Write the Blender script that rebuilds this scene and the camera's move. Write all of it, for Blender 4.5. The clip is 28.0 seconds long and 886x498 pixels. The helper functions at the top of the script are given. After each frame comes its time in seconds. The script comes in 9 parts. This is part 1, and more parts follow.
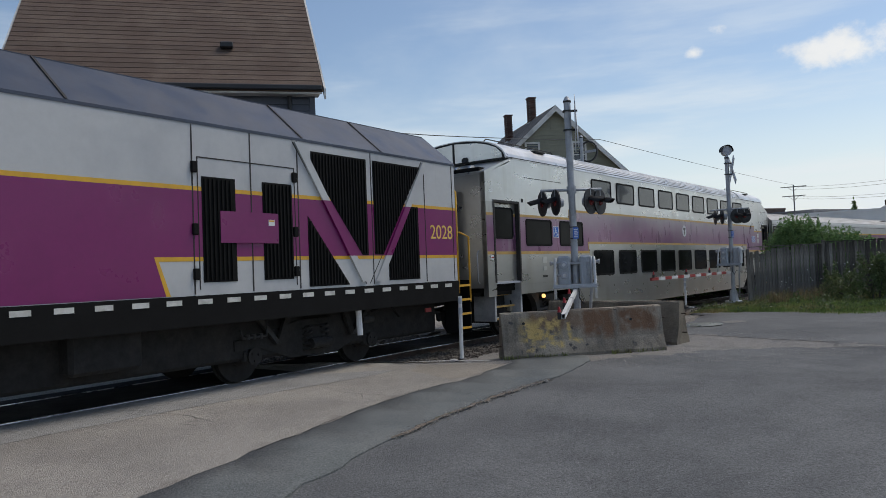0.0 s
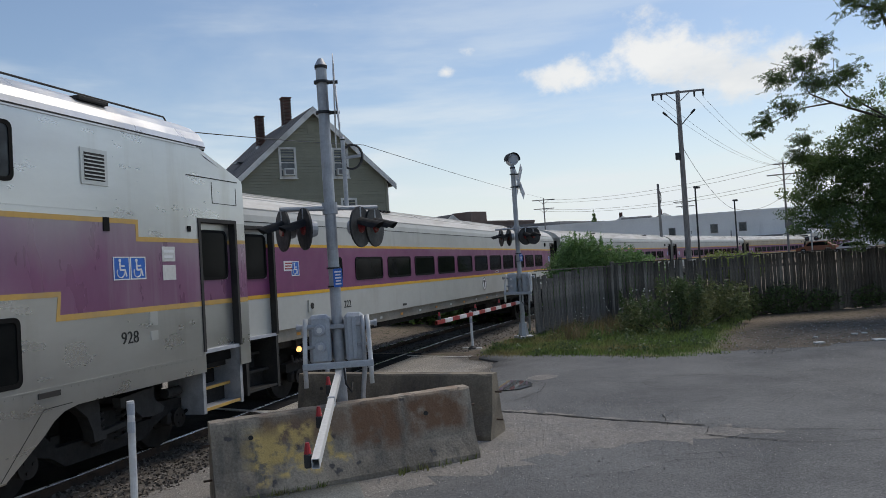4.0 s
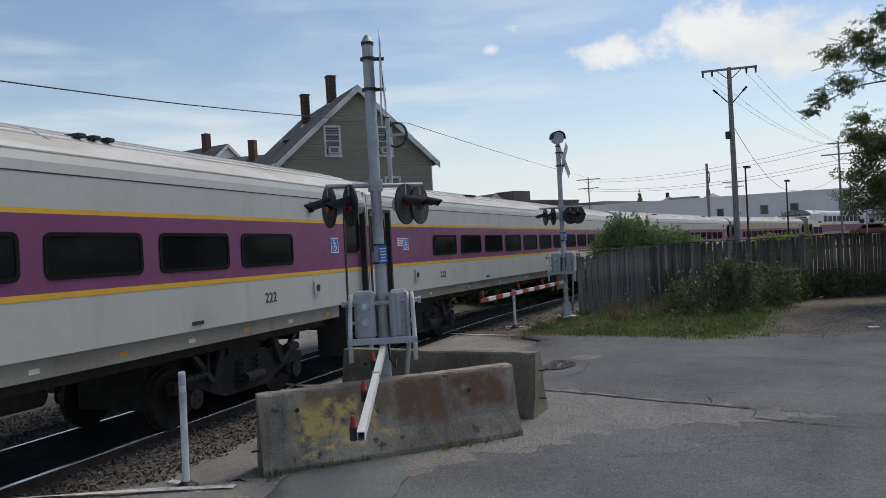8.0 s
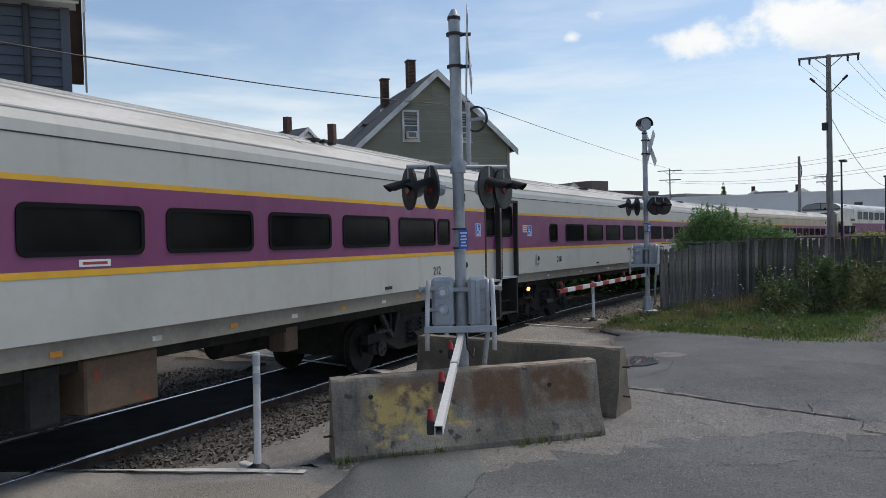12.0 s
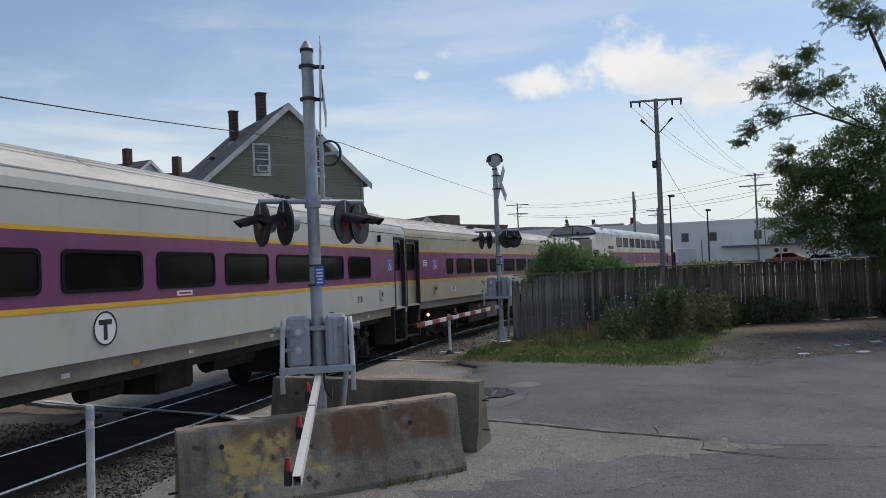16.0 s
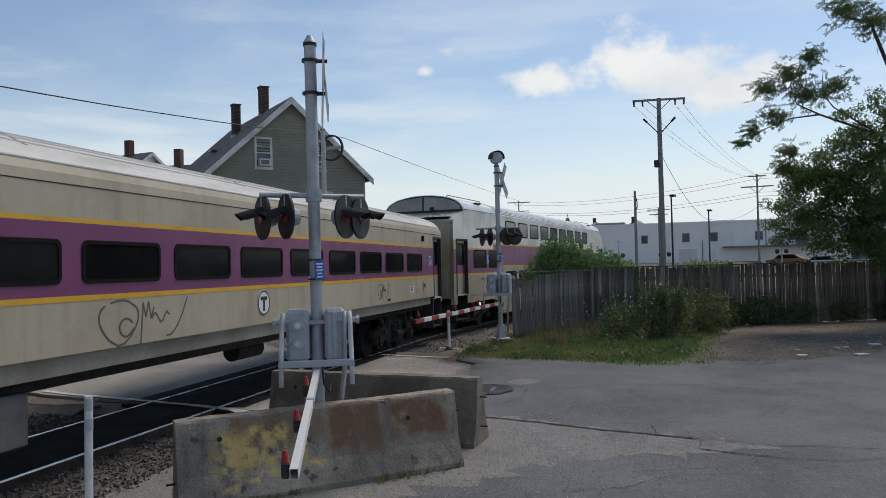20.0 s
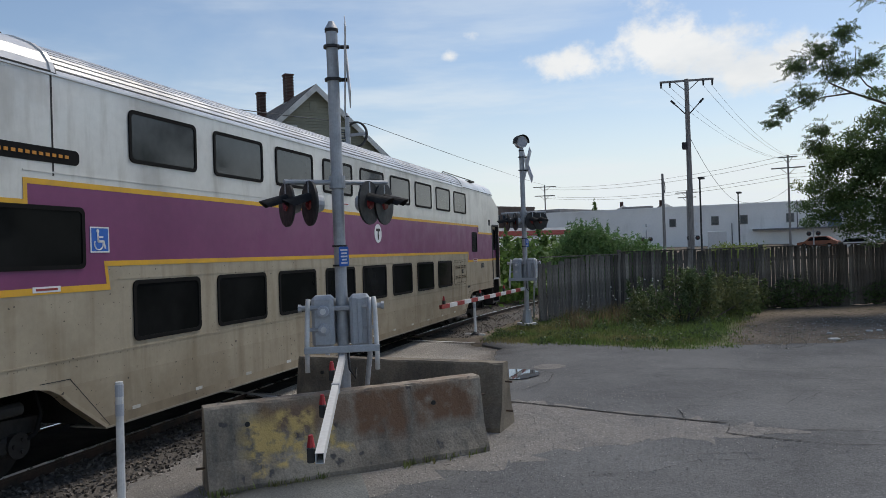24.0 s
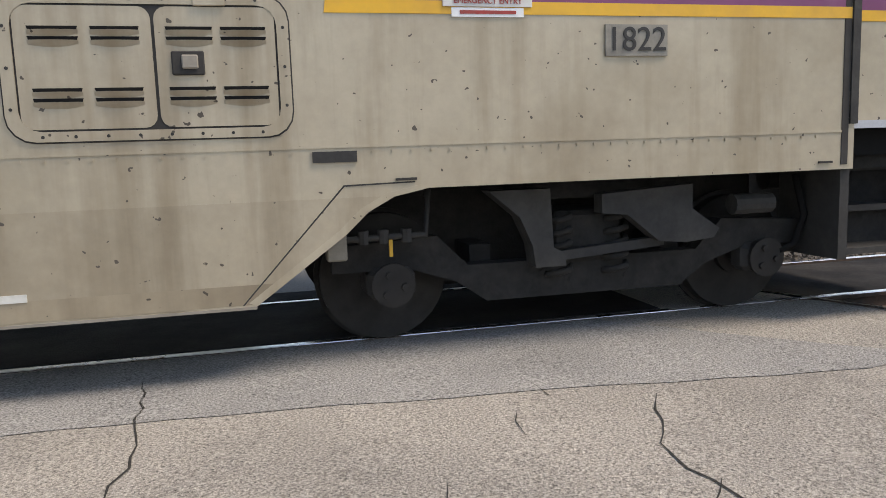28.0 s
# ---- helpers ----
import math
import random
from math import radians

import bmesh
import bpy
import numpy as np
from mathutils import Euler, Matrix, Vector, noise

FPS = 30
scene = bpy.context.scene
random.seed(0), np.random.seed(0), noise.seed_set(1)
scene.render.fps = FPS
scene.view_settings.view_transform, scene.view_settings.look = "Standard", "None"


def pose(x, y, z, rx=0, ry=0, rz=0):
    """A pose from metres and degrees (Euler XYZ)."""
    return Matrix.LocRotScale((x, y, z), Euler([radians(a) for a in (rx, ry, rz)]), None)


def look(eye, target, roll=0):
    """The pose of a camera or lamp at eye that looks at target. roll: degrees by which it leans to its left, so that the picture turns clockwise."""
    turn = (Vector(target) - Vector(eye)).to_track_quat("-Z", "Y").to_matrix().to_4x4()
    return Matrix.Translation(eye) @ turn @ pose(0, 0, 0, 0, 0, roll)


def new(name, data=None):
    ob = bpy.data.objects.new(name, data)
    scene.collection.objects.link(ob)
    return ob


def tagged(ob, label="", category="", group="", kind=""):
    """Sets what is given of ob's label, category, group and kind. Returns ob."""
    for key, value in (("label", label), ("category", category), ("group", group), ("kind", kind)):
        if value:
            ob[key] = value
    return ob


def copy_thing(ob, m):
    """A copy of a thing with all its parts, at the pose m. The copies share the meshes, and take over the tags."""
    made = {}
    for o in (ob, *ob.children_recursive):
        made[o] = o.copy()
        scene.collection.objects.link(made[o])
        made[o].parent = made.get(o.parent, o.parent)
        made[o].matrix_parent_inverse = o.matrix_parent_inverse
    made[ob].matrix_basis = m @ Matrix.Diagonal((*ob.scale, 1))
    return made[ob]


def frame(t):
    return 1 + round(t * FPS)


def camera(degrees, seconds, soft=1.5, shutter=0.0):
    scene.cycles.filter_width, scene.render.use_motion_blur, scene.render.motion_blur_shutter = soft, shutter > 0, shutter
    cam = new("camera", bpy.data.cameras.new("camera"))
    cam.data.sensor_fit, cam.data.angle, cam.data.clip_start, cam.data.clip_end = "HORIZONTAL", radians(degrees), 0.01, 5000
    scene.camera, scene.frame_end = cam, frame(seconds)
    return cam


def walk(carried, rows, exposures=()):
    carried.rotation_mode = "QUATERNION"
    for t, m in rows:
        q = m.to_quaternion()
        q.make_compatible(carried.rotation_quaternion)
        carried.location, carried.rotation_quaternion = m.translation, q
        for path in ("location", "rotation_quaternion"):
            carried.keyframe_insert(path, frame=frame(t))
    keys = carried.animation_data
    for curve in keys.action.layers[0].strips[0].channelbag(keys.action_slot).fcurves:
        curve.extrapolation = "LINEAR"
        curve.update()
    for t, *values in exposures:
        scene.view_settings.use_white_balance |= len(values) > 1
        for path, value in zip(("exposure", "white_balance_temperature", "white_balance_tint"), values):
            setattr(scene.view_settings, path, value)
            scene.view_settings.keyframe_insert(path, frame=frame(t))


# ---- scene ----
# camera and its walk
cam = camera(61.31, 28.0, soft=0.6)


def view(x, y, z, yaw, pitch, roll):
    a, b = radians(yaw), radians(pitch)
    ahead = Vector((math.cos(a) * math.cos(b), math.sin(a) * math.cos(b), math.sin(b)))
    return look((x, y, z), Vector((x, y, z)) + ahead * 10, roll)


ROWS = (
    (0, -5.480, 1.240, 1.900, -2.43, 0.79, -2.80),
    (0.5, -5.480, 1.240, 1.900, -6.04, 1.10, -2.40),
    (1, -5.480, 1.240, 1.900, -7.36, 1.04, -2.32),
    (1.4, -5.400, 1.225, 1.908, -8.60, 1.60, -2.15),
    (1.6, -1.692, 0.391, 2.298, -6.58, -1.37, -2.02),
    (1.8, 0.005, 0.012, 2.477, -7.15, -2.57, -1.67),
    (2, 0.012, 0.015, 2.477, -9.17, -2.68, -1.26),
    (2.5, 0.000, 0.001, 2.479, -12.50, -3.63, -0.83),
    (3, 0.003, 0.047, 2.474, -16.09, -2.00, -1.17),
    (3.5, -0.033, 0.021, 2.464, -19.99, 0.22, -2.76),
    (4, -0.056, 0.008, 2.456, -20.53, 0.54, -3.79),
    (4.5, -0.034, 0.028, 2.442, -18.99, 0.09, -3.64),
    (6.5, -0.022, 0.023, 2.447, -17.95, -0.03, -3.04),
    (7, -0.022, 0.030, 2.444, -18.09, -0.29, -3.08),
    (7.5, -0.030, 0.030, 2.442, -17.46, -0.46, -3.02),
    (8, -0.047, 0.030, 2.441, -17.17, -0.86, -3.25),
    (8.5, -0.055, 0.022, 2.439, -16.70, -1.12, -3.56),
    (9, -0.043, 0.034, 2.440, -15.77, -0.99, -3.29),
    (9.5, -0.049, 0.051, 2.443, -14.30, -0.57, -2.62),
    (10, -0.043, 0.061, 2.441, -12.98, -0.21, -2.26),
    (10.5, -0.028, 0.127, 2.425, -9.68, -0.58, -1.79),
    (11, 0.013, 0.211, 2.405, -8.09, -1.43, -1.95),
    (11.5, 0.227, 0.112, 2.423, -9.11, -1.04, -2.10),
    (12, 0.360, 0.027, 2.411, -11.54, -1.57, -1.55),
    (12.5, 0.457, 0.002, 2.421, -14.95, -1.18, -2.00),
    (13, 0.499, 0.003, 2.436, -17.50, -0.29, -2.26),
    (13.5, 0.511, 0.025, 2.437, -18.98, 0.11, -2.38),
    (15.5, 0.513, 0.021, 2.430, -21.65, 0.66, -2.23),
    (16, 0.519, 0.013, 2.428, -22.73, 0.66, -2.41),
    (16.5, 0.517, 0.006, 2.426, -23.22, 0.59, -2.37),
    (17, 0.514, 0.011, 2.424, -22.96, 0.24, -2.37),
    (17.5, 0.515, 0.009, 2.420, -22.61, -0.44, -2.18),
    (18, 0.518, 0.006, 2.428, -22.48, -0.26, -1.93),
    (18.5, 0.527, 0.006, 2.423, -22.42, -0.18, -1.70),
    (19, 0.527, 0.002, 2.419, -22.57, 0.04, -1.64),
    (19.5, 0.533, 0.001, 2.419, -22.72, 0.24, -1.57),
    (20, 0.510, 0.012, 2.423, -22.67, 0.39, -1.57),
    (20.5, 0.520, 0.009, 2.420, -22.44, 0.25, -1.47),
    (21, 0.523, 0.027, 2.427, -21.76, 0.56, -1.39),
    (21.5, 0.525, 0.013, 2.427, -21.09, 0.74, -1.67),
    (23.5, 0.529, 0.001, 2.417, -20.71, -0.23, -1.97),
    (24, 0.516, -0.018, 2.416, -20.63, -0.64, -2.13),
    (24.5, 0.518, -0.026, 2.423, -20.48, -0.68, -2.25),
    (25, 0.495, -0.017, 2.421, -20.77, -0.61, -2.30),
    (25.5, 0.552, -0.012, 2.348, -20.34, -3.93, -1.94),
    (26, 0.573, 0.105, 2.112, -13.58, -5.65, -1.22),
    (26.5, 0.757, 0.064, 1.774, -3.81, -7.38, 2.23),
    (27, 1.388, 0.471, 1.741, 5.38, -11.22, -0.58),
    (27.5, 1.868, 0.702, 1.575, 18.85, -11.35, -0.67),
    (28, 2.327, 1.163, 1.363, 39.05, -7.65, -2.98),
)
walk(cam, [(r[0], view(*r[1:])) for r in ROWS],
     [(0.0, 0.0, 7000, 10), (10.0, 0.0, 7000, 10), (11.0, 0.16, 7000, 10), (12.0, 0.16, 7000, 10), (13.0, 0.03, 7000, 10), (15.0, 0.0, 7000, 10), (25.0, 0.03, 7000, 10), (26.0, 0.38, 7100, 11), (26.5, 0.5, 7250, 12), (27.0, 0.85, 7450, 12), (27.5, 1.0, 7650, 13), (28.0, 1.0, 7750, 13)])

# ---- world, sun ----
SUN_AZ, SUN_EL = -64.0, 56.0      # azimuth from +x towards +y, elevation
world = bpy.data.worlds.new("world")
scene.world = world
world.use_nodes = True
wn = world.node_tree
wn.nodes.clear()


def sun_dir():
    a, e = radians(SUN_AZ), radians(SUN_EL)
    return Vector((math.cos(a) * math.cos(e), math.sin(a) * math.cos(e), math.sin(e)))


def build_sky():
    n, k = wn.nodes, wn.links
    out = n.new("ShaderNodeOutputWorld")
    bg = n.new("ShaderNodeBackground")
    sky = n.new("ShaderNodeTexSky")
    sky.sky_type, sky.sun_disc = "NISHITA", False
    sky.sun_elevation, sky.sun_rotation = radians(SUN_EL), radians(90 - SUN_AZ)
    sky.air_density, sky.dust_density, sky.ozone_density = 1.0, 0.7, 3.0
    tc = n.new("ShaderNodeTexCoord")
    sep = n.new("ShaderNodeSeparateXYZ")
    k.new(tc.outputs["Generated"], sep.inputs[0])

    def math_node(op, a, b=None):
        m = n.new("ShaderNodeMath")
        m.operation = op
        for i, v in enumerate((a, b)):
            if v is None:
                continue
            if isinstance(v, (int, float)):
                m.inputs[i].default_value = v
            else:
                k.new(v, m.inputs[i])
        return m.outputs[0]

    def noise(scale, stretch, detail, rough, off, lo, hi):
        mp = n.new("ShaderNodeMapping")
        mp.inputs["Location"].default_value, mp.inputs["Scale"].default_value = off, stretch
        k.new(tc.outputs["Generated"], mp.inputs[0])
        t = n.new("ShaderNodeTexNoise")
        t.inputs["Scale"].default_value, t.inputs["Detail"].default_value, t.inputs["Roughness"].default_value = scale, detail, rough
        k.new(mp.outputs[0], t.inputs["Vector"])
        return ramp(t.outputs[0], lo, hi) if lo is not None else t.outputs[0]

    def ramp(v, lo, hi, a=0.0, b=1.0):
        r = n.new("ShaderNodeMapRange")
        r.interpolation_type = "SMOOTHSTEP"
        for i, x in enumerate((lo, hi, a, b)):
            r.inputs[i + 1].default_value = x
        k.new(v, r.inputs[0])
        return r.outputs[0]

    def colour_mix(f, a, b):
        m = n.new("ShaderNodeMix")
        m.data_type = "RGBA"
        for i, v in ((0, f), (6, a), (7, b)):
            if isinstance(v, tuple):
                m.inputs[i].default_value = (*v, 1)
            else:
                k.new(v, m.inputs[i])
        return m.outputs[2]

    # a bank of cumulus low in the sky: (bearing, height, half width, half height)
    def bank(bearing, height, wide, tall):
        a = radians(bearing)
        dot = n.new("ShaderNodeVectorMath")
        dot.operation = "DOT_PRODUCT"
        dot.inputs[1].default_value = (-math.sin(a), math.cos(a), 0)
        k.new(tc.outputs["Generated"], dot.inputs[0])
        ahead = n.new("ShaderNodeVectorMath")
        ahead.operation = "DOT_PRODUCT"
        ahead.inputs[1].default_value = (math.cos(a), math.sin(a), 0)
        k.new(tc.outputs["Generated"], ahead.inputs[0])
        x = math_node("POWER", math_node("DIVIDE", dot.outputs["Value"], wide), 2.0)
        z = math_node("POWER", math_node("DIVIDE", math_node("SUBTRACT", sep.outputs[2], height), tall), 2.0)
        return math_node("MULTIPLY", ramp(math_node("SQRT", math_node("ADD", x, z)), 1.25, 0.2), ramp(ahead.outputs["Value"], 0.0, 0.1))

    def gather(parts):
        out = parts[0]
        for p in parts[1:]:
            out = math_node("MAXIMUM", out, p)
        return out

    banks = gather([bank(-37.6, 0.24, 0.075, 0.066), bank(-40.5, 0.218, 0.1, 0.06), bank(-44.5, 0.194, 0.1, 0.045), bank(-31.5, 0.222, 0.1, 0.032),
                    math_node("MULTIPLY", bank(-21.5, 0.238, 0.022, 0.01), 0.6), math_node("MULTIPLY", bank(-23.5, 0.262, 0.02, 0.008), 0.55), bank(-120, 0.3, 0.3, 0.1)])
    puff_noise = noise(17.0, (1, 1, 1.35), 10, 0.6, (0.7, 2.1, 0.3), None, None)
    puffs = ramp(math_node("ADD", math_node("MULTIPLY", puff_noise, 3.0), math_node("MULTIPLY", banks, 1.2)), 1.95, 2.85)
    shade = noise(5.0, (1, 1, 2.5), 5, 0.55, (0.7, 2.1, 0.16), 0.35, 0.65)
    streaks = math_node("MULTIPLY", noise(2.2, (1, 1, 7), 6, 0.55, (1.3, 0.2, 0.35), 0.44, 0.7), ramp(sep.outputs[2], 0.5, 0.12))
    wisps = math_node("MULTIPLY", noise(1.6, (1, 1, 2.2), 6, 0.6, (4.2, 1.1, 0.0), 0.52, 0.8), 0.35)
    haze = ramp(sep.outputs[2], 0.24, -0.04, 0.0, 0.92)
    veil = math_node("MINIMUM", math_node("ADD", math_node("ADD", math_node("MULTIPLY", streaks, 0.6), wisps), haze), 1.0)
    base = colour_mix(veil, sky.outputs[0], (6.0, 6.75, 7.5))
    white = colour_mix(shade, (5.9, 6.3, 6.8), (7.3, 7.5, 7.7))
    mix = n.new("ShaderNodeMix")
    mix.data_type = "RGBA"
    k.new(math_node("MULTIPLY", puffs, 0.85), mix.inputs[0])
    k.new(base, mix.inputs[6])
    k.new(white, mix.inputs[7])
    k.new(mix.outputs[2], bg.inputs[0])
    bg.inputs[1].default_value = 0.124
    k.new(bg.outputs[0], out.inputs[0])


build_sky()
sun = new("sun", bpy.data.lights.new("sun", "SUN"))
sun.data.energy, sun.data.angle, sun.data.color = 1.9, radians(24), (1.0, 0.95, 0.88)
sun.matrix_world = look((0, 0, 0), -sun_dir())


# ---- materials ----
def mat(name, base, rough=0.6, metal=0.0, other=None, mix_scale=1.0, mix_lo=0.45, mix_hi=0.65, fine=40.0, fine_amt=0.12,
        bump=0.0, bump_scale=60.0, stretch=(1, 1, 1), emit=None, island=0.0, rough_var=0.1, spec=0.5, streak=None, spots=None, fade=None):
    """A surface with variation at two scales: broad stains towards `other`, fine grain, relief, optional streaks and spots."""
    m = bpy.data.materials.new(name)
    m.use_nodes = True
    n, k = m.node_tree.nodes, m.node_tree.links
    b = n["Principled BSDF"]
    tc = n.new("ShaderNodeTexCoord")
    mp = n.new("ShaderNodeMapping")
    mp.inputs["Scale"].default_value = stretch
    k.new(tc.outputs["Object"], mp.inputs[0])

    def noise_node(scale, detail=4.0, rough_=0.55, src=None):
        t = n.new("ShaderNodeTexNoise")
        t.inputs["Scale"].default_value, t.inputs["Detail"].default_value, t.inputs["Roughness"].default_value = scale, detail, rough_
        k.new(src or mp.outputs[0], t.inputs["Vector"])
        return t.outputs[0]

    def ramp(v, lo, hi, a=0.0, c=1.0):
        r = n.new("ShaderNodeMapRange")
        r.inputs[1].default_value, r.inputs[2].default_value, r.inputs[3].default_value, r.inputs[4].default_value = lo, hi, a, c
        k.new(v, r.inputs[0])
        return r.outputs[0]

    def blend(fac, a, c, mode="MIX"):
        x = n.new("ShaderNodeMix")
        x.data_type, x.blend_type = "RGBA", mode
        for i, v in ((0, fac), (6, a), (7, c)):
            if hasattr(v, "is_linked"):
                k.new(v, x.inputs[i])
            else:
                x.inputs[i].default_value = v if i == 0 else (*v, 1)
        return x.outputs[2]

    col = blend(0.0, base, base)
    if other:
        col = blend(ramp(noise_node(mix_scale), mix_lo, mix_hi), base, other)
    if fade:
        # greyer towards the upper edge, in blotches: wear with reflected sky painted in
        colour, z0, z1, uneven = fade
        sep = n.new("ShaderNodeSeparateXYZ")
        k.new(tc.outputs["Object"], sep.inputs[0])
        add = n.new("ShaderNodeMath")
        add.operation = "MULTIPLY_ADD"
        k.new(noise_node(0.9, 5.0, 0.6), add.inputs[0])
        add.inputs[1].default_value = uneven
        k.new(sep.outputs[2], add.inputs[2])
        col = blend(ramp(add.outputs[0], z0 + uneven / 2, z1 + uneven / 2), col, colour)
    if streak:
        colour, sx, sz, lo, hi = streak
        mp2 = n.new("ShaderNodeMapping")
        mp2.inputs["Scale"].default_value = (sx, sx, sz)
        k.new(tc.outputs["Object"], mp2.inputs[0])
        col = blend(ramp(noise_node(1.0, 5.0, 0.6, mp2.outputs[0]), lo, hi, 0.0, 0.85), col, colour)
    if spots:
        colour, sc, lo, hi = spots
        col = blend(ramp(noise_node(sc, 2.0, 0.5), lo, hi), col, colour)
    g = ramp(noise_node(fine, 3.0, 0.7), 0.25, 0.75, 1 - fine_amt, 1 + fine_amt)
    if island:
        gi = n.new("ShaderNodeObjectInfo")
        gj = n.new("ShaderNodeNewGeometry")
        s = n.new("ShaderNodeMath")
        s.operation = "ADD"
        k.new(gi.outputs["Random"], s.inputs[0])
        k.new(gj.outputs["Random Per Island"], s.inputs[1])
        f = n.new("ShaderNodeMath")
        f.operation = "FRACT"
        k.new(s.outputs[0], f.inputs[0])
        h = n.new("ShaderNodeMath")
        h.operation = "MULTIPLY"
        k.new(g, h.inputs[0])
        k.new(ramp(f.outputs[0], 0, 1, 1 - island, 1 + island), h.inputs[1])
        g = h.outputs[0]
    comb = n.new("ShaderNodeCombineColor")
    for i in range(3):
        k.new(g, comb.inputs[i])
    col = blend(1.0, col, comb.outputs[0], "MULTIPLY")
    k.new(col, b.inputs["Base Color"])
    b.inputs["Metallic"].default_value = metal
    b.inputs["Specular IOR Level"].default_value = spec
    k.new(ramp(noise_node(max(mix_scale * 3, 2.0)), 0.3, 0.7, max(rough - rough_var, 0.02), min(rough + rough_var, 1)), b.inputs["Roughness"])
    if bump:
        bp = n.new("ShaderNodeBump")
        bp.inputs["Strength"].default_value, bp.inputs["Distance"].default_value = bump, 0.02
        k.new(noise_node(bump_scale, 4.0, 0.6), bp.inputs["Height"])
        k.new(bp.outputs[0], b.inputs["Normal"])
    if emit:
        b.inputs["Emission Color"].default_value = (*emit[0], 1)
        b.inputs["Emission Strength"].default_value = emit[1]
    return m


M = {}
M["asphalt"] = mat("asphalt", (0.15, 0.154, 0.154), 0.8, other=(0.106, 0.109, 0.111), mix_scale=0.55, mix_lo=0.38, mix_hi=0.64, fine=46, fine_amt=0.55, bump=0.6, bump_scale=55, spec=0.22, spots=((0.24, 0.24, 0.232), 48, 0.67, 0.74))
M["asphalt_patch"] = mat("asphalt_patch", (0.14, 0.151, 0.15), 0.88, other=(0.17, 0.178, 0.173), mix_scale=0.9, fine=52, fine_amt=0.5, bump=0.6, bump_scale=65, spec=0.22, spots=((0.25, 0.25, 0.24), 45, 0.68, 0.75))
M["old_road"] = mat("old_road", (0.355, 0.331, 0.295), 0.92, other=(0.28, 0.262, 0.236), mix_scale=0.55, mix_lo=0.42, mix_hi=0.6, fine=75, fine_amt=0.85, bump=0.9, bump_scale=80, spec=0.25, spots=((0.14, 0.134, 0.126), 60, 0.64, 0.7))
M["loose_grit"] = mat("loose_grit", (0.215, 0.203, 0.187), 0.95, other=(0.165, 0.16, 0.153), mix_scale=1.3, fine=45, fine_amt=0.5, bump=0.9, bump_scale=45, spots=((0.36, 0.34, 0.32), 30, 0.63, 0.69))
M["earth"] = mat("earth", (0.19, 0.155, 0.122), 0.95, other=(0.125, 0.106, 0.085), mix_scale=0.5, fine=20, fine_amt=0.5, bump=0.8, bump_scale=25, spec=0.15, spots=((0.06, 0.065, 0.035), 6, 0.58, 0.66))
M["grass_soil"] = mat("grass_soil", (0.12, 0.135, 0.06), 0.95, other=(0.22, 0.19, 0.12), mix_scale=0.9, mix_lo=0.5, mix_hi=0.7, fine=30, fine_amt=0.5, bump=0.9, bump_scale=30)
M["ballast"] = mat("ballast", (0.1, 0.09, 0.08), 0.95, other=(0.07, 0.062, 0.054), mix_scale=1.0, fine=24, fine_amt=0.6, bump=1.0, bump_scale=22)
M["stone"] = mat("stone", (0.27, 0.258, 0.24), 0.9, other=(0.17, 0.155, 0.14), mix_scale=4, fine=30, fine_amt=0.2, island=0.5)
# soiled stone, its colour darkened further for the train's shadow
M["stone_soiled"] = mat("stone_soiled", (0.135, 0.12, 0.104), 0.92, other=(0.08, 0.069, 0.058), mix_scale=4, fine=30, fine_amt=0.2, island=0.6)
M["stone_pale"] = mat("stone_pale", (0.42, 0.405, 0.38), 0.9, other=(0.28, 0.265, 0.25), mix_scale=4, fine=30, fine_amt=0.2, island=0.4)
# brown dirt, with the dark ground's reflection in the steel painted in
M["steel_soiled"] = mat("steel_soiled", (0.345, 0.288, 0.205), 0.5, metal=0.25, other=(0.265, 0.216, 0.15), mix_scale=0.8, fine=12, fine_amt=0.08, streak=((0.22, 0.178, 0.125), 4.0, 0.4, 0.5, 0.74), spots=((0.07, 0.058, 0.046), 17, 0.695, 0.71))
M["steel_stained"] = mat("steel_stained", (0.4, 0.345, 0.257), 0.47, metal=0.28, other=(0.325, 0.272, 0.195), mix_scale=0.9, fine=12, fine_amt=0.08, streak=((0.25, 0.203, 0.14), 4.2, 0.35, 0.48, 0.72), spots=((0.09, 0.075, 0.06), 19, 0.695, 0.71))
M["road_band"] = mat("road_band", (0.315, 0.31, 0.298), 0.92, other=(0.265, 0.261, 0.252), mix_scale=0.8, fine=75, fine_amt=0.85, bump=0.9, bump_scale=80, spec=0.2, spots=((0.11, 0.108, 0.105), 60, 0.64, 0.7))
M["road_stain"] = mat("road_stain", (0.33, 0.298, 0.255), 0.92, other=(0.29, 0.262, 0.222), mix_scale=0.7, fine=75, fine_amt=0.85, bump=0.9, bump_scale=80, spec=0.2, spots=((0.12, 0.11, 0.1), 60, 0.64, 0.7))
M["crack"] = mat("crack", (0.022, 0.021, 0.019), 0.95, fine=30, fine_amt=0.3)
M["white_line"] = mat("white_line", (0.62, 0.61, 0.58), 0.7, other=(0.3, 0.29, 0.27), mix_scale=6, mix_lo=0.52, mix_hi=0.68, fine=60, fine_amt=0.15)
M["rail"] = mat("rail", (0.085, 0.055, 0.04), 0.75, metal=0.3, other=(0.05, 0.038, 0.03), mix_scale=5, fine=50, fine_amt=0.25, bump=0.2)
M["rail_head"] = mat("rail_head", (0.62, 0.6, 0.58), 0.28, metal=1.0, fine=20, fine_amt=0.1)
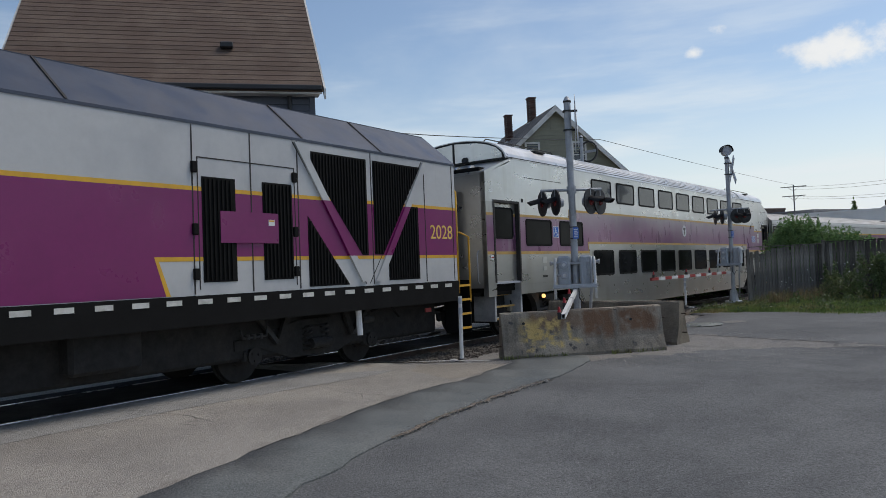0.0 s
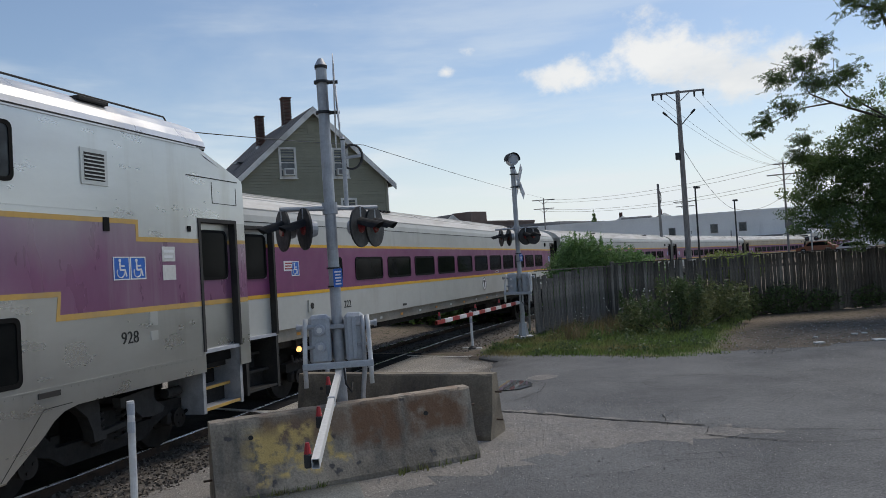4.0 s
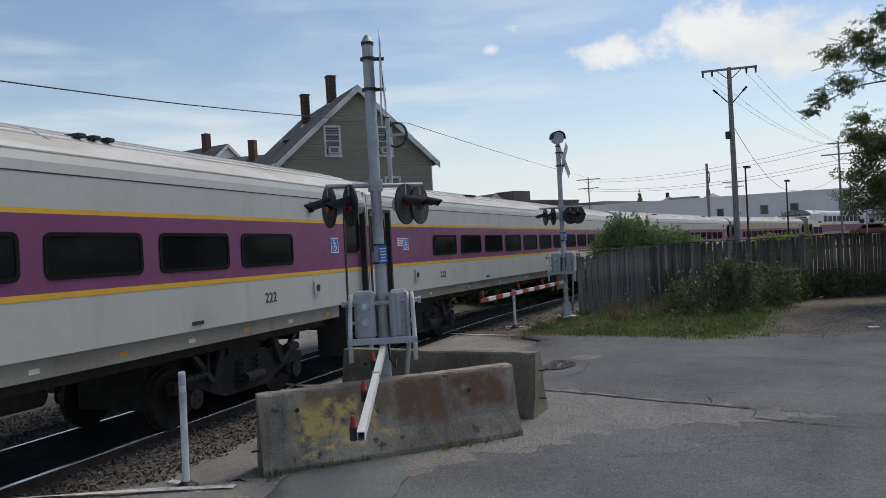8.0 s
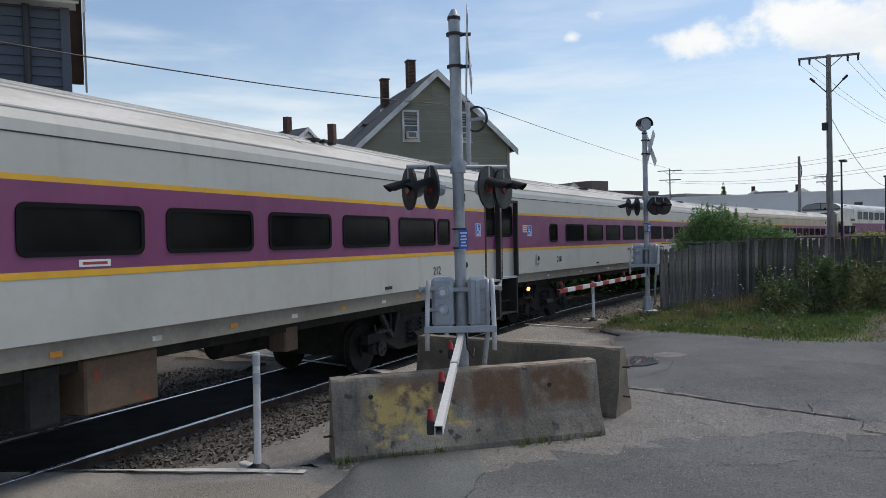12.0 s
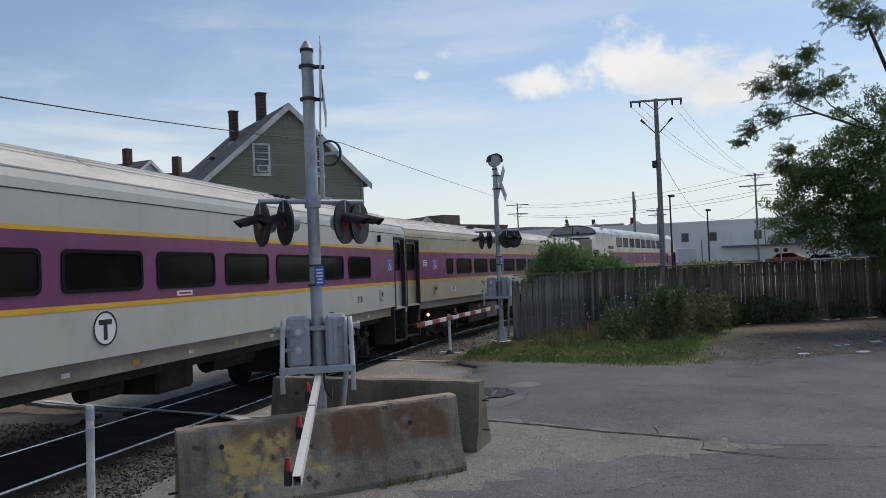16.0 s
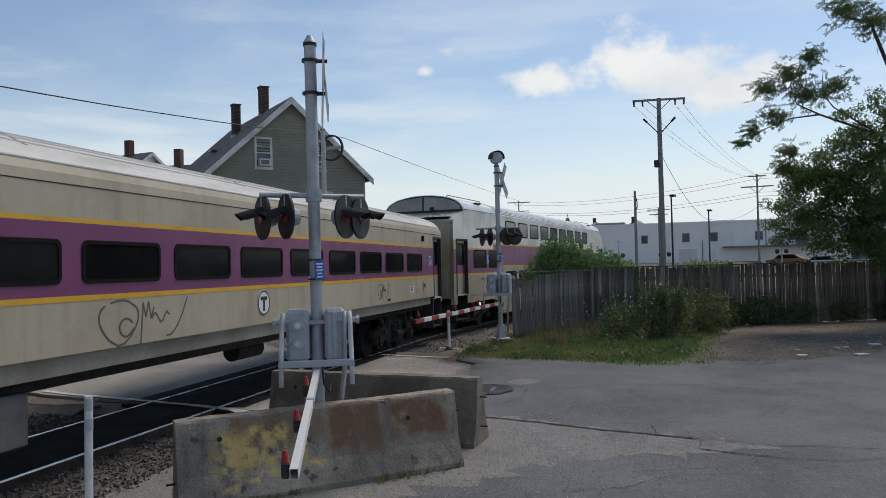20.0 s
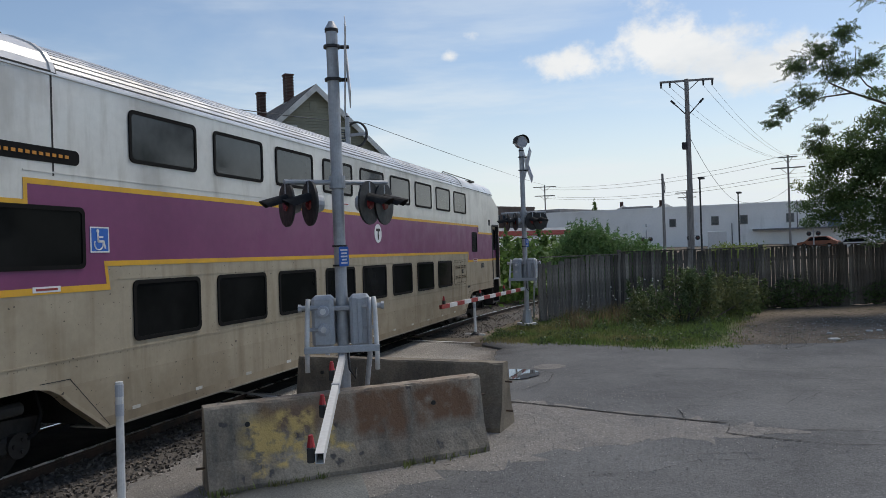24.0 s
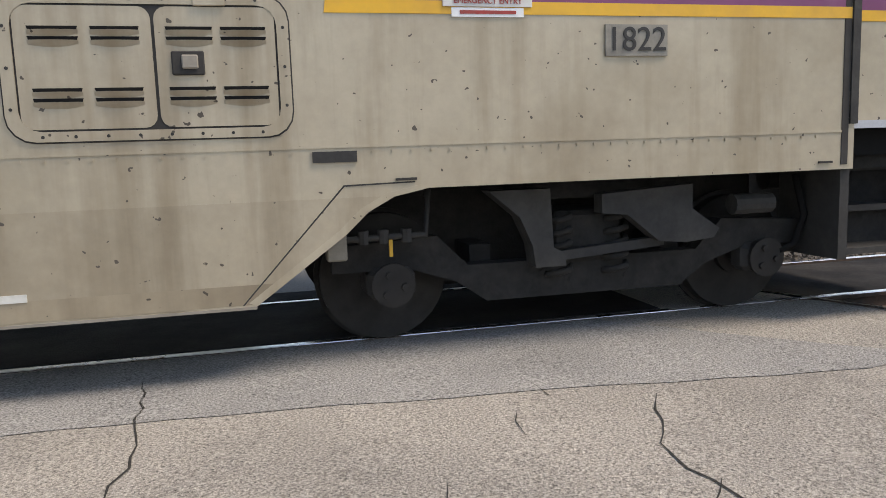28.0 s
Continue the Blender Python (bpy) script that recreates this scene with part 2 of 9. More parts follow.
M["tie"] = mat("tie", (0.085, 0.068, 0.052), 0.9, other=(0.14, 0.12, 0.1), mix_scale=4, stretch=(1, 6, 6), fine=30, fine_amt=0.3, bump=0.5, island=0.25)
M["crossing_panel"] = mat("crossing_panel", (0.022, 0.022, 0.023), 0.9, other=(0.04, 0.038, 0.037), mix_scale=1.5, fine=40, fine_amt=0.3, bump=0.3, spec=0.08)
M["concrete"] = mat("concrete", (0.32, 0.297, 0.262), 0.9, other=(0.16, 0.15, 0.132), mix_scale=1.8, mix_lo=0.42, mix_hi=0.62, fine=38, fine_amt=0.28, bump=0.5, bump_scale=32, streak=((0.11, 0.105, 0.095), 4.5, 0.8, 0.52, 0.7), spots=((0.09, 0.085, 0.08), 7, 0.64, 0.7))
M["concrete_dark"] = mat("concrete_dark", (0.225, 0.19, 0.142), 0.9, other=(0.13, 0.11, 0.083), mix_scale=1.6, mix_lo=0.42, mix_hi=0.62, fine=38, fine_amt=0.28, bump=0.5, bump_scale=32, streak=((0.09, 0.08, 0.068), 4.0, 0.7, 0.5, 0.7))


def painted_concrete():
    """Weathered concrete with brown rust washes and rubbed yellow paint on stretches of its face."""
    m = mat("painted_concrete", (0.345, 0.295, 0.23), 0.9, other=(0.205, 0.175, 0.138), mix_scale=1.8, mix_lo=0.42, mix_hi=0.62, fine=38, fine_amt=0.28, bump=0.5, bump_scale=32, streak=((0.11, 0.103, 0.09), 4.5, 0.8, 0.52, 0.7), spots=((0.09, 0.085, 0.08), 7, 0.64, 0.7))
    n, k = m.node_tree.nodes, m.node_tree.links
    b = n["Principled BSDF"]
    col = b.inputs["Base Color"].links[0].from_socket
    tc = n.new("ShaderNodeTexCoord")
    warp = n.new("ShaderNodeTexNoise")
    warp.inputs["Scale"].default_value, warp.inputs["Detail"].default_value = 5.0, 5.0
    k.new(tc.outputs["Object"], warp.inputs["Vector"])
    wv = n.new("ShaderNodeVectorMath")
    wv.operation = "MULTIPLY_ADD"
    wv.inputs[1].default_value, wv.inputs[2].default_value = (0.22, 0.0, 0.22), (-0.11, 0.0, -0.11)
    k.new(warp.outputs["Color"], wv.inputs[0])
    add = n.new("ShaderNodeVectorMath")
    k.new(tc.outputs["Object"], add.inputs[0])
    k.new(wv.outputs[0], add.inputs[1])
    sep = n.new("ShaderNodeSeparateXYZ")
    k.new(add.outputs[0], sep.inputs[0])

    def calc(op, a, c):
        x = n.new("ShaderNodeMath")
        x.operation = op
        for i, v in enumerate((a, c)):
            if isinstance(v, (int, float)):
                x.inputs[i].default_value = v
            else:
                k.new(v, x.inputs[i])
        return x.outputs[0]

    def soft(v, mid, half, edge):
        r = n.new("ShaderNodeMapRange")
        r.inputs[1].default_value, r.inputs[2].default_value = half + edge, half - edge
        k.new(calc("ABSOLUTE", calc("SUBTRACT", v, mid), 0), r.inputs[0])
        return r.outputs[0]

    def patch(x, z, hx, hz, edge):
        return calc("MULTIPLY", soft(sep.outputs[0], x, hx, edge), soft(sep.outputs[2], z, hz, edge))

    def worn(scale, lo, hi):
        t = n.new("ShaderNodeTexNoise")
        t.inputs["Scale"].default_value, t.inputs["Detail"].default_value, t.inputs["Roughness"].default_value = scale, 6.0, 0.65
        k.new(tc.outputs["Object"], t.inputs["Vector"])
        r = n.new("ShaderNodeMapRange")
        r.inputs[1].default_value, r.inputs[2].default_value = lo, hi
        k.new(t.outputs[0], r.inputs[0])
        return r.outputs[0]

    rust = calc("MAXIMUM", calc("MAXIMUM", patch(0.28, 0.6, 0.3, 0.24, 0.06), patch(1.05, 0.62, 0.36, 0.22, 0.06)), calc("MULTIPLY", patch(-0.5, 0.68, 0.5, 0.15, 0.06), 0.7))
    gold = patch(-0.8, 0.5, 0.34, 0.2, 0.1)
    for q in ((-1.03, 0.42, 0.08, 0.27, 0.03), (-0.62, 0.27, 0.24, 0.05, 0.03), (-0.62, 0.66, 0.2, 0.08, 0.04), (-0.25, 0.46, 0.028, 0.17, 0.015), (-0.14, 0.3, 0.11, 0.035, 0.02)):
        gold = calc("MAXIMUM", gold, patch(*q))
    for mask, colour, wear in ((rust, (0.2, 0.112, 0.066), worn(3.5, 0.3, 0.5)), (gold, (0.62, 0.44, 0.17), worn(5.0, 0.42, 0.54))):
        x = n.new("ShaderNodeMix")
        x.data_type = "RGBA"
        k.new(calc("MULTIPLY", mask, wear), x.inputs[0])
        k.new(col, x.inputs[6])
        x.inputs[7].default_value = (*colour, 1)
        col = x.outputs[2]
    k.new(col, b.inputs["Base Color"])
    return m


M["painted_concrete"] = painted_concrete()
M["galvanised"] = mat("galvanised", (0.43, 0.445, 0.465), 0.5, metal=0.3, other=(0.33, 0.345, 0.365), mix_scale=5, fine=30, fine_amt=0.12)
M["grey_paint"] = mat("grey_paint", (0.43, 0.455, 0.485), 0.55, metal=0.05, other=(0.34, 0.36, 0.385), mix_scale=3, fine=40, fine_amt=0.12)
M["black_paint"] = mat("black_paint", (0.018, 0.018, 0.019), 0.55, other=(0.035, 0.035, 0.036), mix_scale=6, fine=30, fine_amt=0.2)
M["white_paint"] = mat("white_paint", (0.7, 0.7, 0.69), 0.6, other=(0.55, 0.54, 0.52), mix_scale=4, fine=30, fine_amt=0.08)
M["silver_band"] = mat("silver_band", (0.42, 0.44, 0.48), 0.4, fine=60, fine_amt=0.1)
M["red_paint"] = mat("red_paint", (0.33, 0.04, 0.035), 0.6, other=(0.26, 0.05, 0.04), mix_scale=6, fine=30, fine_amt=0.1)
M["red_lens"] = mat("red_lens", (0.16, 0.012, 0.012), 0.15, fine=60, fine_amt=0.2)
M["red_lit"] = mat("red_lit", (0.13, 0.01, 0.012), 0.3, fine=60, fine_amt=0.2, emit=((1.0, 0.05, 0.06), 0.006))
M["red_plastic"] = mat("red_plastic", (0.4, 0.02, 0.025), 0.35, fine=60, fine_amt=0.15)
M["amber_lit"] = mat("amber_lit", (0.8, 0.5, 0.2), 0.3, fine=60, fine_amt=0.1, emit=((1.0, 0.55, 0.2), 1.6))
M["blue_sign"] = mat("blue_sign", (0.02, 0.13, 0.5), 0.45, fine=30, fine_amt=0.08)
M["sign_white"] = mat("sign_white", (0.75, 0.76, 0.77), 0.5, fine=30, fine_amt=0.05)
M["fence_wood"] = mat("fence_wood", (0.3, 0.272, 0.24), 0.95, other=(0.125, 0.116, 0.104), mix_scale=1.6, mix_lo=0.4, mix_hi=0.62, stretch=(5, 5, 0.7), fine=22, fine_amt=0.4, bump=0.6, bump_scale=20, island=0.26, spec=0.15)
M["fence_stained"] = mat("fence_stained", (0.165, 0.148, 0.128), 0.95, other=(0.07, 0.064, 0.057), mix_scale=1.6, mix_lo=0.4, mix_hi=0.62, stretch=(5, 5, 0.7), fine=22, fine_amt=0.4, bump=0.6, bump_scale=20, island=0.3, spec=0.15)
M["pole_wood"] = mat("pole_wood", (0.27, 0.255, 0.245), 0.9, other=(0.15, 0.14, 0.132), mix_scale=3, stretch=(6, 6, 0.5), fine=20, fine_amt=0.3, bump=0.4, bump_scale=20)
M["wire"] = mat("wire", (0.03, 0.03, 0.032), 0.6, fine=10, fine_amt=0.1)
M["slate_siding"] = mat("slate_siding", (0.092, 0.104, 0.13), 0.7, other=(0.076, 0.087, 0.108), mix_scale=0.8, fine=25, fine_amt=0.12, island=0.1)
M["green_siding"] = mat("green_siding", (0.275, 0.268, 0.2), 0.75, other=(0.24, 0.235, 0.178), mix_scale=0.7, fine=20, fine_amt=0.12, island=0.08)
M["tan_siding"] = mat("tan_siding", (0.24, 0.22, 0.19), 0.75, other=(0.2, 0.185, 0.165), mix_scale=0.7, fine=20, fine_amt=0.12)
M["trim_white"] = mat("trim_white", (0.72, 0.71, 0.67), 0.6, other=(0.48, 0.47, 0.44), mix_scale=1.2, fine=25, fine_amt=0.08)
M["dark_trim"] = mat("dark_trim", (0.035, 0.035, 0.037), 0.6, fine=25, fine_amt=0.15)
M["brown_shingle"] = mat("brown_shingle", (0.1, 0.066, 0.05), 0.92, other=(0.128, 0.09, 0.068), mix_scale=1.2, fine=30, fine_amt=0.35, bump=0.4, bump_scale=30, island=0.12)
M["grey_shingle"] = mat("grey_shingle", (0.072, 0.074, 0.08), 0.92, other=(0.1, 0.1, 0.105), mix_scale=1.0, fine=22, fine_amt=0.3, bump=0.4, bump_scale=25, island=0.1)
M["brick"] = mat("brick", (0.105, 0.05, 0.038), 0.9, other=(0.065, 0.04, 0.034), mix_scale=6, fine=20, fine_amt=0.3, island=0.3)
M["mortar"] = mat("mortar", (0.2, 0.19, 0.175), 0.95, fine=30, fine_amt=0.2)
M["house_glass"] = mat("house_glass", (0.035, 0.045, 0.055), 0.08, other=(0.09, 0.1, 0.11), mix_scale=1.5, fine=5, fine_amt=0.1, rough_var=0.02)
M["white_wall"] = mat("white_wall", (0.86, 0.85, 0.83), 0.8, other=(0.74, 0.735, 0.72), mix_scale=0.12, fine=4, fine_amt=0.05, streak=((0.62, 0.61, 0.59), 0.6, 0.12, 0.6, 0.8))
M["grey_wall"] = mat("grey_wall", (0.2, 0.2, 0.205), 0.85, other=(0.16, 0.155, 0.15), mix_scale=0.2, fine=4, fine_amt=0.1)
M["brick_wall"] = mat("brick_wall", (0.14, 0.1, 0.085), 0.9, other=(0.17, 0.13, 0.11), mix_scale=0.4, fine=6, fine_amt=0.15)
M["bark"] = mat("bark", (0.045, 0.038, 0.032), 0.95, other=(0.075, 0.066, 0.055), mix_scale=4, stretch=(4, 4, 1), fine=25, fine_amt=0.35, bump=0.6, bump_scale=18)


def leaf_mat(name, base, other):
    m = mat(name, base, 0.6, other=other, mix_scale=0.5, fine=3, fine_amt=0.25, island=0.35)
    b = m.node_tree.nodes["Principled BSDF"]
    b.inputs["Subsurface Weight"].default_value = 0.0
    t = m.node_tree.nodes.new("ShaderNodeBsdfTranslucent")
    mx = m.node_tree.nodes.new("ShaderNodeMixShader")
    out = m.node_tree.nodes["Material Output"]
    src = b.inputs["Base Color"].links[0].from_socket
    m.node_tree.links.new(src, t.inputs["Color"])
    mx.inputs[0].default_value = 0.45
    m.node_tree.links.new(b.outputs[0], mx.inputs[1])
    m.node_tree.links.new(t.outputs[0], mx.inputs[2])
    m.node_tree.links.new(mx.outputs[0], out.inputs[0])
    return m


M["leaf_tree"] = leaf_mat("leaf_tree", (0.085, 0.142, 0.045), (0.135, 0.195, 0.066))
M["leaf_bush"] = leaf_mat("leaf_bush", (0.145, 0.26, 0.088), (0.21, 0.325, 0.122))
M["leaf_shrub"] = leaf_mat("leaf_shrub", (0.2, 0.26, 0.06), (0.26, 0.3, 0.09))
M["leaf_vine"] = leaf_mat("leaf_vine", (0.12, 0.205, 0.05), (0.16, 0.25, 0.075))
M["leaf_weed"] = leaf_mat("leaf_weed", (0.085, 0.13, 0.05), (0.15, 0.165, 0.075))
M["grass_blade"] = leaf_mat("grass_blade", (0.13, 0.2, 0.055), (0.27, 0.23, 0.11))
M["dry_stalk"] = leaf_mat("dry_stalk", (0.18, 0.145, 0.085), (0.11, 0.125, 0.055))
M["flower_white"] = mat("flower_white", (0.6, 0.6, 0.55), 0.8, fine=20, fine_amt=0.1)

# train
GRIME = (0.16, 0.135, 0.105)
M["car_grey"] = mat("car_grey", (0.475, 0.48, 0.45), 0.45, other=(0.43, 0.435, 0.405), mix_scale=0.8, fine=8, fine_amt=0.04, streak=((0.385, 0.375, 0.34), 3.0, 0.35, 0.56, 0.8))
M["car_tan"] = mat("car_tan", (0.46, 0.4, 0.295), 0.55, other=(0.385, 0.33, 0.236), mix_scale=0.7, fine=9, fine_amt=0.06, streak=((0.31, 0.258, 0.182), 3.2, 0.35, 0.5, 0.75))
M["roof_pale"] = mat("roof_pale", (0.6, 0.585, 0.55), 0.6, other=(0.46, 0.44, 0.4), mix_scale=0.9, stretch=(0.6, 3, 3), fine=12, fine_amt=0.1)
M["sill_grey"] = mat("sill_grey", (0.27, 0.245, 0.205), 0.7, other=(0.21, 0.185, 0.15), mix_scale=1.2, fine=14, fine_amt=0.15)
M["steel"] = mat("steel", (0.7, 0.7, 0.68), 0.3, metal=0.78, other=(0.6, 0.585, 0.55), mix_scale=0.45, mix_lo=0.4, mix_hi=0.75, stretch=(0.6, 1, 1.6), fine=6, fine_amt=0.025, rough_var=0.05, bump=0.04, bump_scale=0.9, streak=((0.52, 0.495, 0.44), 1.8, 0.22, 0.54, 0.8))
M["steel_dirty"] = mat("steel_dirty", (0.44, 0.383, 0.29), 0.45, metal=0.34, other=(0.36, 0.305, 0.222), mix_scale=0.9, fine=12, fine_amt=0.07, bump=0.06, bump_scale=1.5, streak=((0.29, 0.235, 0.16), 4.2, 0.35, 0.48, 0.72), spots=((0.09, 0.075, 0.06), 19, 0.695, 0.71))
M["steel_clean"] = mat("steel_clean", (0.7, 0.685, 0.64), 0.42, metal=0.45, other=(0.53, 0.515, 0.48), mix_scale=0.8, fine=10, fine_amt=0.05, bump=0.05, bump_scale=1.5, streak=((0.42, 0.39, 0.33), 2.6, 0.4, 0.56, 0.8))
# the same steel, darkened to paint in the ground reflected by the lower skin
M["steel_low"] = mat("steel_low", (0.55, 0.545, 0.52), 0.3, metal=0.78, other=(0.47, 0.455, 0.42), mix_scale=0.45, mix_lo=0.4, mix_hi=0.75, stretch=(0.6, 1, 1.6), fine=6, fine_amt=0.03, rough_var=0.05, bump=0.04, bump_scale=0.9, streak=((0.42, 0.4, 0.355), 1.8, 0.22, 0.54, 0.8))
M["steel_roof"] = mat("steel_roof", (0.72, 0.72, 0.71), 0.36, metal=0.5, other=(0.6, 0.59, 0.57), mix_scale=0.8, fine=10, fine_amt=0.06)
M["purple"] = mat("purple", (0.2, 0.048, 0.135), 0.4, other=(0.175, 0.04, 0.118), mix_scale=0.8, fine=10, fine_amt=0.06, streak=((0.235, 0.085, 0.165), 2.5, 0.3, 0.58, 0.85))
# worn purple; its grey upper blend and streaks also paint in reflections
M["purple_worn"] = mat("purple_worn", (0.235, 0.1, 0.19), 0.3, metal=0.35, other=(0.3, 0.17, 0.255), mix_scale=0.5, stretch=(1.6, 1, 0.5), fine=6, fine_amt=0.05, rough_var=0.05, fade=((0.33, 0.28, 0.31), 2.5, 3.15, 1.0), streak=((0.36, 0.29, 0.33), 2.6, 0.16, 0.58, 0.8), bump=0.04, bump_scale=0.9)
M["loco_purple"] = mat("loco_purple", (0.2, 0.012, 0.115), 0.35, other=(0.17, 0.01, 0.1), mix_scale=0.6, fine=10, fine_amt=0.05)
M["yellow"] = mat("yellow", (0.72, 0.4, 0.03), 0.5, other=(0.62, 0.34, 0.04), mix_scale=2.0, fine=12, fine_amt=0.06)
M["yellow_worn"] = mat("yellow_worn", (0.55, 0.34, 0.09), 0.5, other=(0.45, 0.3, 0.12), mix_scale=2.0, fine=12, fine_amt=0.08)
M["train_glass"] = mat("train_glass", (0.008, 0.009, 0.009), 0.1, other=(0.014, 0.015, 0.015), mix_scale=1.2, fine=6, fine_amt=0.1, rough_var=0.03, spec=0.04)
M["sky_glass"] = mat("sky_glass", (0.03, 0.034, 0.036), 0.1, other=(0.05, 0.055, 0.058), mix_scale=1.0, fine=3, fine_amt=0.2, rough_var=0.04, spec=0.5)
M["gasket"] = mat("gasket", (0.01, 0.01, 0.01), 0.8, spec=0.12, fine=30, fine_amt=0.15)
M["box_grey"] = mat("box_grey", (0.11, 0.11, 0.108), 0.7, other=(0.075, 0.073, 0.07), mix_scale=2.0, fine=20, fine_amt=0.15)
M["box_brown"] = mat("box_brown", (0.15, 0.1, 0.066), 0.85, other=(0.1, 0.072, 0.05), mix_scale=2.5, fine=20, fine_amt=0.25, spots=((0.24, 0.07, 0.04), 4, 0.66, 0.72))
M["dome_grey"] = mat("dome_grey", (0.36, 0.345, 0.31), 0.6, other=(0.27, 0.255, 0.225), mix_scale=1.2, fine=10, fine_amt=0.1)
# grime plus the shade between the ribs, both put into this colour
M["roof_groove"] = mat("roof_groove", (0.1, 0.098, 0.094), 0.7, other=(0.06, 0.058, 0.054), mix_scale=1.0, stretch=(0.5, 3, 3), fine=14, fine_amt=0.15)
M["seam"] = mat("seam", (0.03, 0.028, 0.026), 0.8, fine=20, fine_amt=0.2)
M["underframe"] = mat("underframe", (0.014, 0.0135, 0.013), 0.9, other=(0.022, 0.02, 0.018), mix_scale=2.5, fine=20, fine_amt=0.3, bump=0.3, bump_scale=20)
M["truck_grey"] = mat("truck_grey", (0.024, 0.0235, 0.023), 0.75, other=(0.037, 0.035, 0.032), mix_scale=2.0, fine=20, fine_amt=0.25, bump=0.2, bump_scale=20)
M["wheel_steel"] = mat("wheel_steel", (0.02, 0.018, 0.017), 0.75, metal=0.2, other=(0.02, 0.018, 0.016), mix_scale=3, fine=15, fine_amt=0.2)
M["number_dark"] = mat("number_dark", (0.02, 0.02, 0.02), 0.6, fine=20, fine_amt=0.1)
M["number_plate"] = mat("number_plate", (0.24, 0.225, 0.19), 0.6, other=(0.16, 0.15, 0.13), mix_scale=6, fine=20, fine_amt=0.15)
M["number_gold"] = mat("number_gold", (0.8, 0.52, 0.12), 0.5, fine=20, fine_amt=0.06)
M["reflector_white"] = mat("reflector_white", (0.62, 0.62, 0.58), 0.4, other=(0.45, 0.44, 0.4), mix_scale=5, fine=30, fine_amt=0.08)
M["reflector_amber"] = mat("reflector_amber", (0.6, 0.25, 0.03), 0.4, fine=30, fine_amt=0.1)
M["loco_grey"] = mat("loco_grey", (0.52, 0.525, 0.52), 0.45, other=(0.4, 0.41, 0.42), mix_scale=0.6, fine=10, fine_amt=0.04, streak=((0.36, 0.365, 0.37), 2.0, 0.3, 0.6, 0.85))
M["loco_roof"] = mat("loco_roof", (0.05, 0.06, 0.085), 0.4, metal=0.2, other=(0.04, 0.048, 0.068), mix_scale=0.6, fine=10, fine_amt=0.1)
M["graffiti"] = mat("graffiti", (0.12, 0.115, 0.11), 0.7, fine=20, fine_amt=0.2)
M["truck_orange"] = mat("truck_orange", (0.28, 0.1, 0.05), 0.6, other=(0.2, 0.08, 0.05), mix_scale=1.5, fine=10, fine_amt=0.1)
M["blue_door"] = mat("blue_door", (0.12, 0.17, 0.25), 0.6, fine=10, fine_amt=0.08)
M["car_paint_white"] = mat("car_paint_white", (0.6, 0.6, 0.6), 0.3, fine=10, fine_amt=0.03)
M["puddle"] = mat("puddle", (0.09, 0.093, 0.095), 0.02, spec=0.9, fine=5, fine_amt=0.1, rough_var=0.02)
M["litter"] = mat("litter", (0.6, 0.6, 0.58), 0.7, fine=20, fine_amt=0.1)

# ---- mesh helpers ----
def part(name, bm, material, parent=None, label=""):
    me = bpy.data.meshes.new(name)
    bm.to_mesh(me)
    bm.free()
    me.materials.append(M[material] if isinstance(material, str) else material)
    ob = new(name, me)
    if parent is not None:
        ob.parent = parent
    if label:
        ob["label"] = label
    return ob


def again(name, src, parent, m):
    """One more piece on the same mesh."""
    ob = new(name, src.data)
    ob.parent = parent
    ob.matrix_basis = m
    if "label" in src:
        ob["label"] = src["label"]
    return ob


def empty(name, m=None):
    ob = new(name)
    if m is not None:
        ob.matrix_basis = m
    return ob


def add_box(bm, c, s, rz=0.0, bevel=0.0):
    r = bmesh.ops.create_cube(bm, size=1.0, matrix=Matrix.LocRotScale(c, Euler((0, 0, radians(rz))), s))
    if bevel:
        bmesh.ops.bevel(bm, geom=list({e for v in r["verts"] for e in v.link_edges}), offset=bevel, segments=1, affect="EDGES")
    return bm


def box_bm(c, s, rz=0.0, bevel=0.0):
    return add_box(bmesh.new(), c, s, rz, bevel)


def add_cyl(bm, p, q, r, r2=None, seg=12):
    p, q = Vector(p), Vector(q)
    d = q - p
    m = Matrix.Translation((p + q) / 2) @ d.to_track_quat("Z", "Y").to_matrix().to_4x4()
    bmesh.ops.create_cone(bm, cap_ends=True, segments=seg, radius1=r, radius2=r if r2 is None else r2, depth=d.length, matrix=m)
    return bm


def cyl_bm(p, q, r, r2=None, seg=12):
    return add_cyl(bmesh.new(), p, q, r, r2, seg)


def add_prism(bm, pts, a, b, plane="xz"):
    """A closed outline, given in one plane, pushed from a to b along the third axis."""
    def place(u, v, w):
        return {"xz": (u, w, v), "yz": (w, u, v), "xy": (u, v, w)}[plane]
    lo = [bm.verts.new(place(u, v, a)) for u, v in pts]
    hi = [bm.verts.new(place(u, v, b)) for u, v in pts]
    n = len(pts)
    fs = [bm.faces.new(lo), bm.faces.new(hi[::-1])]
    for i in range(n):
        j = (i + 1) % n
        fs.append(bm.faces.new((lo[j], lo[i], hi[i], hi[j])))
    bmesh.ops.recalc_face_normals(bm, faces=fs)
    return bm


def prism_bm(pts, a, b, plane="xz"):
    return add_prism(bmesh.new(), pts, a, b, plane)


def rounded(x0, z0, x1, z1, r, n=4):
    out = []
    for cx, cz, a0 in ((x1 - r, z1 - r, 0), (x0 + r, z1 - r, 90), (x0 + r, z0 + r, 180), (x1 - r, z0 + r, 270)):
        for i in range(n + 1):
            a = radians(a0 + 90 * i / n)
            out.append((cx + r * math.cos(a), cz + r * math.sin(a)))
    return out


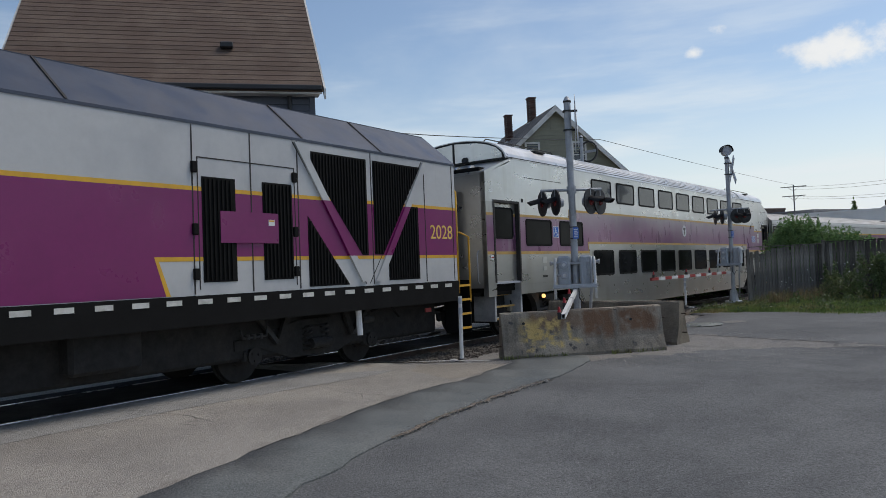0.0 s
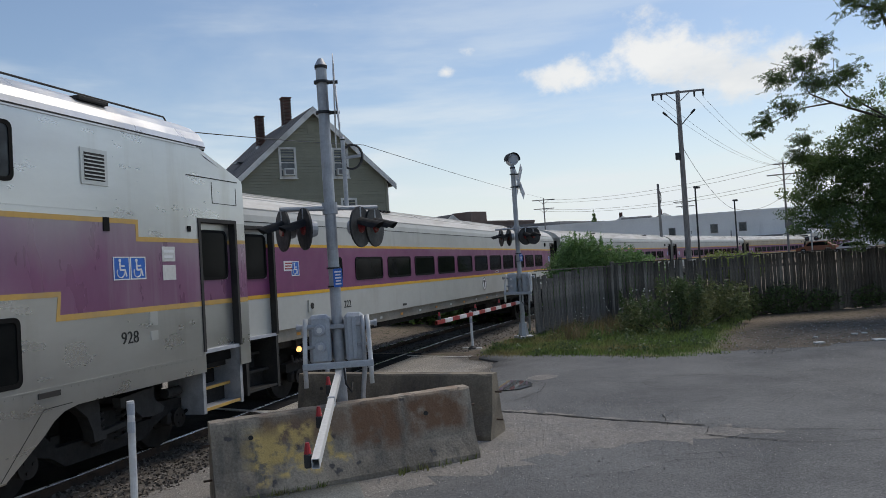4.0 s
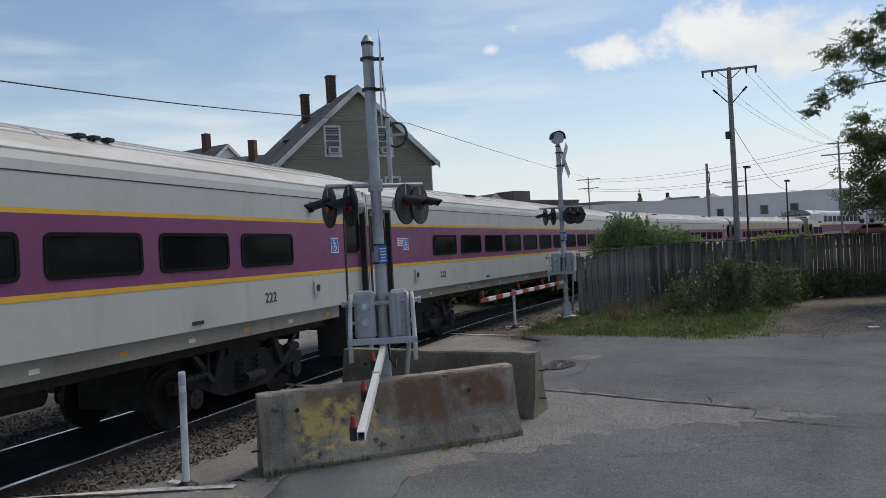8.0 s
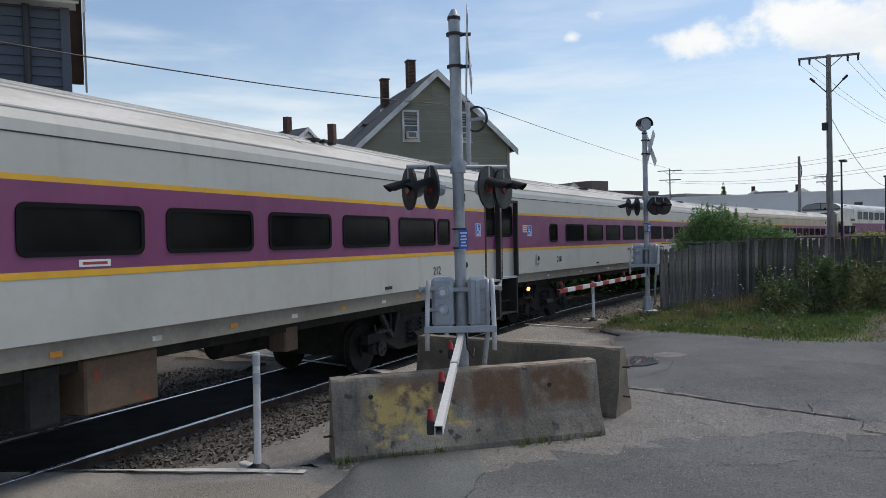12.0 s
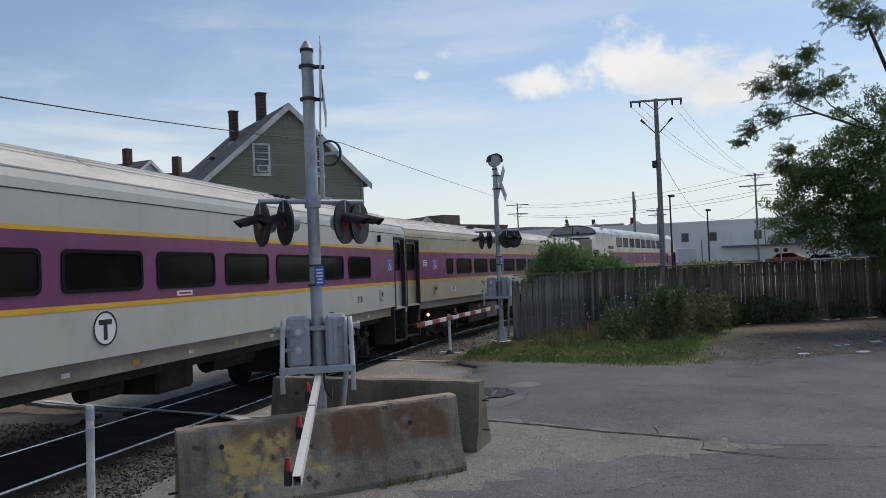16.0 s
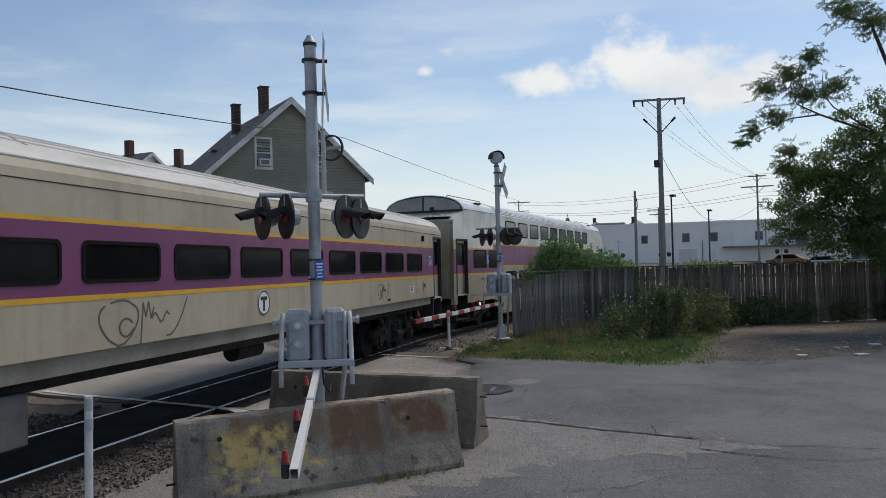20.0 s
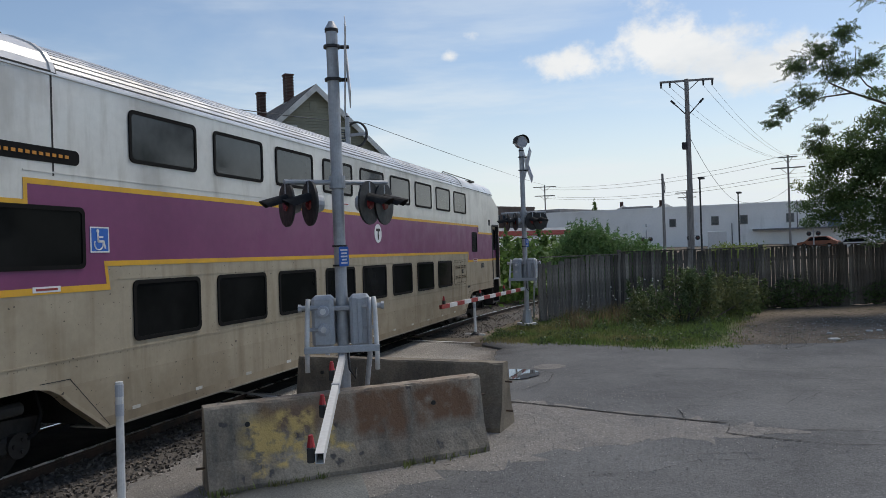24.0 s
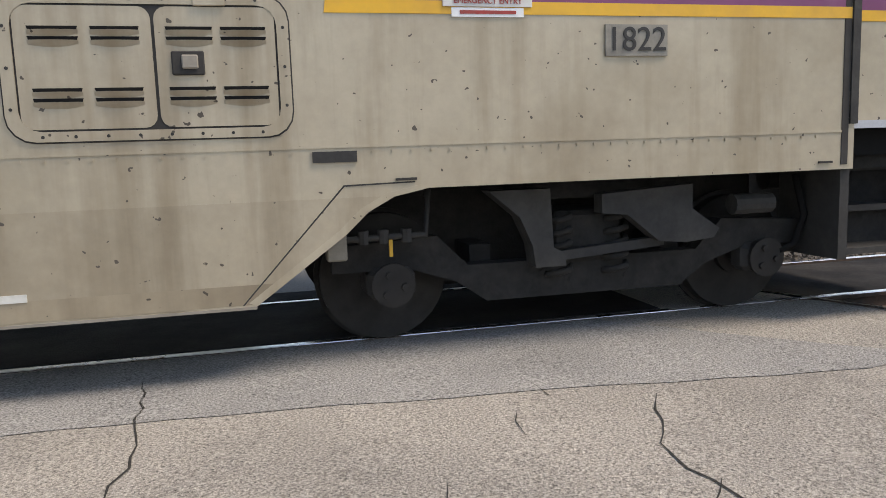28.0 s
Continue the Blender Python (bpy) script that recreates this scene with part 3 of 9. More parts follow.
def ring_bm(outer, inner, a, b, plane="xz"):
    """A frame between two outlines with the same count of points."""
    bm = bmesh.new()
    def place(u, v, w):
        return {"xz": (u, w, v), "yz": (w, u, v), "xy": (u, v, w)}[plane]
    L = [[bm.verts.new(place(u, v, w)) for u, v in o] for w in (a, b) for o in (outer, inner)]
    n = len(outer)
    for i in range(n):
        j = (i + 1) % n
        for p, q in ((0, 1), (3, 2), (2, 0), (1, 3)):
            bm.faces.new((L[p][i], L[p][j], L[q][j], L[q][i]))
    bmesh.ops.recalc_face_normals(bm, faces=bm.faces[:])
    return bm


def add_tube(bm, pts, r, seg=6):
    """One closed skin swept along a line of points."""
    P = [Vector(p) for p in pts]
    side, rings = None, []
    for i, p in enumerate(P):
        d = (P[min(i + 1, len(P) - 1)] - P[max(i - 1, 0)]).normalized()
        if side is None:
            side = d.cross(Vector((0, 0, 1)) if abs(d.z) < 0.9 else Vector((1, 0, 0))).normalized()
        side = (side - d * side.dot(d)).normalized()
        up = d.cross(side)
        rings.append([bm.verts.new(p + (side * math.cos(a) + up * math.sin(a)) * r) for a in (2 * math.pi * k / seg for k in range(seg))])
    for a, b in zip(rings[:-1], rings[1:]):
        for k in range(seg):
            f = bm.faces.new((a[k], a[(k + 1) % seg], b[(k + 1) % seg], b[k]))
            f.smooth = True
    bm.faces.new(rings[0][::-1])
    bm.faces.new(rings[-1])
    return bm


def text_mesh(name, words, size, m, material, parent, align="CENTER", thick=0.003):
    cu = bpy.data.curves.new(name, "FONT")
    cu.body, cu.size, cu.align_x, cu.align_y, cu.extrude = words, size, align, "CENTER", thick
    tmp = bpy.data.objects.new(name, cu)
    me = bpy.data.meshes.new_from_object(tmp)
    bpy.data.objects.remove(tmp)
    me.materials.clear()
    me.materials.append(M[material])
    ob = new(name, me)
    ob.parent = parent
    ob.matrix_basis = m
    return ob


def mesh_from(name, verts, faces, material, parent=None):
    me = bpy.data.meshes.new(name)
    me.from_pydata(verts, [], faces)
    me.materials.append(M[material])
    ob = new(name, me)
    if parent is not None:
        ob.parent = parent
    return ob


# ---- the track's line ----
KN = [-60.0, 6, 14, 22, 30, 40, 55, 75, 100, 140, 200]
YK = [-37.3, -37.3, -36.9, -39.84, -43.61, -47.49, -50.2, -54.38, -59.56, -67.29, -76]
GRADE, LEVEL_AT = -0.0185, 9.0


def track_line():
    def yaw(s):
        return radians(float(np.interp(s, KN, YK)))
    out = {0.0: (4.836, 6.344)}
    for step in (0.5, -0.5):
        x, y, s = 4.836, 6.344, 0.0
        while -200 < s < 195:
            a = yaw(s + step / 2)
            x, y, s = x + step * math.cos(a), y + step * math.sin(a), s + step
            out[s] = (x, y)
    return np.array([(s, *out[s]) for s in sorted(out)])


TR = track_line()


def on_track(s, off=0.0, up=0.0):
    """A place on the track: off metres to the far side, up metres above the rail tops."""
    a = radians(float(np.interp(s, KN, YK)))
    return Vector((np.interp(s, TR[:, 0], TR[:, 1]) - off * math.sin(a), np.interp(s, TR[:, 0], TR[:, 2]) + off * math.cos(a), GRADE * (s - LEVEL_AT) + up))


def near_track(x, y):
    """For arrays of places: the run along the track and the distance from it."""
    x, y = np.atleast_1d(np.asarray(x, float)), np.atleast_1d(np.asarray(y, float))
    T = TR[::4]
    s, d = np.empty(len(x)), np.empty(len(x))
    for i in range(0, len(x), 4000):
        q = (x[i:i + 4000, None] - T[None, :, 1]) ** 2 + (y[i:i + 4000, None] - T[None, :, 2]) ** 2
        k = q.argmin(1)
        a = np.radians(np.interp(T[k, 0], KN, YK))
        dx, dy = x[i:i + 4000] - T[k, 1], y[i:i + 4000] - T[k, 2]
        s[i:i + 4000] = T[k, 0] + dx * np.cos(a) + dy * np.sin(a)
        d[i:i + 4000] = np.abs(dy * np.cos(a) - dx * np.sin(a))
    return s, d


def ground_z(x, y):
    s, d = near_track(x, y)
    w = 1 - np.clip((d - 2.4) / 4.0, 0, 1)
    w = w * w * (3 - 2 * w)
    return GRADE * (np.clip(s, -40, 190) - LEVEL_AT) * w - 0.035 * w


def gz(x, y):
    return float(ground_z(x, y)[0])


# ---- ground ----
BALLAST_RUNS = ((4.9, 11.4), (20.6, 150.0), (-60.0, -14.0))


def sunk(s, d, off):
    """How far the bed lies below the crossing's surface."""
    a = np.zeros_like(s)
    for lo, hi in BALLAST_RUNS:
        lo = lo - 0.45 * np.clip(off, -3.5, 3.5) if lo == 4.9 else lo
        a = np.maximum(a, np.clip((s - lo) / 0.5, 0, 1) * np.clip((hi - s) / 0.5, 0, 1))
    return -0.15 * a * np.clip((3.3 - d) / 1.2, 0, 1)


def lie(x, y):
    s, d = near_track(x, y)
    off = (np.atleast_1d(np.asarray(x, float)) - 4.836) * 0.606 + (np.atleast_1d(np.asarray(y, float)) - 6.344) * 0.795
    return ground_z(x, y) + sunk(s, d, off)


def build_ground():
    def axis(lo, hi, step, far):
        near = np.arange(lo, hi + 0.01, step)
        out = [far * 0.02, far * 0.05, far * 0.12, far * 0.3, far]
        return np.concatenate([[lo - v for v in out[::-1]], near, [hi + v for v in out]])
    xs, ys = axis(-24, 112, 0.8, 1500), axis(-112, 28, 0.8, 1500)
    X, Y = np.meshgrid(xs, ys)
    Z = lie(X.ravel(), Y.ravel()) - 0.035
    nx, ny = len(xs), len(ys)
    idx = np.arange(nx * ny).reshape(ny, nx)
    faces = np.stack([idx[:-1, :-1], idx[:-1, 1:], idx[1:, 1:], idx[1:, :-1]], -1).reshape(-1, 4)
    ob = mesh_from("ground", np.stack([X.ravel(), Y.ravel(), Z], 1).tolist(), faces.tolist(), "earth")
    for p in ob.data.polygons:
        p.use_smooth = True
    tagged(ob, "bare brown earth with thin grass round the crossing", "ground", kind="structure")
    return ob


def slab(name, pts, lift, material, label, step=0.6, parent=None, rimmed=True):
    """A sheet cut to an outline and laid on the ground."""
    bm = bmesh.new()
    bm.faces.new([bm.verts.new((x, y, 0)) for x, y in pts])
    for ax in (0, 1):
        lo, hi = min(p[ax] for p in pts), max(p[ax] for p in pts)
        v = math.ceil(lo / step + 1e-6) * step
        no = Vector((1, 0, 0)) if ax == 0 else Vector((0, 1, 0))
        while v < hi:
            bmesh.ops.bisect_plane(bm, geom=bm.verts[:] + bm.edges[:] + bm.faces[:], plane_co=no * v, plane_no=no, dist=1e-5)
            v += step
    bmesh.ops.triangulate(bm, faces=[f for f in bm.faces if len(f.verts) > 4])
    co = np.array([v.co[:2] for v in bm.verts])
    for v, z in zip(bm.verts, lie(co[:, 0], co[:, 1])):
        v.co.z = z + lift
    bmesh.ops.recalc_face_normals(bm, faces=bm.faces[:])
    if sum(f.normal.z for f in bm.faces) < 0:
        bmesh.ops.reverse_faces(bm, faces=bm.faces[:])
    for f in bm.faces:
        f.smooth = True
    rim = [e for e in bm.edges if e.is_boundary] if rimmed else []
    low = {v: bm.verts.new(v.co - Vector((0, 0, 0.05))) for v in {v for e in rim for v in e.verts}}
    for e in rim:       # a rim down to the ground
        p, q = e.verts
        bm.faces.new((p, q, low[q], low[p]))
    ob = part(name, bm, material, parent)
    if parent is None:
        tagged(ob, label, name.replace("_", " "), kind="structure")
    elif label:
        ob["label"] = label
    return ob


def rough_edge(pts, amp, seed, step=0.25):
    """An outline with a broken, uneven edge."""
    rnd = random.Random(seed)
    out = []
    for (x0, y0), (x1, y1) in zip(pts, pts[1:] + pts[:1]):
        n = max(1, int(math.hypot(x1 - x0, y1 - y0) / step)) if math.hypot(x1 - x0, y1 - y0) < 9 else 1
        for i in range(n):
            f = i / n
            j = amp if n > 1 else 0
            out.append((x0 + (x1 - x0) * f + rnd.uniform(-j, j), y0 + (y1 - y0) * f + rnd.uniform(-j, j)))
    return out


def ribbon(name, pts, width, lift, material, parent, seed=0, wander=0.02, taper=True, label=""):
    """A thin strip along a line on the ground: a crack or a painted line."""
    rnd = random.Random(seed)
    P = []
    for (x0, y0), (x1, y1) in zip(pts[:-1], pts[1:]):
        n = max(1, int(math.hypot(x1 - x0, y1 - y0) / 0.12))
        for i in range(n):
            f = i / n
            P.append((x0 + (x1 - x0) * f + rnd.uniform(-wander, wander), y0 + (y1 - y0) * f + rnd.uniform(-wander, wander)))
    P.append(pts[-1])
    V, F = [], []
    for i, (x, y) in enumerate(P):
        a, b = P[max(i - 1, 0)], P[min(i + 1, len(P) - 1)]
        d = Vector((b[0] - a[0], b[1] - a[1]))
        d = d.normalized() if d.length else Vector((1, 0))
        w = width / 2 * (rnd.uniform(0.5, 1.3) if taper else rnd.uniform(0.93, 1.05))
        if taper and i in (0, len(P) - 1):
            w *= 0.3
        for sgn in (1, -1):
            V.append((x - d.y * w * sgn, y + d.x * w * sgn))
        if i:
            k = 2 * i
            F.append((k - 2, k - 1, k + 1, k))
    z = lie([v[0] for v in V], [v[1] for v in V]) + lift
    ob = mesh_from(name, [(*v, h) for v, h in zip(V, z)], F, material, parent)
    if label:
        ob["label"] = label
    return ob


ground = build_ground()
PATCH_L = [(-14, 10.2), (0, 3.9), (2.0, 2.9), (4.11, 1.82), (4.69, 1.49), (5.23, 1.11), (5.76, 0.64), (6.3, 0.28), (6.9, -0.05), (7.5, -0.38), (8.15, -0.7)]
PATCH_R = [(8.1, -1.9), (7.4, -1.75), (6.9, -1.5), (6.2, -1.14), (5.6, -0.7), (5.2, -0.35), (4.83, -0.06), (4.3, 0.33), (3.5, 0.9), (2.4, 1.55), (0, 2.7), (-14, 8.9)]
lot = slab("parking_lot", [(8.1, -0.4), (8.3, -1.6), (9.8, -2.6), (12.2, -3.6), (13.9, -5.2), (14.8, -6.0), (16.1, -7.25), (17.4, -7.3), (18.6, -7.9), (19.0, -9.0), (17.0, -9.8), (15.4, -11.4), (14.4, -13.0), (14.2, -15.0), (13.6, -19), (13, -40), (-40, -40), (-40, 26), (-14, 10.2), (0, 3.9), (2.4, 2.3), (4.6, 1.1), (6.6, -0.1)], 0.012, "asphalt", "worn grey asphalt lot with cracks and loose grit", 0.6)
grit = slab("grit_apron", rough_edge([(7.2, -0.6), (7.95, -0.1), (8.3, 1.9), (9.7, 1.0), (12.4, -1.2), (12.9, -2.0), (12.2, -3.4), (10.8, -4.3), (10.4, -4.88), (9.7, -5.32), (8.85, -5.86), (8.0, -6.56), (7.3, -7.0), (7.2, -6.3), (7.8, -5.4), (7.9, -4.4), (7.7, -2.6), (7.5, -1.6)], 0.22, 3, 0.16), 0.0142, "loose_grit", "loose grit and broken asphalt round the concrete barriers", 0.6, None, False)
tagged(grit, category="grit")
road = slab("crossing_road", rough_edge([(-14, 10.1), (0, 3.6), (2.0, 2.6), (4.0, 1.55), (4.55, 1.2), (5.05, 0.85), (5.6, 0.4), (6.2, -0.1), (6.9, -0.4), (7.5, -0.9), (8.0, -0.1), (8.2, 0.5), (8.5, 2.0), (8.75, 3.4), (9.6, 7.0), (10.8, 11.0), (2, 18), (-6, 22), (-14, 17)], 0.03, 5), 0.026, "old_road", "pale worn concrete-grey road over the level crossing", 0.6)
patch = slab("asphalt_strip", rough_edge(PATCH_L + PATCH_R, 0.035, 9), 0.032, "asphalt_patch", "blue-grey strip of newer asphalt along the road", 0.6)
road_b = slab("crossing_road_b", rough_edge([(13.3, -1.5), (12.5, -2.5), (12.7, -4.4), (13.4, -5.6), (14.2, -6.2), (16.1, -7.1), (17.1, -6.95), (17.85, -7.2), (19.4, -6.05), (22.4, -4.6), (27.0, -2.0), (44, 2.0), (40, 12), (26, 8), (17.1, 1.9), (15.2, 0.1)], 0.05, 7), 0.022, "old_road", "second strip of pale road over the track", 0.6)
slab("grass_verge", rough_edge([(17.9, -7.7), (16.33, -8.05), (14.87, -8.75), (13.3, -9.75), (12.9, -11.0), (14.5, -12.3), (16.5, -14.6), (18.3, -17), (20.1, -13.2), (21.0, -10.5), (19.6, -8.3)], 0.12, 11), 0.018, "grass_soil", "weedy grass verge between lot and board fence", 0.6, None, False)

# painted lines on the two roads
ribbon("painted_line", [(8.8, 3.3), (8.59, 2.55), (8.31, 1.55), (8.04, 0.69), (7.8, -0.05)], 0.11, 0.042, "white_line", road, 21, 0.006, False)
ribbon("painted_line", [(17.1, 1.65), (15.2, 0.02), (13.75, -1.15), (12.7, -1.85)], 0.13, 0.038, "white_line", road_b, 22, 0.006, False)
ribbon("painted_line", [(19.4, -6.05), (17.8, -7.28)], 0.13, 0.038, "white_line", road_b, 23, 0.006, False)
# cracks, each one a strip of its own
CRACKS = (
    (road, 0.012, ((4.42, 5.07), (4.01, 4.41), (3.72, 4.01), (3.49, 3.78), (3.3, 4.0), (3.15, 3.75))),
    (road, 0.006, ((3.49, 3.78), (3.3, 3.55))),
    (road, 0.010, ((5.74, 2.64), (5.18, 2.36), (5.02, 2.2), (4.89, 1.94), (4.72, 1.6))),
    (road, 0.009, ((4.72, 1.6), (4.94, 1.29))),
    (road, 0.007, ((5.0, 2.05), (4.6, 2.0), (4.35, 1.75))),
    (lot, 0.055, ((10.62, -4.66), (10.42, -4.78), (9.77, -5.22), (9.04, -5.67), (8.5, -6.1), (7.95, -6.52))),
    (lot, 0.03, ((7.62, -6.18), (7.12, -6.52), (6.73, -6.79))),
    (lot, 0.012, ((6.73, -6.79), (6.46, -7.25), (6.31, -7.67), (5.9, -8.4))),
    (lot, 0.012, ((7.95, -6.52), (7.7, -6.3), (7.62, -6.18))),
    (lot, 0.014, ((11.8, -7.06), (11.6, -7.3), (11.39, -7.44))),
    (lot, 0.013, ((11.13, -7.76), (11.27, -8.35), (10.92, -9.04), (10.2, -9.49), (9.61, -9.5), (9.16, -9.98), (8.8, -10.41))),
    (lot, 0.01, ((11.13, -7.76), (10.8, -7.6), (10.5, -7.7), (10.3, -7.5))),
    (lot, 0.012, ((9.01, -6.24), (8.94, -6.66), (8.82, -7.0))),
    (lot, 0.012, ((8.9, -6.5), (8.6, -6.35), (8.24, -6.1))),
    (lot, 0.01, ((7.23, -4.81), (7.09, -5.29), (6.94, -5.7), (6.78, -6.02))),
    (lot, 0.01, ((8.8, -8.98), (8.58, -8.58), (8.48, -8.31))),
    (lot, 0.012, ((13.3, -5.9), (13.0, -5.6), (12.7, -6.3), (12.2, -6.4), (11.6, -6.0), (11.1, -5.2))),
    (lot, 0.009, ((7.0, -3.9), (6.8, -4.5), (6.9, -5.2), (6.6, -5.9))),
    (patch, 0.012, ((4.94, 1.24), (4.86, 0.82), (4.67, 0.56), (4.49, 0.45))),
    (patch, 0.009, ((5.35, 1.27), (5.19, 1.22), (4.94, 1.24))),
    (road, 0.008, ((5.17, 3.06), (5.05, 2.98), (4.93, 2.87))),
    (lot, 0.013, ((8.3, -6.2), (8.05, -6.6), (7.55, -6.75), (7.0, -7.5), (6.4, -8.2))),
    (lot, 0.011, ((12.0, -7.3), (11.2, -8.6), (10.2, -10.2), (9.6, -11.5))),
    (lot, 0.008, ((12.3, -6.6), (11.6, -6.9), (10.9, -7.9))),
    (lot, 0.008, ((9.7, -6.4), (9.2, -7.4), (9.4, -8.3))),
    (lot, 0.007, ((8.4, -7.9), (8.9, -8.8), (8.5, -9.6))),
    (patch, 0.011, ((2.0, 2.9), (3.0, 2.38), (4.11, 1.82), (4.69, 1.49))),
    (patch, 0.007, ((4.69, 1.49), (5.23, 1.11), (5.76, 0.64))),
    (road, 0.006, ((5.6, 3.3), (5.45, 3.05), (5.5, 2.95))),
    (road, 0.006, ((4.4, 2.9), (4.25, 2.75), (4.28, 2.6))),
    (road, 0.006, ((6.9, 1.3), (6.8, 1.15), (6.82, 1.05))),
)
for i, (where, w, pts) in enumerate(CRACKS):
    ribbon("crack", pts, w, 0.0362 if where is patch else 0.0305 if where is road else 0.0225, "crack", where, 40 + i, 0.02)


def puddle(name, x, y, rx, ry, lift, seed, label, material="puddle"):
    rnd = random.Random(seed)
    pts = [(x + rx * math.cos(a) * rnd.uniform(0.92, 1.04), y + ry * math.sin(a) * rnd.uniform(0.92, 1.04)) for a in np.linspace(0, 6.28, 19)[:-1]]
    return slab(name, pts, lift, material, label, 0.3, None, False)


tagged(puddle("puddle", 12.58, -5.78, 0.58, 0.5, 0.029, 1, "shallow puddle on the asphalt by the barrier"), category="puddle")
tagged(puddle("manhole_cover", 12.86, -6.7, 0.3, 0.3, 0.0145, 2, "pale round manhole cover set in the asphalt", "loose_grit"), category="manhole cover")
tagged(slab("road_edge_strip", rough_edge([(on_track(q, -0.83).x, on_track(q, -0.83).y) for q in (-12, -8, -4, 0, 3.4)] + [(7.2, 1.62), (6.75, 1.83), (5.97, 2.62), (5.14, 3.45), (4.33, 4.21), (3.57, 4.88), (0.5, 7.3), (-6.2, 12.6)], 0.02, 12), 0.0305, "road_band", "blue-grey strip of newer asphalt beside the rails", 0.6, None, False), category="road")
tagged(slab("road_stain", rough_edge([(7.75, 1.2), (7.7, 0.2), (7.35, -0.3), (6.9, -0.05), (6.2, 0.42), (6.0, 0.75), (6.3, 1.0), (6.9, 1.3)], 0.09, 19), 0.0292, "road_stain", "brown dirty stain on the worn road", 0.4, None, False), category="stain")
tagged(puddle("puddle", 31.0, -2.6, 2.2, 0.9, 0.04, 3, "broad puddle on the road beyond the track"), category="puddle")
tagged(slab("dirt_patch", rough_edge([(13.0, -10.9), (12.2, -12.6), (11.7, -15.2), (11.9, -18.5), (13, -24), (16, -26.5), (16.5, -22.4), (17.3, -19.2), (18.15, -16.9), (16.5, -14.4), (14.5, -12.2)], 0.14, 17), 0.0165, "earth", "bare brown dirt between the lot and the fence", 0.6, None, False), category="dirt")

yard = [on_track(s, o) for s, o in ((4.6, 1.6), (11.6, 1.6), (11.4, 7.5), (4.9, 7.5))]
tagged(slab("gravel_strip", rough_edge([(p.x, p.y) for p in yard], 0.08, 31), 0.02, "ballast", "grey gravel between the two roads beyond the track", 0.6), category="gravel")

# ---- track ----
track = tagged(empty("railway_track"), "single curved railway track with worn steel rails on ballast", "track", kind="structure")


def sweep(name, outline, s0, s1, ds, material, parent, label=""):
    """An outline (off, up) drawn along the track."""
    V, F, n = [], [], len(outline)
    S = np.arange(s0, s1 + 1e-6, ds)
    for i, s in enumerate(S):
        V += [tuple(on_track(float(s), o, u)) for o, u in outline]
        if i:
            for j in range(n):
                a, b = (i - 1) * n + j, (i - 1) * n + (j + 1) % n
                F.append((a, b, b + n, a + n))
    F += [tuple(range(n))[::-1], tuple(range(len(V) - n, len(V)))]
    ob = mesh_from(name, V, F, material, parent)
    if label:
        ob["label"] = label
    return ob


for c in (-0.752, 0.752):
    rail = sweep("rail", [(c - 0.07, -0.17), (c + 0.07, -0.17), (c + 0.06, -0.15), (c + 0.012, -0.125), (c + 0.012, -0.045), (c + 0.036, -0.035), (c + 0.036, -0.006), (c - 0.036, -0.006), (c - 0.036, -0.035), (c - 0.012, -0.045), (c - 0.012, -0.125), (c - 0.06, -0.15)], -60, 150, 1.0, "rail", track, "rusty brown rail")
    sweep("running_surface", [(c - 0.03, -0.006), (c + 0.03, -0.006), (c + 0.027, 0.0), (c - 0.027, 0.0)], -60, 150, 1.0, "rail_head", rail, "polished steel rail top")
for s0, s1 in ((-12, 4.7), (11.7, 20.3)):
    for o0, o1 in ((-0.68, 0.68), (0.82, 1.2)) if s0 < 0 else ((-0.68, 0.68), (-1.2, -0.82), (0.82, 1.2)):
        sweep("crossing_panel", [(o0, -0.12), (o1, -0.12), (o1, -0.001), (o0, -0.001)], s0, s1, 0.8, "crossing_panel", track, "black rubber crossing panel")
sweep("crossing_panel", [(-0.68, -0.1), (0.68, -0.1), (0.68, -0.02), (-0.68, -0.02)], 4.7, 11.7, 0.7, "crossing_panel", track, "black rubber crossing panel")
for s0, s1 in BALLAST_RUNS:
    sweep("ballast_bed", [(-2.7, -0.3), (-1.7, -0.135), (1.7, -0.135), (2.7, -0.3)], s0, s1, 0.8, "ballast", track, "grey crushed-stone ballast")


def sleepers():
    src = part("sleeper", box_bm((0, 0, -0.03), (0.22, 2.55, 0.18), 0, 0.012), "tie", track)
    S = [5.2 + 0.56 * i for i in range(11)] + [21.0 + 0.56 * i for i in range(150)]
    for i, s in enumerate(S):
        a = radians(float(np.interp(s, KN, YK)) + random.uniform(-1, 1))
        m = Matrix.Translation(on_track(s, random.uniform(-0.04, 0.04), -0.185)) @ Matrix.Rotation(a, 4, "Z")
        if i:
            again("sleeper", src, track, m)
        else:
            src.matrix_basis = m


sleepers()


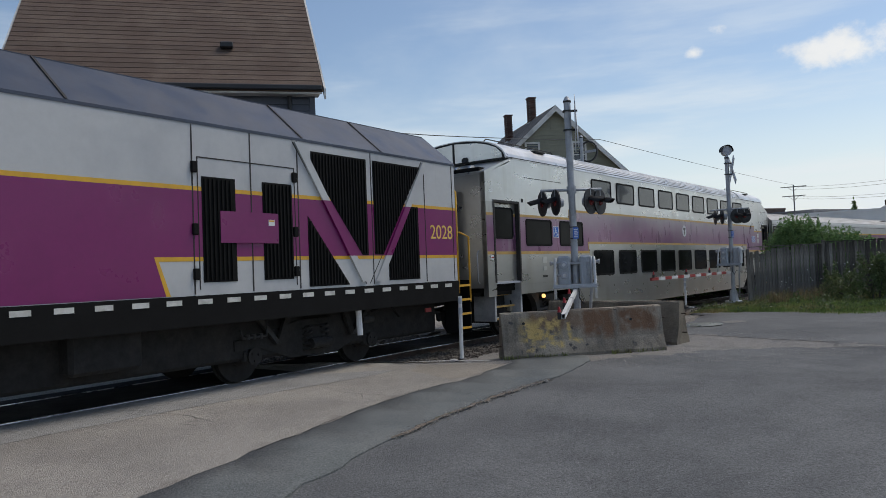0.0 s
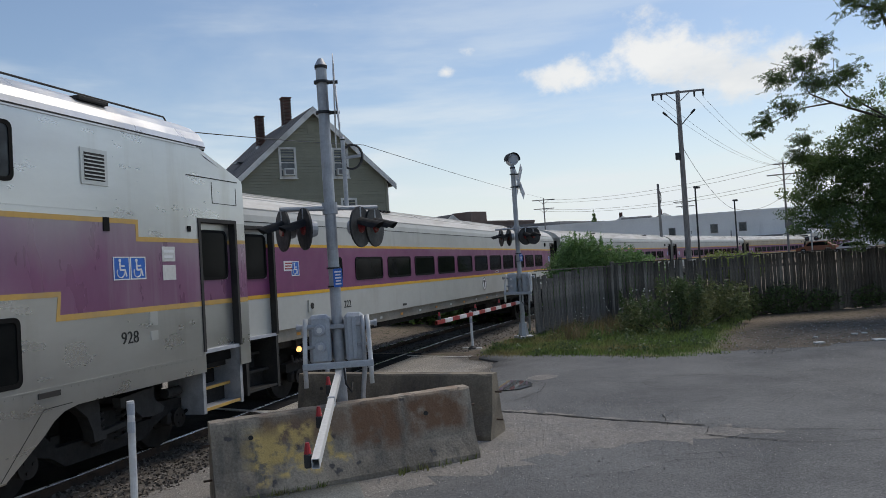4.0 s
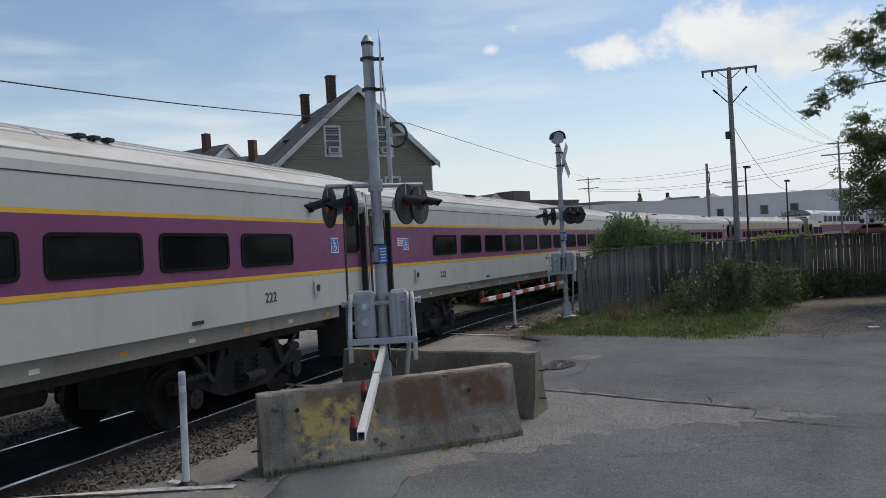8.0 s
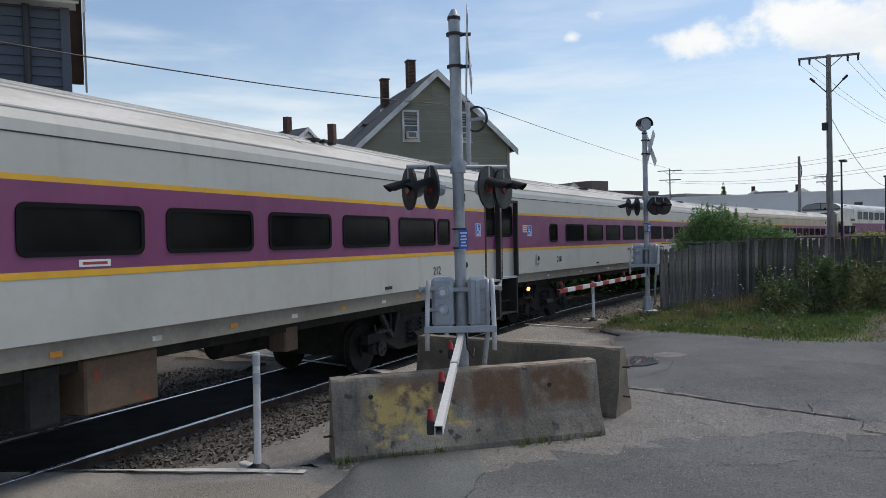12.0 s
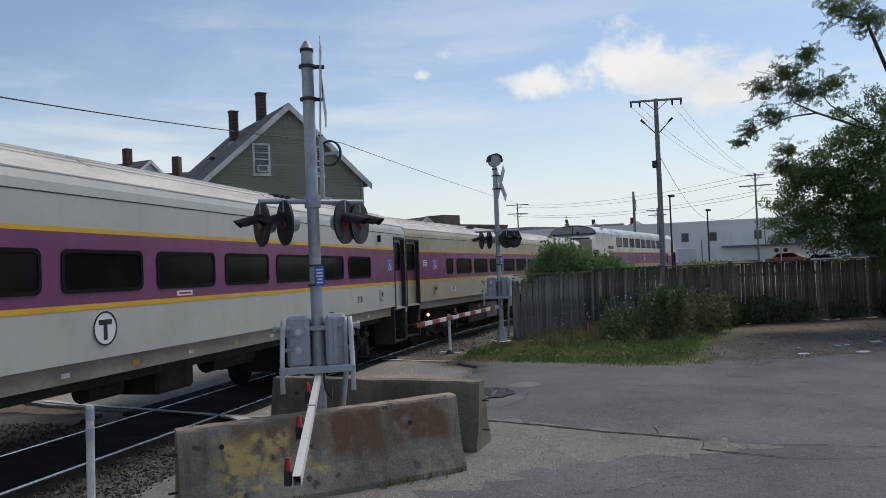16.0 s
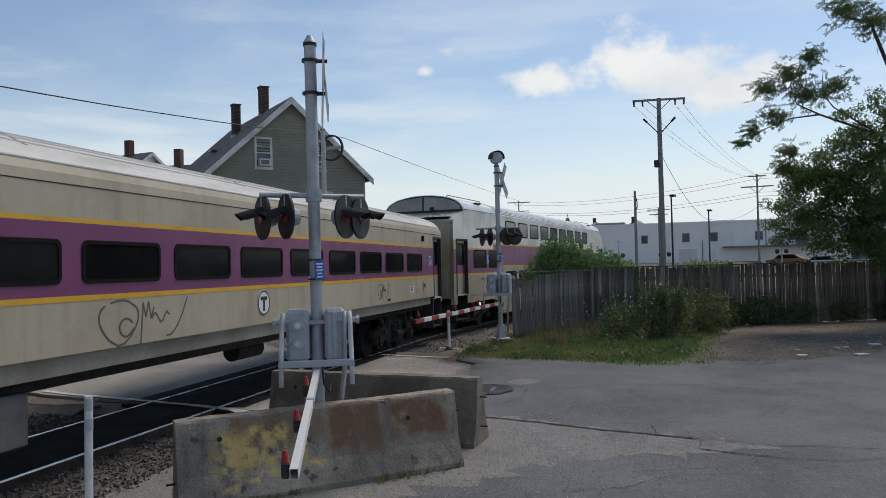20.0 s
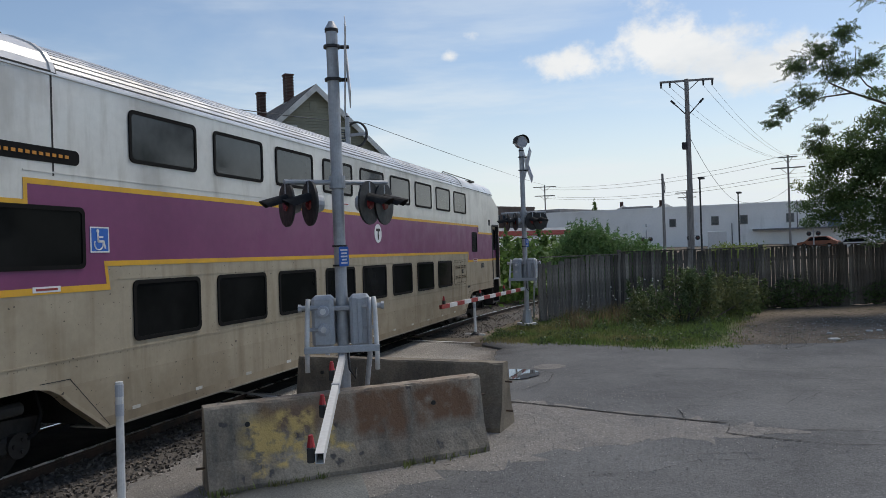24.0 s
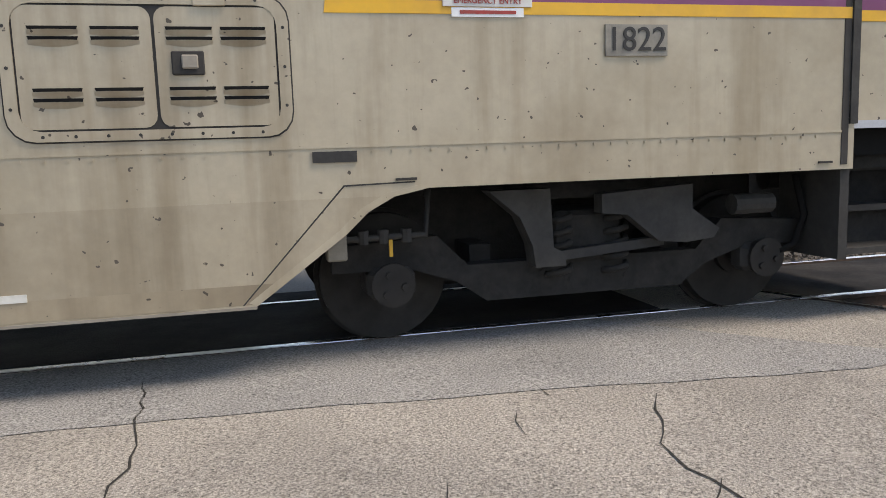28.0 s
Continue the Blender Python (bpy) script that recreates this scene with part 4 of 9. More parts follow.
def scatter_stones(name, spots, size, label, category, material="stone"):
    """Many small broken stones as one mesh."""
    rnd = random.Random(8)
    V, F = [], []
    tet = [(1, 0, -0.3), (-0.5, 0.87, -0.3), (-0.5, -0.87, -0.3), (0.2, 0.1, 0.7), (-0.3, 0.5, 0.4)]
    for x, y, z in spots:
        r = rnd.uniform(0.6, 1.3) * size
        q = Euler((rnd.uniform(0, 6), rnd.uniform(0, 6), rnd.uniform(0, 6))).to_matrix()
        b = len(V)
        for t in tet:
            v = q @ Vector((t[0] * r, t[1] * r * rnd.uniform(0.6, 1), t[2] * r))
            V.append((x + v.x, y + v.y, z + v.z * 0.8 + r * 0.2))
        F += [(b, b + 1, b + 4), (b, b + 4, b + 3), (b + 1, b + 2, b + 4), (b + 2, b + 3, b + 4), (b + 2, b, b + 3), (b, b + 2, b + 1)]
    return tagged(mesh_from(name, V, F, material), label, category, kind="stuff")


def stone_spots():
    rnd = random.Random(4)
    out = []
    def take(s, o, up):
        p = on_track(s, o, up)
        out.append((p.x, p.y, p.z))
    for _ in range(9000):
        o = rnd.uniform(-2.1, 2.6)
        s = rnd.uniform(4.4, 11.4)
        if s < 5.1 - 0.45 * o or abs(o) < 0.72:
            continue
        take(s, o, -0.135 - max(0, abs(o) - 1.7) * 0.14 + 0.005)
    for _ in range(5200):
        o = rnd.uniform(-2.6, 2.6)
        take(20.7 + 24 * rnd.random() ** 1.4, o, -0.135 - max(0, abs(o) - 1.7) * 0.16 + 0.005)
    for _ in range(6000):
        take(rnd.uniform(5.0, 11.0), rnd.uniform(1.5, 6.5), -0.075)
    return out


scatter_stones("ballast_stones", stone_spots(), 0.034, "loose dark crushed stones of the track bed", "ballast", "stone_soiled")


def grit_spots():
    rnd = random.Random(14)
    out = []
    for _ in range(3200):
        x, y = rnd.uniform(6.4, 10.6), rnd.uniform(-7.0, 0.2)
        if x > 8.2 and y > -3.4 and rnd.random() < 0.5:
            continue
        out.append((x, y))
    z = lie([p[0] for p in out], [p[1] for p in out])
    return [(x, y, h + 0.02) for (x, y), h in zip(out, z)]


scatter_stones("loose_stones", grit_spots(), 0.0098, "small loose stones scattered on the asphalt", "grit", "stone_pale")


def seam_spots():
    """Crumbled stones along the strip's broken edge."""
    rnd = random.Random(51)
    line = [(2.4, 1.52), (3.5, 0.87), (4.3, 0.3), (4.83, -0.09), (5.2, -0.38), (5.6, -0.73)]
    out = []
    for (x0, y0), (x1, y1) in zip(line[:-1], line[1:]):
        for _ in range(230):
            f = rnd.random()
            out.append((x0 + (x1 - x0) * f + rnd.gauss(0, 0.05), y0 + (y1 - y0) * f + rnd.gauss(0, 0.05)))
    z = lie([p[0] for p in out], [p[1] for p in out])
    return [(x, y, h + 0.03) for (x, y), h in zip(out, z)]


def dirt_spots():
    rnd = random.Random(77)
    out = [(12.0 + 3.4 * rnd.random() ** 1.4, rnd.uniform(-20, -11.4)) for _ in range(900)]
    z = lie([p[0] for p in out], [p[1] for p in out])
    return [(x, y, h + 0.02) for (x, y), h in zip(out, z)]


def speck_spots():
    rnd = random.Random(91)
    out = [(rnd.uniform(3.5, 13.2), rnd.uniform(-13, -2.2)) for _ in range(5200)]
    z = lie([p[0] for p in out], [p[1] for p in out])
    return [(x, y, h + 0.013) for (x, y), h in zip(out, z) if x - y > 10.5 and y < -3.4]


scatter_stones("pale_chips", speck_spots(), 0.0062, "pale stone chips strewn over the worn asphalt", "grit", "stone_pale")
scatter_stones("dirt_stones", dirt_spots(), 0.022, "small stones strewn over the bare dirt", "grit", "stone_pale")
scatter_stones("rubble_seam", seam_spots(), 0.013, "crumbled asphalt bits along the strip's broken edge", "grit")
ribbon("dirt_seam", [(2.4, 1.52), (3.5, 0.87), (4.3, 0.3), (4.83, -0.09), (5.2, -0.38), (5.6, -0.73)], 0.07, 0.0345, "earth", patch, 24, 0.03)


# ---- concrete barriers ----
def barrier(m, length, seed, label, surface):
    """A jersey barrier with chipped edges, lifting holes and washes of paint."""
    rnd = random.Random(seed)
    ob = empty("concrete_barrier", m)
    prof = [(-0.3, 0), (0.3, 0), (0.3, 0.09), (0.19, 0.33), (0.1, 0.84), (0.085, 0.865), (-0.085, 0.865), (-0.1, 0.84), (-0.19, 0.33), (-0.3, 0.09)]
    bm = bmesh.new()
    n = 26
    rings = []
    for i in range(n + 1):
        x = -length / 2 + length * i / n
        pull = 0.97 if i in (0, n) else 1.0
        rings.append([bm.verts.new((x, y * pull + (rnd.uniform(-0.006, 0.006) if 0 < i < n else 0), z * (1.0 if z < 0.1 else 1) + (rnd.uniform(-0.005, 0.003) if z > 0.8 else rnd.uniform(-0.004, 0.004) if z > 0 else 0))) for y, z in prof])
    k = len(prof)
    for a, b in zip(rings[:-1], rings[1:]):
        for j in range(k):
            bm.faces.new((a[j], a[(j + 1) % k], b[(j + 1) % k], b[j]))
    bm.faces.new(rings[0][::-1]), bm.faces.new(rings[-1])
    bmesh.ops.recalc_face_normals(bm, faces=bm.faces[:])
    body = part("body", bm, surface, ob)
    # y of the face that looks to -y at a height
    def face(z):
        return -(np.interp(z, [0, 0.09, 0.33, 0.84], [0.3, 0.3, 0.19, 0.1])) - 0.009
    for x, z in ((-1.12, 0.66), (0.92, 0.63)):
        part("lifting_hole", cyl_bm((x, face(z) + 0.012, z), (x, face(z) - 0.004, z), 0.026, seg=10), "seam", body)
    for e in (-1, 1):
        for z in (0.25, 0.62):
            part("steel_loop", cyl_bm((e * (length / 2 - 0.02), -0.02, z), (e * (length / 2 + 0.09), -0.02, z), 0.012, seg=6), "rail", body, "rusty steel loop")
    return tagged(ob, label, "barrier", "concrete barriers")


barrier(pose(8.47, -1.87, -0.02, 0, 0, -86.6), 3.06, 1, "weathered concrete jersey barrier with faded yellow paint and rust stains", "painted_concrete")
barrier(pose(10.2, -2.95, -0.02, 0, 0, 226), 3.06, 2, "dark stained concrete jersey barrier set across the first one", "concrete_dark")


def tufts(name, spots, height, n, material, label, category, seed, spread=0.1, wide=0.006):
    rnd = random.Random(seed)
    V, F = [], []
    zs = lie([p[0] for p in spots], [p[1] for p in spots])
    for (x, y), z in zip(spots, zs):
        for _ in range(n):
            bx, by = x + rnd.gauss(0, spread), y + rnd.gauss(0, spread)
            h, a, l = height * rnd.uniform(0.4, 1.15), rnd.uniform(0, 6.28), rnd.uniform(0.1, 0.6)
            w = wide * rnd.uniform(0.7, 1.6)
            px, py = math.cos(a + 1.57) * w, math.sin(a + 1.57) * w
            mx, my = bx + math.cos(a) * h * l * 0.4, by + math.sin(a) * h * l * 0.4
            tx, ty = bx + math.cos(a) * h * l, by + math.sin(a) * h * l
            b = len(V)
            V += [(bx - px, by - py, z), (bx + px, by + py, z), (mx + px * 0.7, my + py * 0.7, z + h * 0.6), (mx - px * 0.7, my - py * 0.7, z + h * 0.6), (tx, ty, z + h)]
            F += [(b, b + 1, b + 2, b + 3), (b + 3, b + 2, b + 4)]
    return tagged(mesh_from(name, V, F, material), label, category, kind="stuff")


tufts("weed_tufts", [(8.2, -0.6), (8.22, -0.8), (8.15, -1.0), (8.2, -1.45), (8.3, -2.55), (8.28, -2.65), (8.24, -2.4), (8.33, -3.2), (8.12, -0.45), (8.16, -0.7), (8.18, -1.15), (8.2, -1.3), (8.3, -2.9), (8.36, -3.35), (10.1, -3.5), (9.6, -4.0)], 0.1, 80, "grass_blade", "small green weeds along the foot of the barrier", "weeds", 5, 0.06, 0.008)

# ---- delineator posts ----
def delineator(m, h, lean, label):
    ob = empty("delineator_post", m @ pose(0, 0, 0, lean, 0, 0))
    bm = cyl_bm((0, 0, 0), (0, 0, 0.03), 0.13, 0.12, 14)
    add_cyl(bm, (0, 0, 0.03), (0, 0, 0.075), 0.1, 0.05, 14)
    part("base", bm, "black_paint", ob, "black rubber base")
    part("tube", cyl_bm((0, 0, 0.06), (0, 0, h), 0.036, 0.036, 14), "white_paint", ob)
    for z in (h - 0.08, h - 0.26):
        part("reflective_band", cyl_bm((0, 0, z - 0.055), (0, 0, z + 0.055), 0.0385, 0.0385, 14), "silver_band", ob, "silver reflective band")
    for a in (0.6, 3.6):
        part("anchor_block", box_bm((0.22 * math.cos(a), 0.22 * math.sin(a), 0.015), (0.16, 0.09, 0.04), 40, 0.008), "white_line", ob, "scuffed white block")
    return tagged(ob, label, "post", "delineator posts")


delineator(pose(8.1, 0.42, 0.014), 1.2, 1.0, "white flexible traffic post with silver bands beside the track")
delineator(pose(18.2, -7.48, -0.03), 1.0, 0, "white flexible traffic post at the far side of the crossing")
delineator(pose(12.75, -2.52, 0.0), 0.72, 0, "white flexible traffic post behind the barriers")

# ---- crossing signals ----
def lamp_head(parent, p, yaw, lit, hood=0.3):
    """A black disc with a red lens under a hood; yaw is where it looks."""
    d = Vector((math.cos(radians(yaw)), math.sin(radians(yaw)), 0))
    p = Vector(p)
    head = part("lamp_disc", cyl_bm(p - d * 0.012, p + d * 0.012, 0.25, seg=28), "black_paint", parent, "black round signal backing")
    part("lamp_case", cyl_bm(p - d * 0.14, p - d * 0.01, 0.09, 0.13, 14), "galvanised", head)
    part("lens", cyl_bm(p + d * 0.012, p + d * 0.03, 0.078, 0.066, 16), "red_lit" if lit else "red_lens", head, "red signal lens")
    side = Vector((-d.y, d.x, 0))
    bm = bmesh.new()
    rows = []
    for i in range(4):
        f = i / 3
        row = []
        for j in range(11):
            a = radians(15 + 150 * j / 10)
            r = 0.118 - 0.02 * f
            row.append(bm.verts.new(p + d * (0.012 + hood * f * (0.55 + 0.45 * math.sin(max(0, min(math.pi, a))))) + side * math.cos(a) * r + Vector((0, 0, math.sin(a) * r - 0.06 * f))))
        rows.append(row)
    for a, b in zip(rows[:-1], rows[1:]):
        for j in range(10):
            bm.faces.new((a[j], a[j + 1], b[j + 1], b[j]))
    bmesh.ops.solidify(bm, geom=bm.faces[:], thickness=0.006)
    bmesh.ops.recalc_face_normals(bm, faces=bm.faces[:])
    part("hood", bm, "black_paint", head, "black lamp hood")
    return head


def crossbuck(parent, p, yaw, size=1.2):
    d = Vector((math.cos(radians(yaw)), math.sin(radians(yaw)), 0))
    for sgn in (1, -1):
        bm = box_bm((0, 0, 0), (0.012, size, 0.23), 0, 0.004)
        m = Matrix.Translation(Vector(p) + d * 0.014 * sgn) @ Matrix.Rotation(radians(yaw), 4, "Z") @ Matrix.Rotation(radians(45 * sgn), 4, "X")
        b = part("crossbuck_blade", bm, "sign_white", parent, "white crossbuck blade")
        b.matrix_basis = m


def word_bars(parent, m, w, h, rows, material):
    """Writing too small to read: plain bars."""
    for i in range(rows):
        z = h * (0.36 - 0.72 * i / max(1, rows - 1))
        ww = w * (0.8, 0.62, 0.74, 0.55, 0.7)[i % 5]
        b = part("word_bar", box_bm((0, 0, z), (ww, 0.003, h * 0.09)), material, parent)
        b.matrix_basis = m


def signal(name, m, height, arm_yaw, heads, buck_yaw, label, arm_yaw2=None, sign_yaw=180, gate=None, lean=0.0):
    """A railway crossing signal: mast, cap, cross-arm, lamps, crossbuck, gate mechanism."""
    ob = empty(name, m @ pose(0, 0, 0, 0, lean, 0))
    r = 0.068
    part("mast", cyl_bm((0, 0, 0.0), (0, 0, height - 0.05), r, r * 0.98, 20), "galvanised", ob, "grey galvanised mast")
    part("cap_rim", cyl_bm((0, 0, height - 0.085), (0, 0, height - 0.05), r + 0.008, seg=20), "truck_grey", ob)
    part("cap", cyl_bm((0, 0, height - 0.05), (0, 0, height + 0.035), r + 0.01, 0.03, 20), "galvanised", ob)
    base = part("base_casting", cyl_bm((0, 0, 0), (0, 0, 0.42), 0.17, 0.11, 8), "galvanised", ob)
    add = bmesh.new()
    add_box(add, (0, 0, 0.03), (0.44, 0.44, 0.06), 0, 0.01)
    part("base_plate", add, "galvanised", base)
    ay = radians(arm_yaw)
    a = Vector((math.cos(ay), math.sin(ay), 0))
    za = 3.14
    bar = part("cross_arm", cyl_bm(-a * 0.62 + Vector((0, 0, za)), a * 0.62 + Vector((0, 0, za)), 0.028, seg=10), "galvanised", ob)
    part("clamp", cyl_bm((0, 0, za - 0.07), (0, 0, za + 0.07), r + 0.025, seg=16), "galvanised", bar)
    for off, depth, yaw, lit in heads:
        n = Vector((-a.y, a.x, 0))
        p = a * off + n * depth + Vector((0, 0, za - 0.24))
        lamp_head(ob, p, yaw, lit)
        part("lamp_bracket", cyl_bm(p + Vector((0, 0, 0.0)), Vector((p.x, p.y, za)), 0.02, seg=8), "galvanised", ob)
    if buck_yaw is not None:
        d = Vector((math.cos(radians(buck_yaw)), math.sin(radians(buck_yaw)), 0))
        crossbuck(ob, d * 0.15 + Vector((0, 0, height - 0.5)), buck_yaw)
        for z in (height - 0.25, height - 0.62):
            part("band", cyl_bm((0, 0, z - 0.014), (0, 0, z + 0.014), r + 0.03, seg=16), "black_paint", ob)
            part("bolt", cyl_bm(d * 0.06 + Vector((0, 0, z)), d * 0.19 + Vector((0, 0, z)), 0.022, seg=8), "black_paint", ob)
    if sign_yaw is not None:
        sm = Matrix.Rotation(radians(sign_yaw + 90), 4, "Z")
        d = Vector((math.cos(radians(sign_yaw)), math.sin(radians(sign_yaw)), 0))
        s = part("notice_sign", prism_bm(rounded(-0.058, -0.11, 0.058, 0.11, 0.016), -0.004, 0.004), "blue_sign", ob, "blue notice plate with white lines")
        s.matrix_basis = Matrix.Translation(d * 0.1 + Vector((0, 0, 2.3))) @ sm
        word_bars(s, Matrix.Translation((0, -0.007, 0)), 0.108, 0.2, 5, "sign_white")
        for z in (2.2, 2.42):
            part("sign_band", cyl_bm((0, 0, z - 0.01), (0, 0, z + 0.01), r + 0.02, seg=14), "black_paint", ob)
    if gate is not None:
        gyaw, length, drop, striped, zg, n_lamps = gate
        g = Vector((math.cos(radians(gyaw)), math.sin(radians(gyaw)), 0))
        q = Vector((-g.y, g.x, 0))
        up = Vector((0, 0, 1))
        rot = Matrix.Rotation(radians(gyaw), 4, "Z")
        box = part("gate_mechanism", add_box(bmesh.new(), (0.04, -0.21, 1.58), (0.26, 0.25, 0.58), 0, 0.04), "grey_paint", ob, "grey painted gate motor case")
        b2 = part("gate_case", add_box(bmesh.new(), (0.04, 0.2, 1.58), (0.24, 0.22, 0.58), 0, 0.035), "grey_paint", ob, "grey painted junction case")
        rear = part("gate_back_case", add_box(bmesh.new(), (-0.12, 0, 1.56), (0.12, 0.62, 0.52), 0, 0.03), "grey_paint", ob)
        lid = part("case_rib", add_box(bmesh.new(), (0.172, 0.2, 1.58), (0.02, 0.05, 0.5), 0, 0.006), "grey_paint", b2)
        for o in (box, b2, rear):
            o.matrix_basis = rot
        for z in (1.5, 1.7):
            part("knob", cyl_bm((0.17, -0.2, z), (0.215, -0.2, z), 0.066, 0.06, 14), "silver_band", box)
            part("knob_cap", cyl_bm((0.215, -0.2, z), (0.235, -0.2, z), 0.034, seg=8), "white_paint", box)
        cl = part("mast_clamp", add_box(bmesh.new(), (0.07, 0, 1.72), (0.1, 0.24, 0.05), 0, 0.008), "galvanised", ob)
        cl.matrix_basis = rot
        part("conduit", add_tube(bmesh.new(), [(0.19, 0.31, 1.84), (0.21, 0.31, 1.7), (0.2, 0.3, 1.2), (0.14, 0.26, 0.9), (0.1, 0.22, 0.2)], 0.028, 8), "galvanised", b2)
        part("cable", add_tube(bmesh.new(), [(0.16, 0.05, 1.28), (0.22, 0.07, 1.05), (0.2, 0.13, 0.95), (0.12, 0.14, 1.05)], 0.012, 6), "wire", b2)
        for sgn in (1, -1):
            arm = bmesh.new()
            add_tube(arm, [(0.17, 0.36 * sgn, 1.84), (0.2, 0.37 * sgn, 1.74), (0.3, 0.38 * sgn, 1.3), (0.31, 0.38 * sgn, 1.05)], 0.027, 8)
            w = part("counterweight_arm", arm, "white_paint", ob, "pale worn counterweight arm")
            w.matrix_basis = rot
            s_ = part("shaft", cyl_bm((0.15, 0.2 * sgn, 1.74), (0.15, 0.47 * sgn, 1.74), 0.03, seg=10), "galvanised", ob)
            s_.matrix_basis = rot
            part("shaft_nut", cyl_bm((0.15, 0.44 * sgn, 1.74), (0.15, 0.475 * sgn, 1.74), 0.045, seg=6), "galvanised", s_)
            n_ = part("bolt_bracket", add_box(bmesh.new(), (0.16, 0.3 * sgn, 1.5), (0.04, 0.14, 0.04), 0, 0.006), "galvanised", ob)
            n_.matrix_basis = rot
        fr = part("frame_bar", add_box(bmesh.new(), (0.31, 0, 1.29), (0.05, 0.82, 0.075), 0, 0.008), "grey_paint", ob, "pale grey steel cross bar")
        fr.matrix_basis = rot
        p0 = g * 0.25 + up * zg
        p1 = p0 + g * length + up * -drop
        d = (p1 - p0).normalized()
        def tube(pa, pb, material, nm, par, lab=""):
            L, hh = (pb - pa).length, 0.042 if striped else 0.038
            bm = ring_bm([(-0.03, -hh), (0.03, -hh), (0.03, hh), (-0.03, hh)], [(-0.025, 0.005 - hh), (0.025, 0.005 - hh), (0.025, hh - 0.005), (-0.025, hh - 0.005)], 0, L, "yz")
            o = part(nm, bm, material, par, lab)
            o.matrix_basis = Matrix.LocRotScale(pa, (pb - pa).to_track_quat("X", "Z"), None)
            return o
        if striped:
            first = None
            n = int(length / 0.42)
            for i in range(n):
                a0, b0 = p0 + (p1 - p0) * i / n, p0 + (p1 - p0) * (i + 1) / n
                o = tube(a0, b0, "red_paint" if i % 2 else "white_paint", "arm_section", ob, "red arm section" if i % 2 else "white arm section")
        else:
            mid = p0 + (p1 - p0) * 0.42
            tube(p0, mid, "litter", "gate_arm", ob, "dull white square gate arm")
            tube(mid, p1, "litter", "gate_arm", ob, "dull white square gate arm")
            part("arm_joint", box_bm(mid, (0.06, 0.075, 0.095), gyaw, 0.005), "galvanised", ob)
        for i in range(n_lamps):
            f = (0.97, 0.64, 0.26)[i] if not striped else (0.97, 0.6, 0.3)[i]
            c = p0 + (p1 - p0) * f + q * (-0.065 if not striped else 0.0) + up * (0.0 if not striped else 0.07)
            lb = part("arm_lamp", box_bm(c, (0.07, 0.055, 0.11), gyaw, 0.01), "black_paint", ob, "black arm lamp with red lens")
            part("lamp_lens", cyl_bm(c + up * 0.05, c + up * 0.135, 0.03, 0.016, 10), "red_plastic", lb)
    return tagged(ob, label, "crossing signal", "crossing signals")


signal("crossing_signal", pose(8.86, -1.91, -0.02), 4.92, 99, ((0.565, -0.1, 100, True), (0.37, 0.1, 99, True), (-0.34, 0.1, -133, True), (-0.62, -0.1, -131, False)), -101,
       "grey crossing signal with hooded lamps and a lowered broken gate arm", sign_yaw=192, gate=(164, 3.15, 0.22, False, 1.2, 3))
signal("crossing_signal", pose(19.33, -9.55, -0.03), 4.95, 60, ((0.46, 0.0, 80, False), (0.23, 0.08, 81, False), (-0.25, 0.08, -172, True), (-0.46, -0.04, -170, False)), -100,
       "grey railway crossing signal with a lowered red and white gate arm", sign_yaw=200, gate=(137.5, 6.15, -0.08, True, 1.03, 3))
sig3 = signal("crossing_signal", pose(22.6, -5.4, 0.12), 6.2, 80, ((0.45, 0, 60, False), (0.2, 0.05, 60, False), (-0.4, 0, -150, True)), None,
              "grey crossing signal beyond the track, seen from behind", sign_yaw=None, gate=(20, 4.0, 0.1, True, 1.2, 2))
# the second signal carries a round bell at its top, the far one a hooped sign
def bell(parent, z):
    b_ = part("bell", cyl_bm((-0.09, 0, z), (0.1, 0, z), 0.165, 0.165, 24), "galvanised", parent, "round grey crossing bell")
    part("bell_face", cyl_bm((-0.1, 0, z), (-0.088, 0, z), 0.12, 0.12, 20), "silver_band", b_)
    shell = [(0.2 * math.cos(radians(q)), z + 0.2 * math.sin(radians(q))) for q in range(-10, 191, 20)] + [(0.18 * math.cos(radians(q)), z + 0.18 * math.sin(radians(q))) for q in range(190, -11, -20)]
    part("bell_hood", prism_bm(shell, -0.14, 0.12, "yz"), "truck_grey", b_)
    part("bell_clamp", cyl_bm((0, 0, z - 0.2), (0, 0, z), 0.05, seg=10), "galvanised", parent)


for o in bpy.data.objects:
    if o.name == "crossing_signal.001":
        bell(o, 5.12)


def hoop(parent, p, yaw, r=0.42):
    pts = [(r * math.cos(a), r * math.sin(a)) for a in np.linspace(0, 6.2832, 25)[:-1]]
    ins = [(x * 0.86, y * 0.86) for x, y in pts]
    h = part("hoop", ring_bm(pts, ins, -0.03, 0.03), "black_paint", parent, "black round hoop sign")
    h.matrix_basis = Matrix.Translation(p) @ Matrix.Rotation(radians(yaw), 4, "Z")
    part("hoop_bar", add_box(bmesh.new(), (0, 0, 0), (r * 1.9, 0.05, 0.09)), "galvanised", h)


hoop(sig3, (0.0, -0.26, 5.6), 45, 0.4)

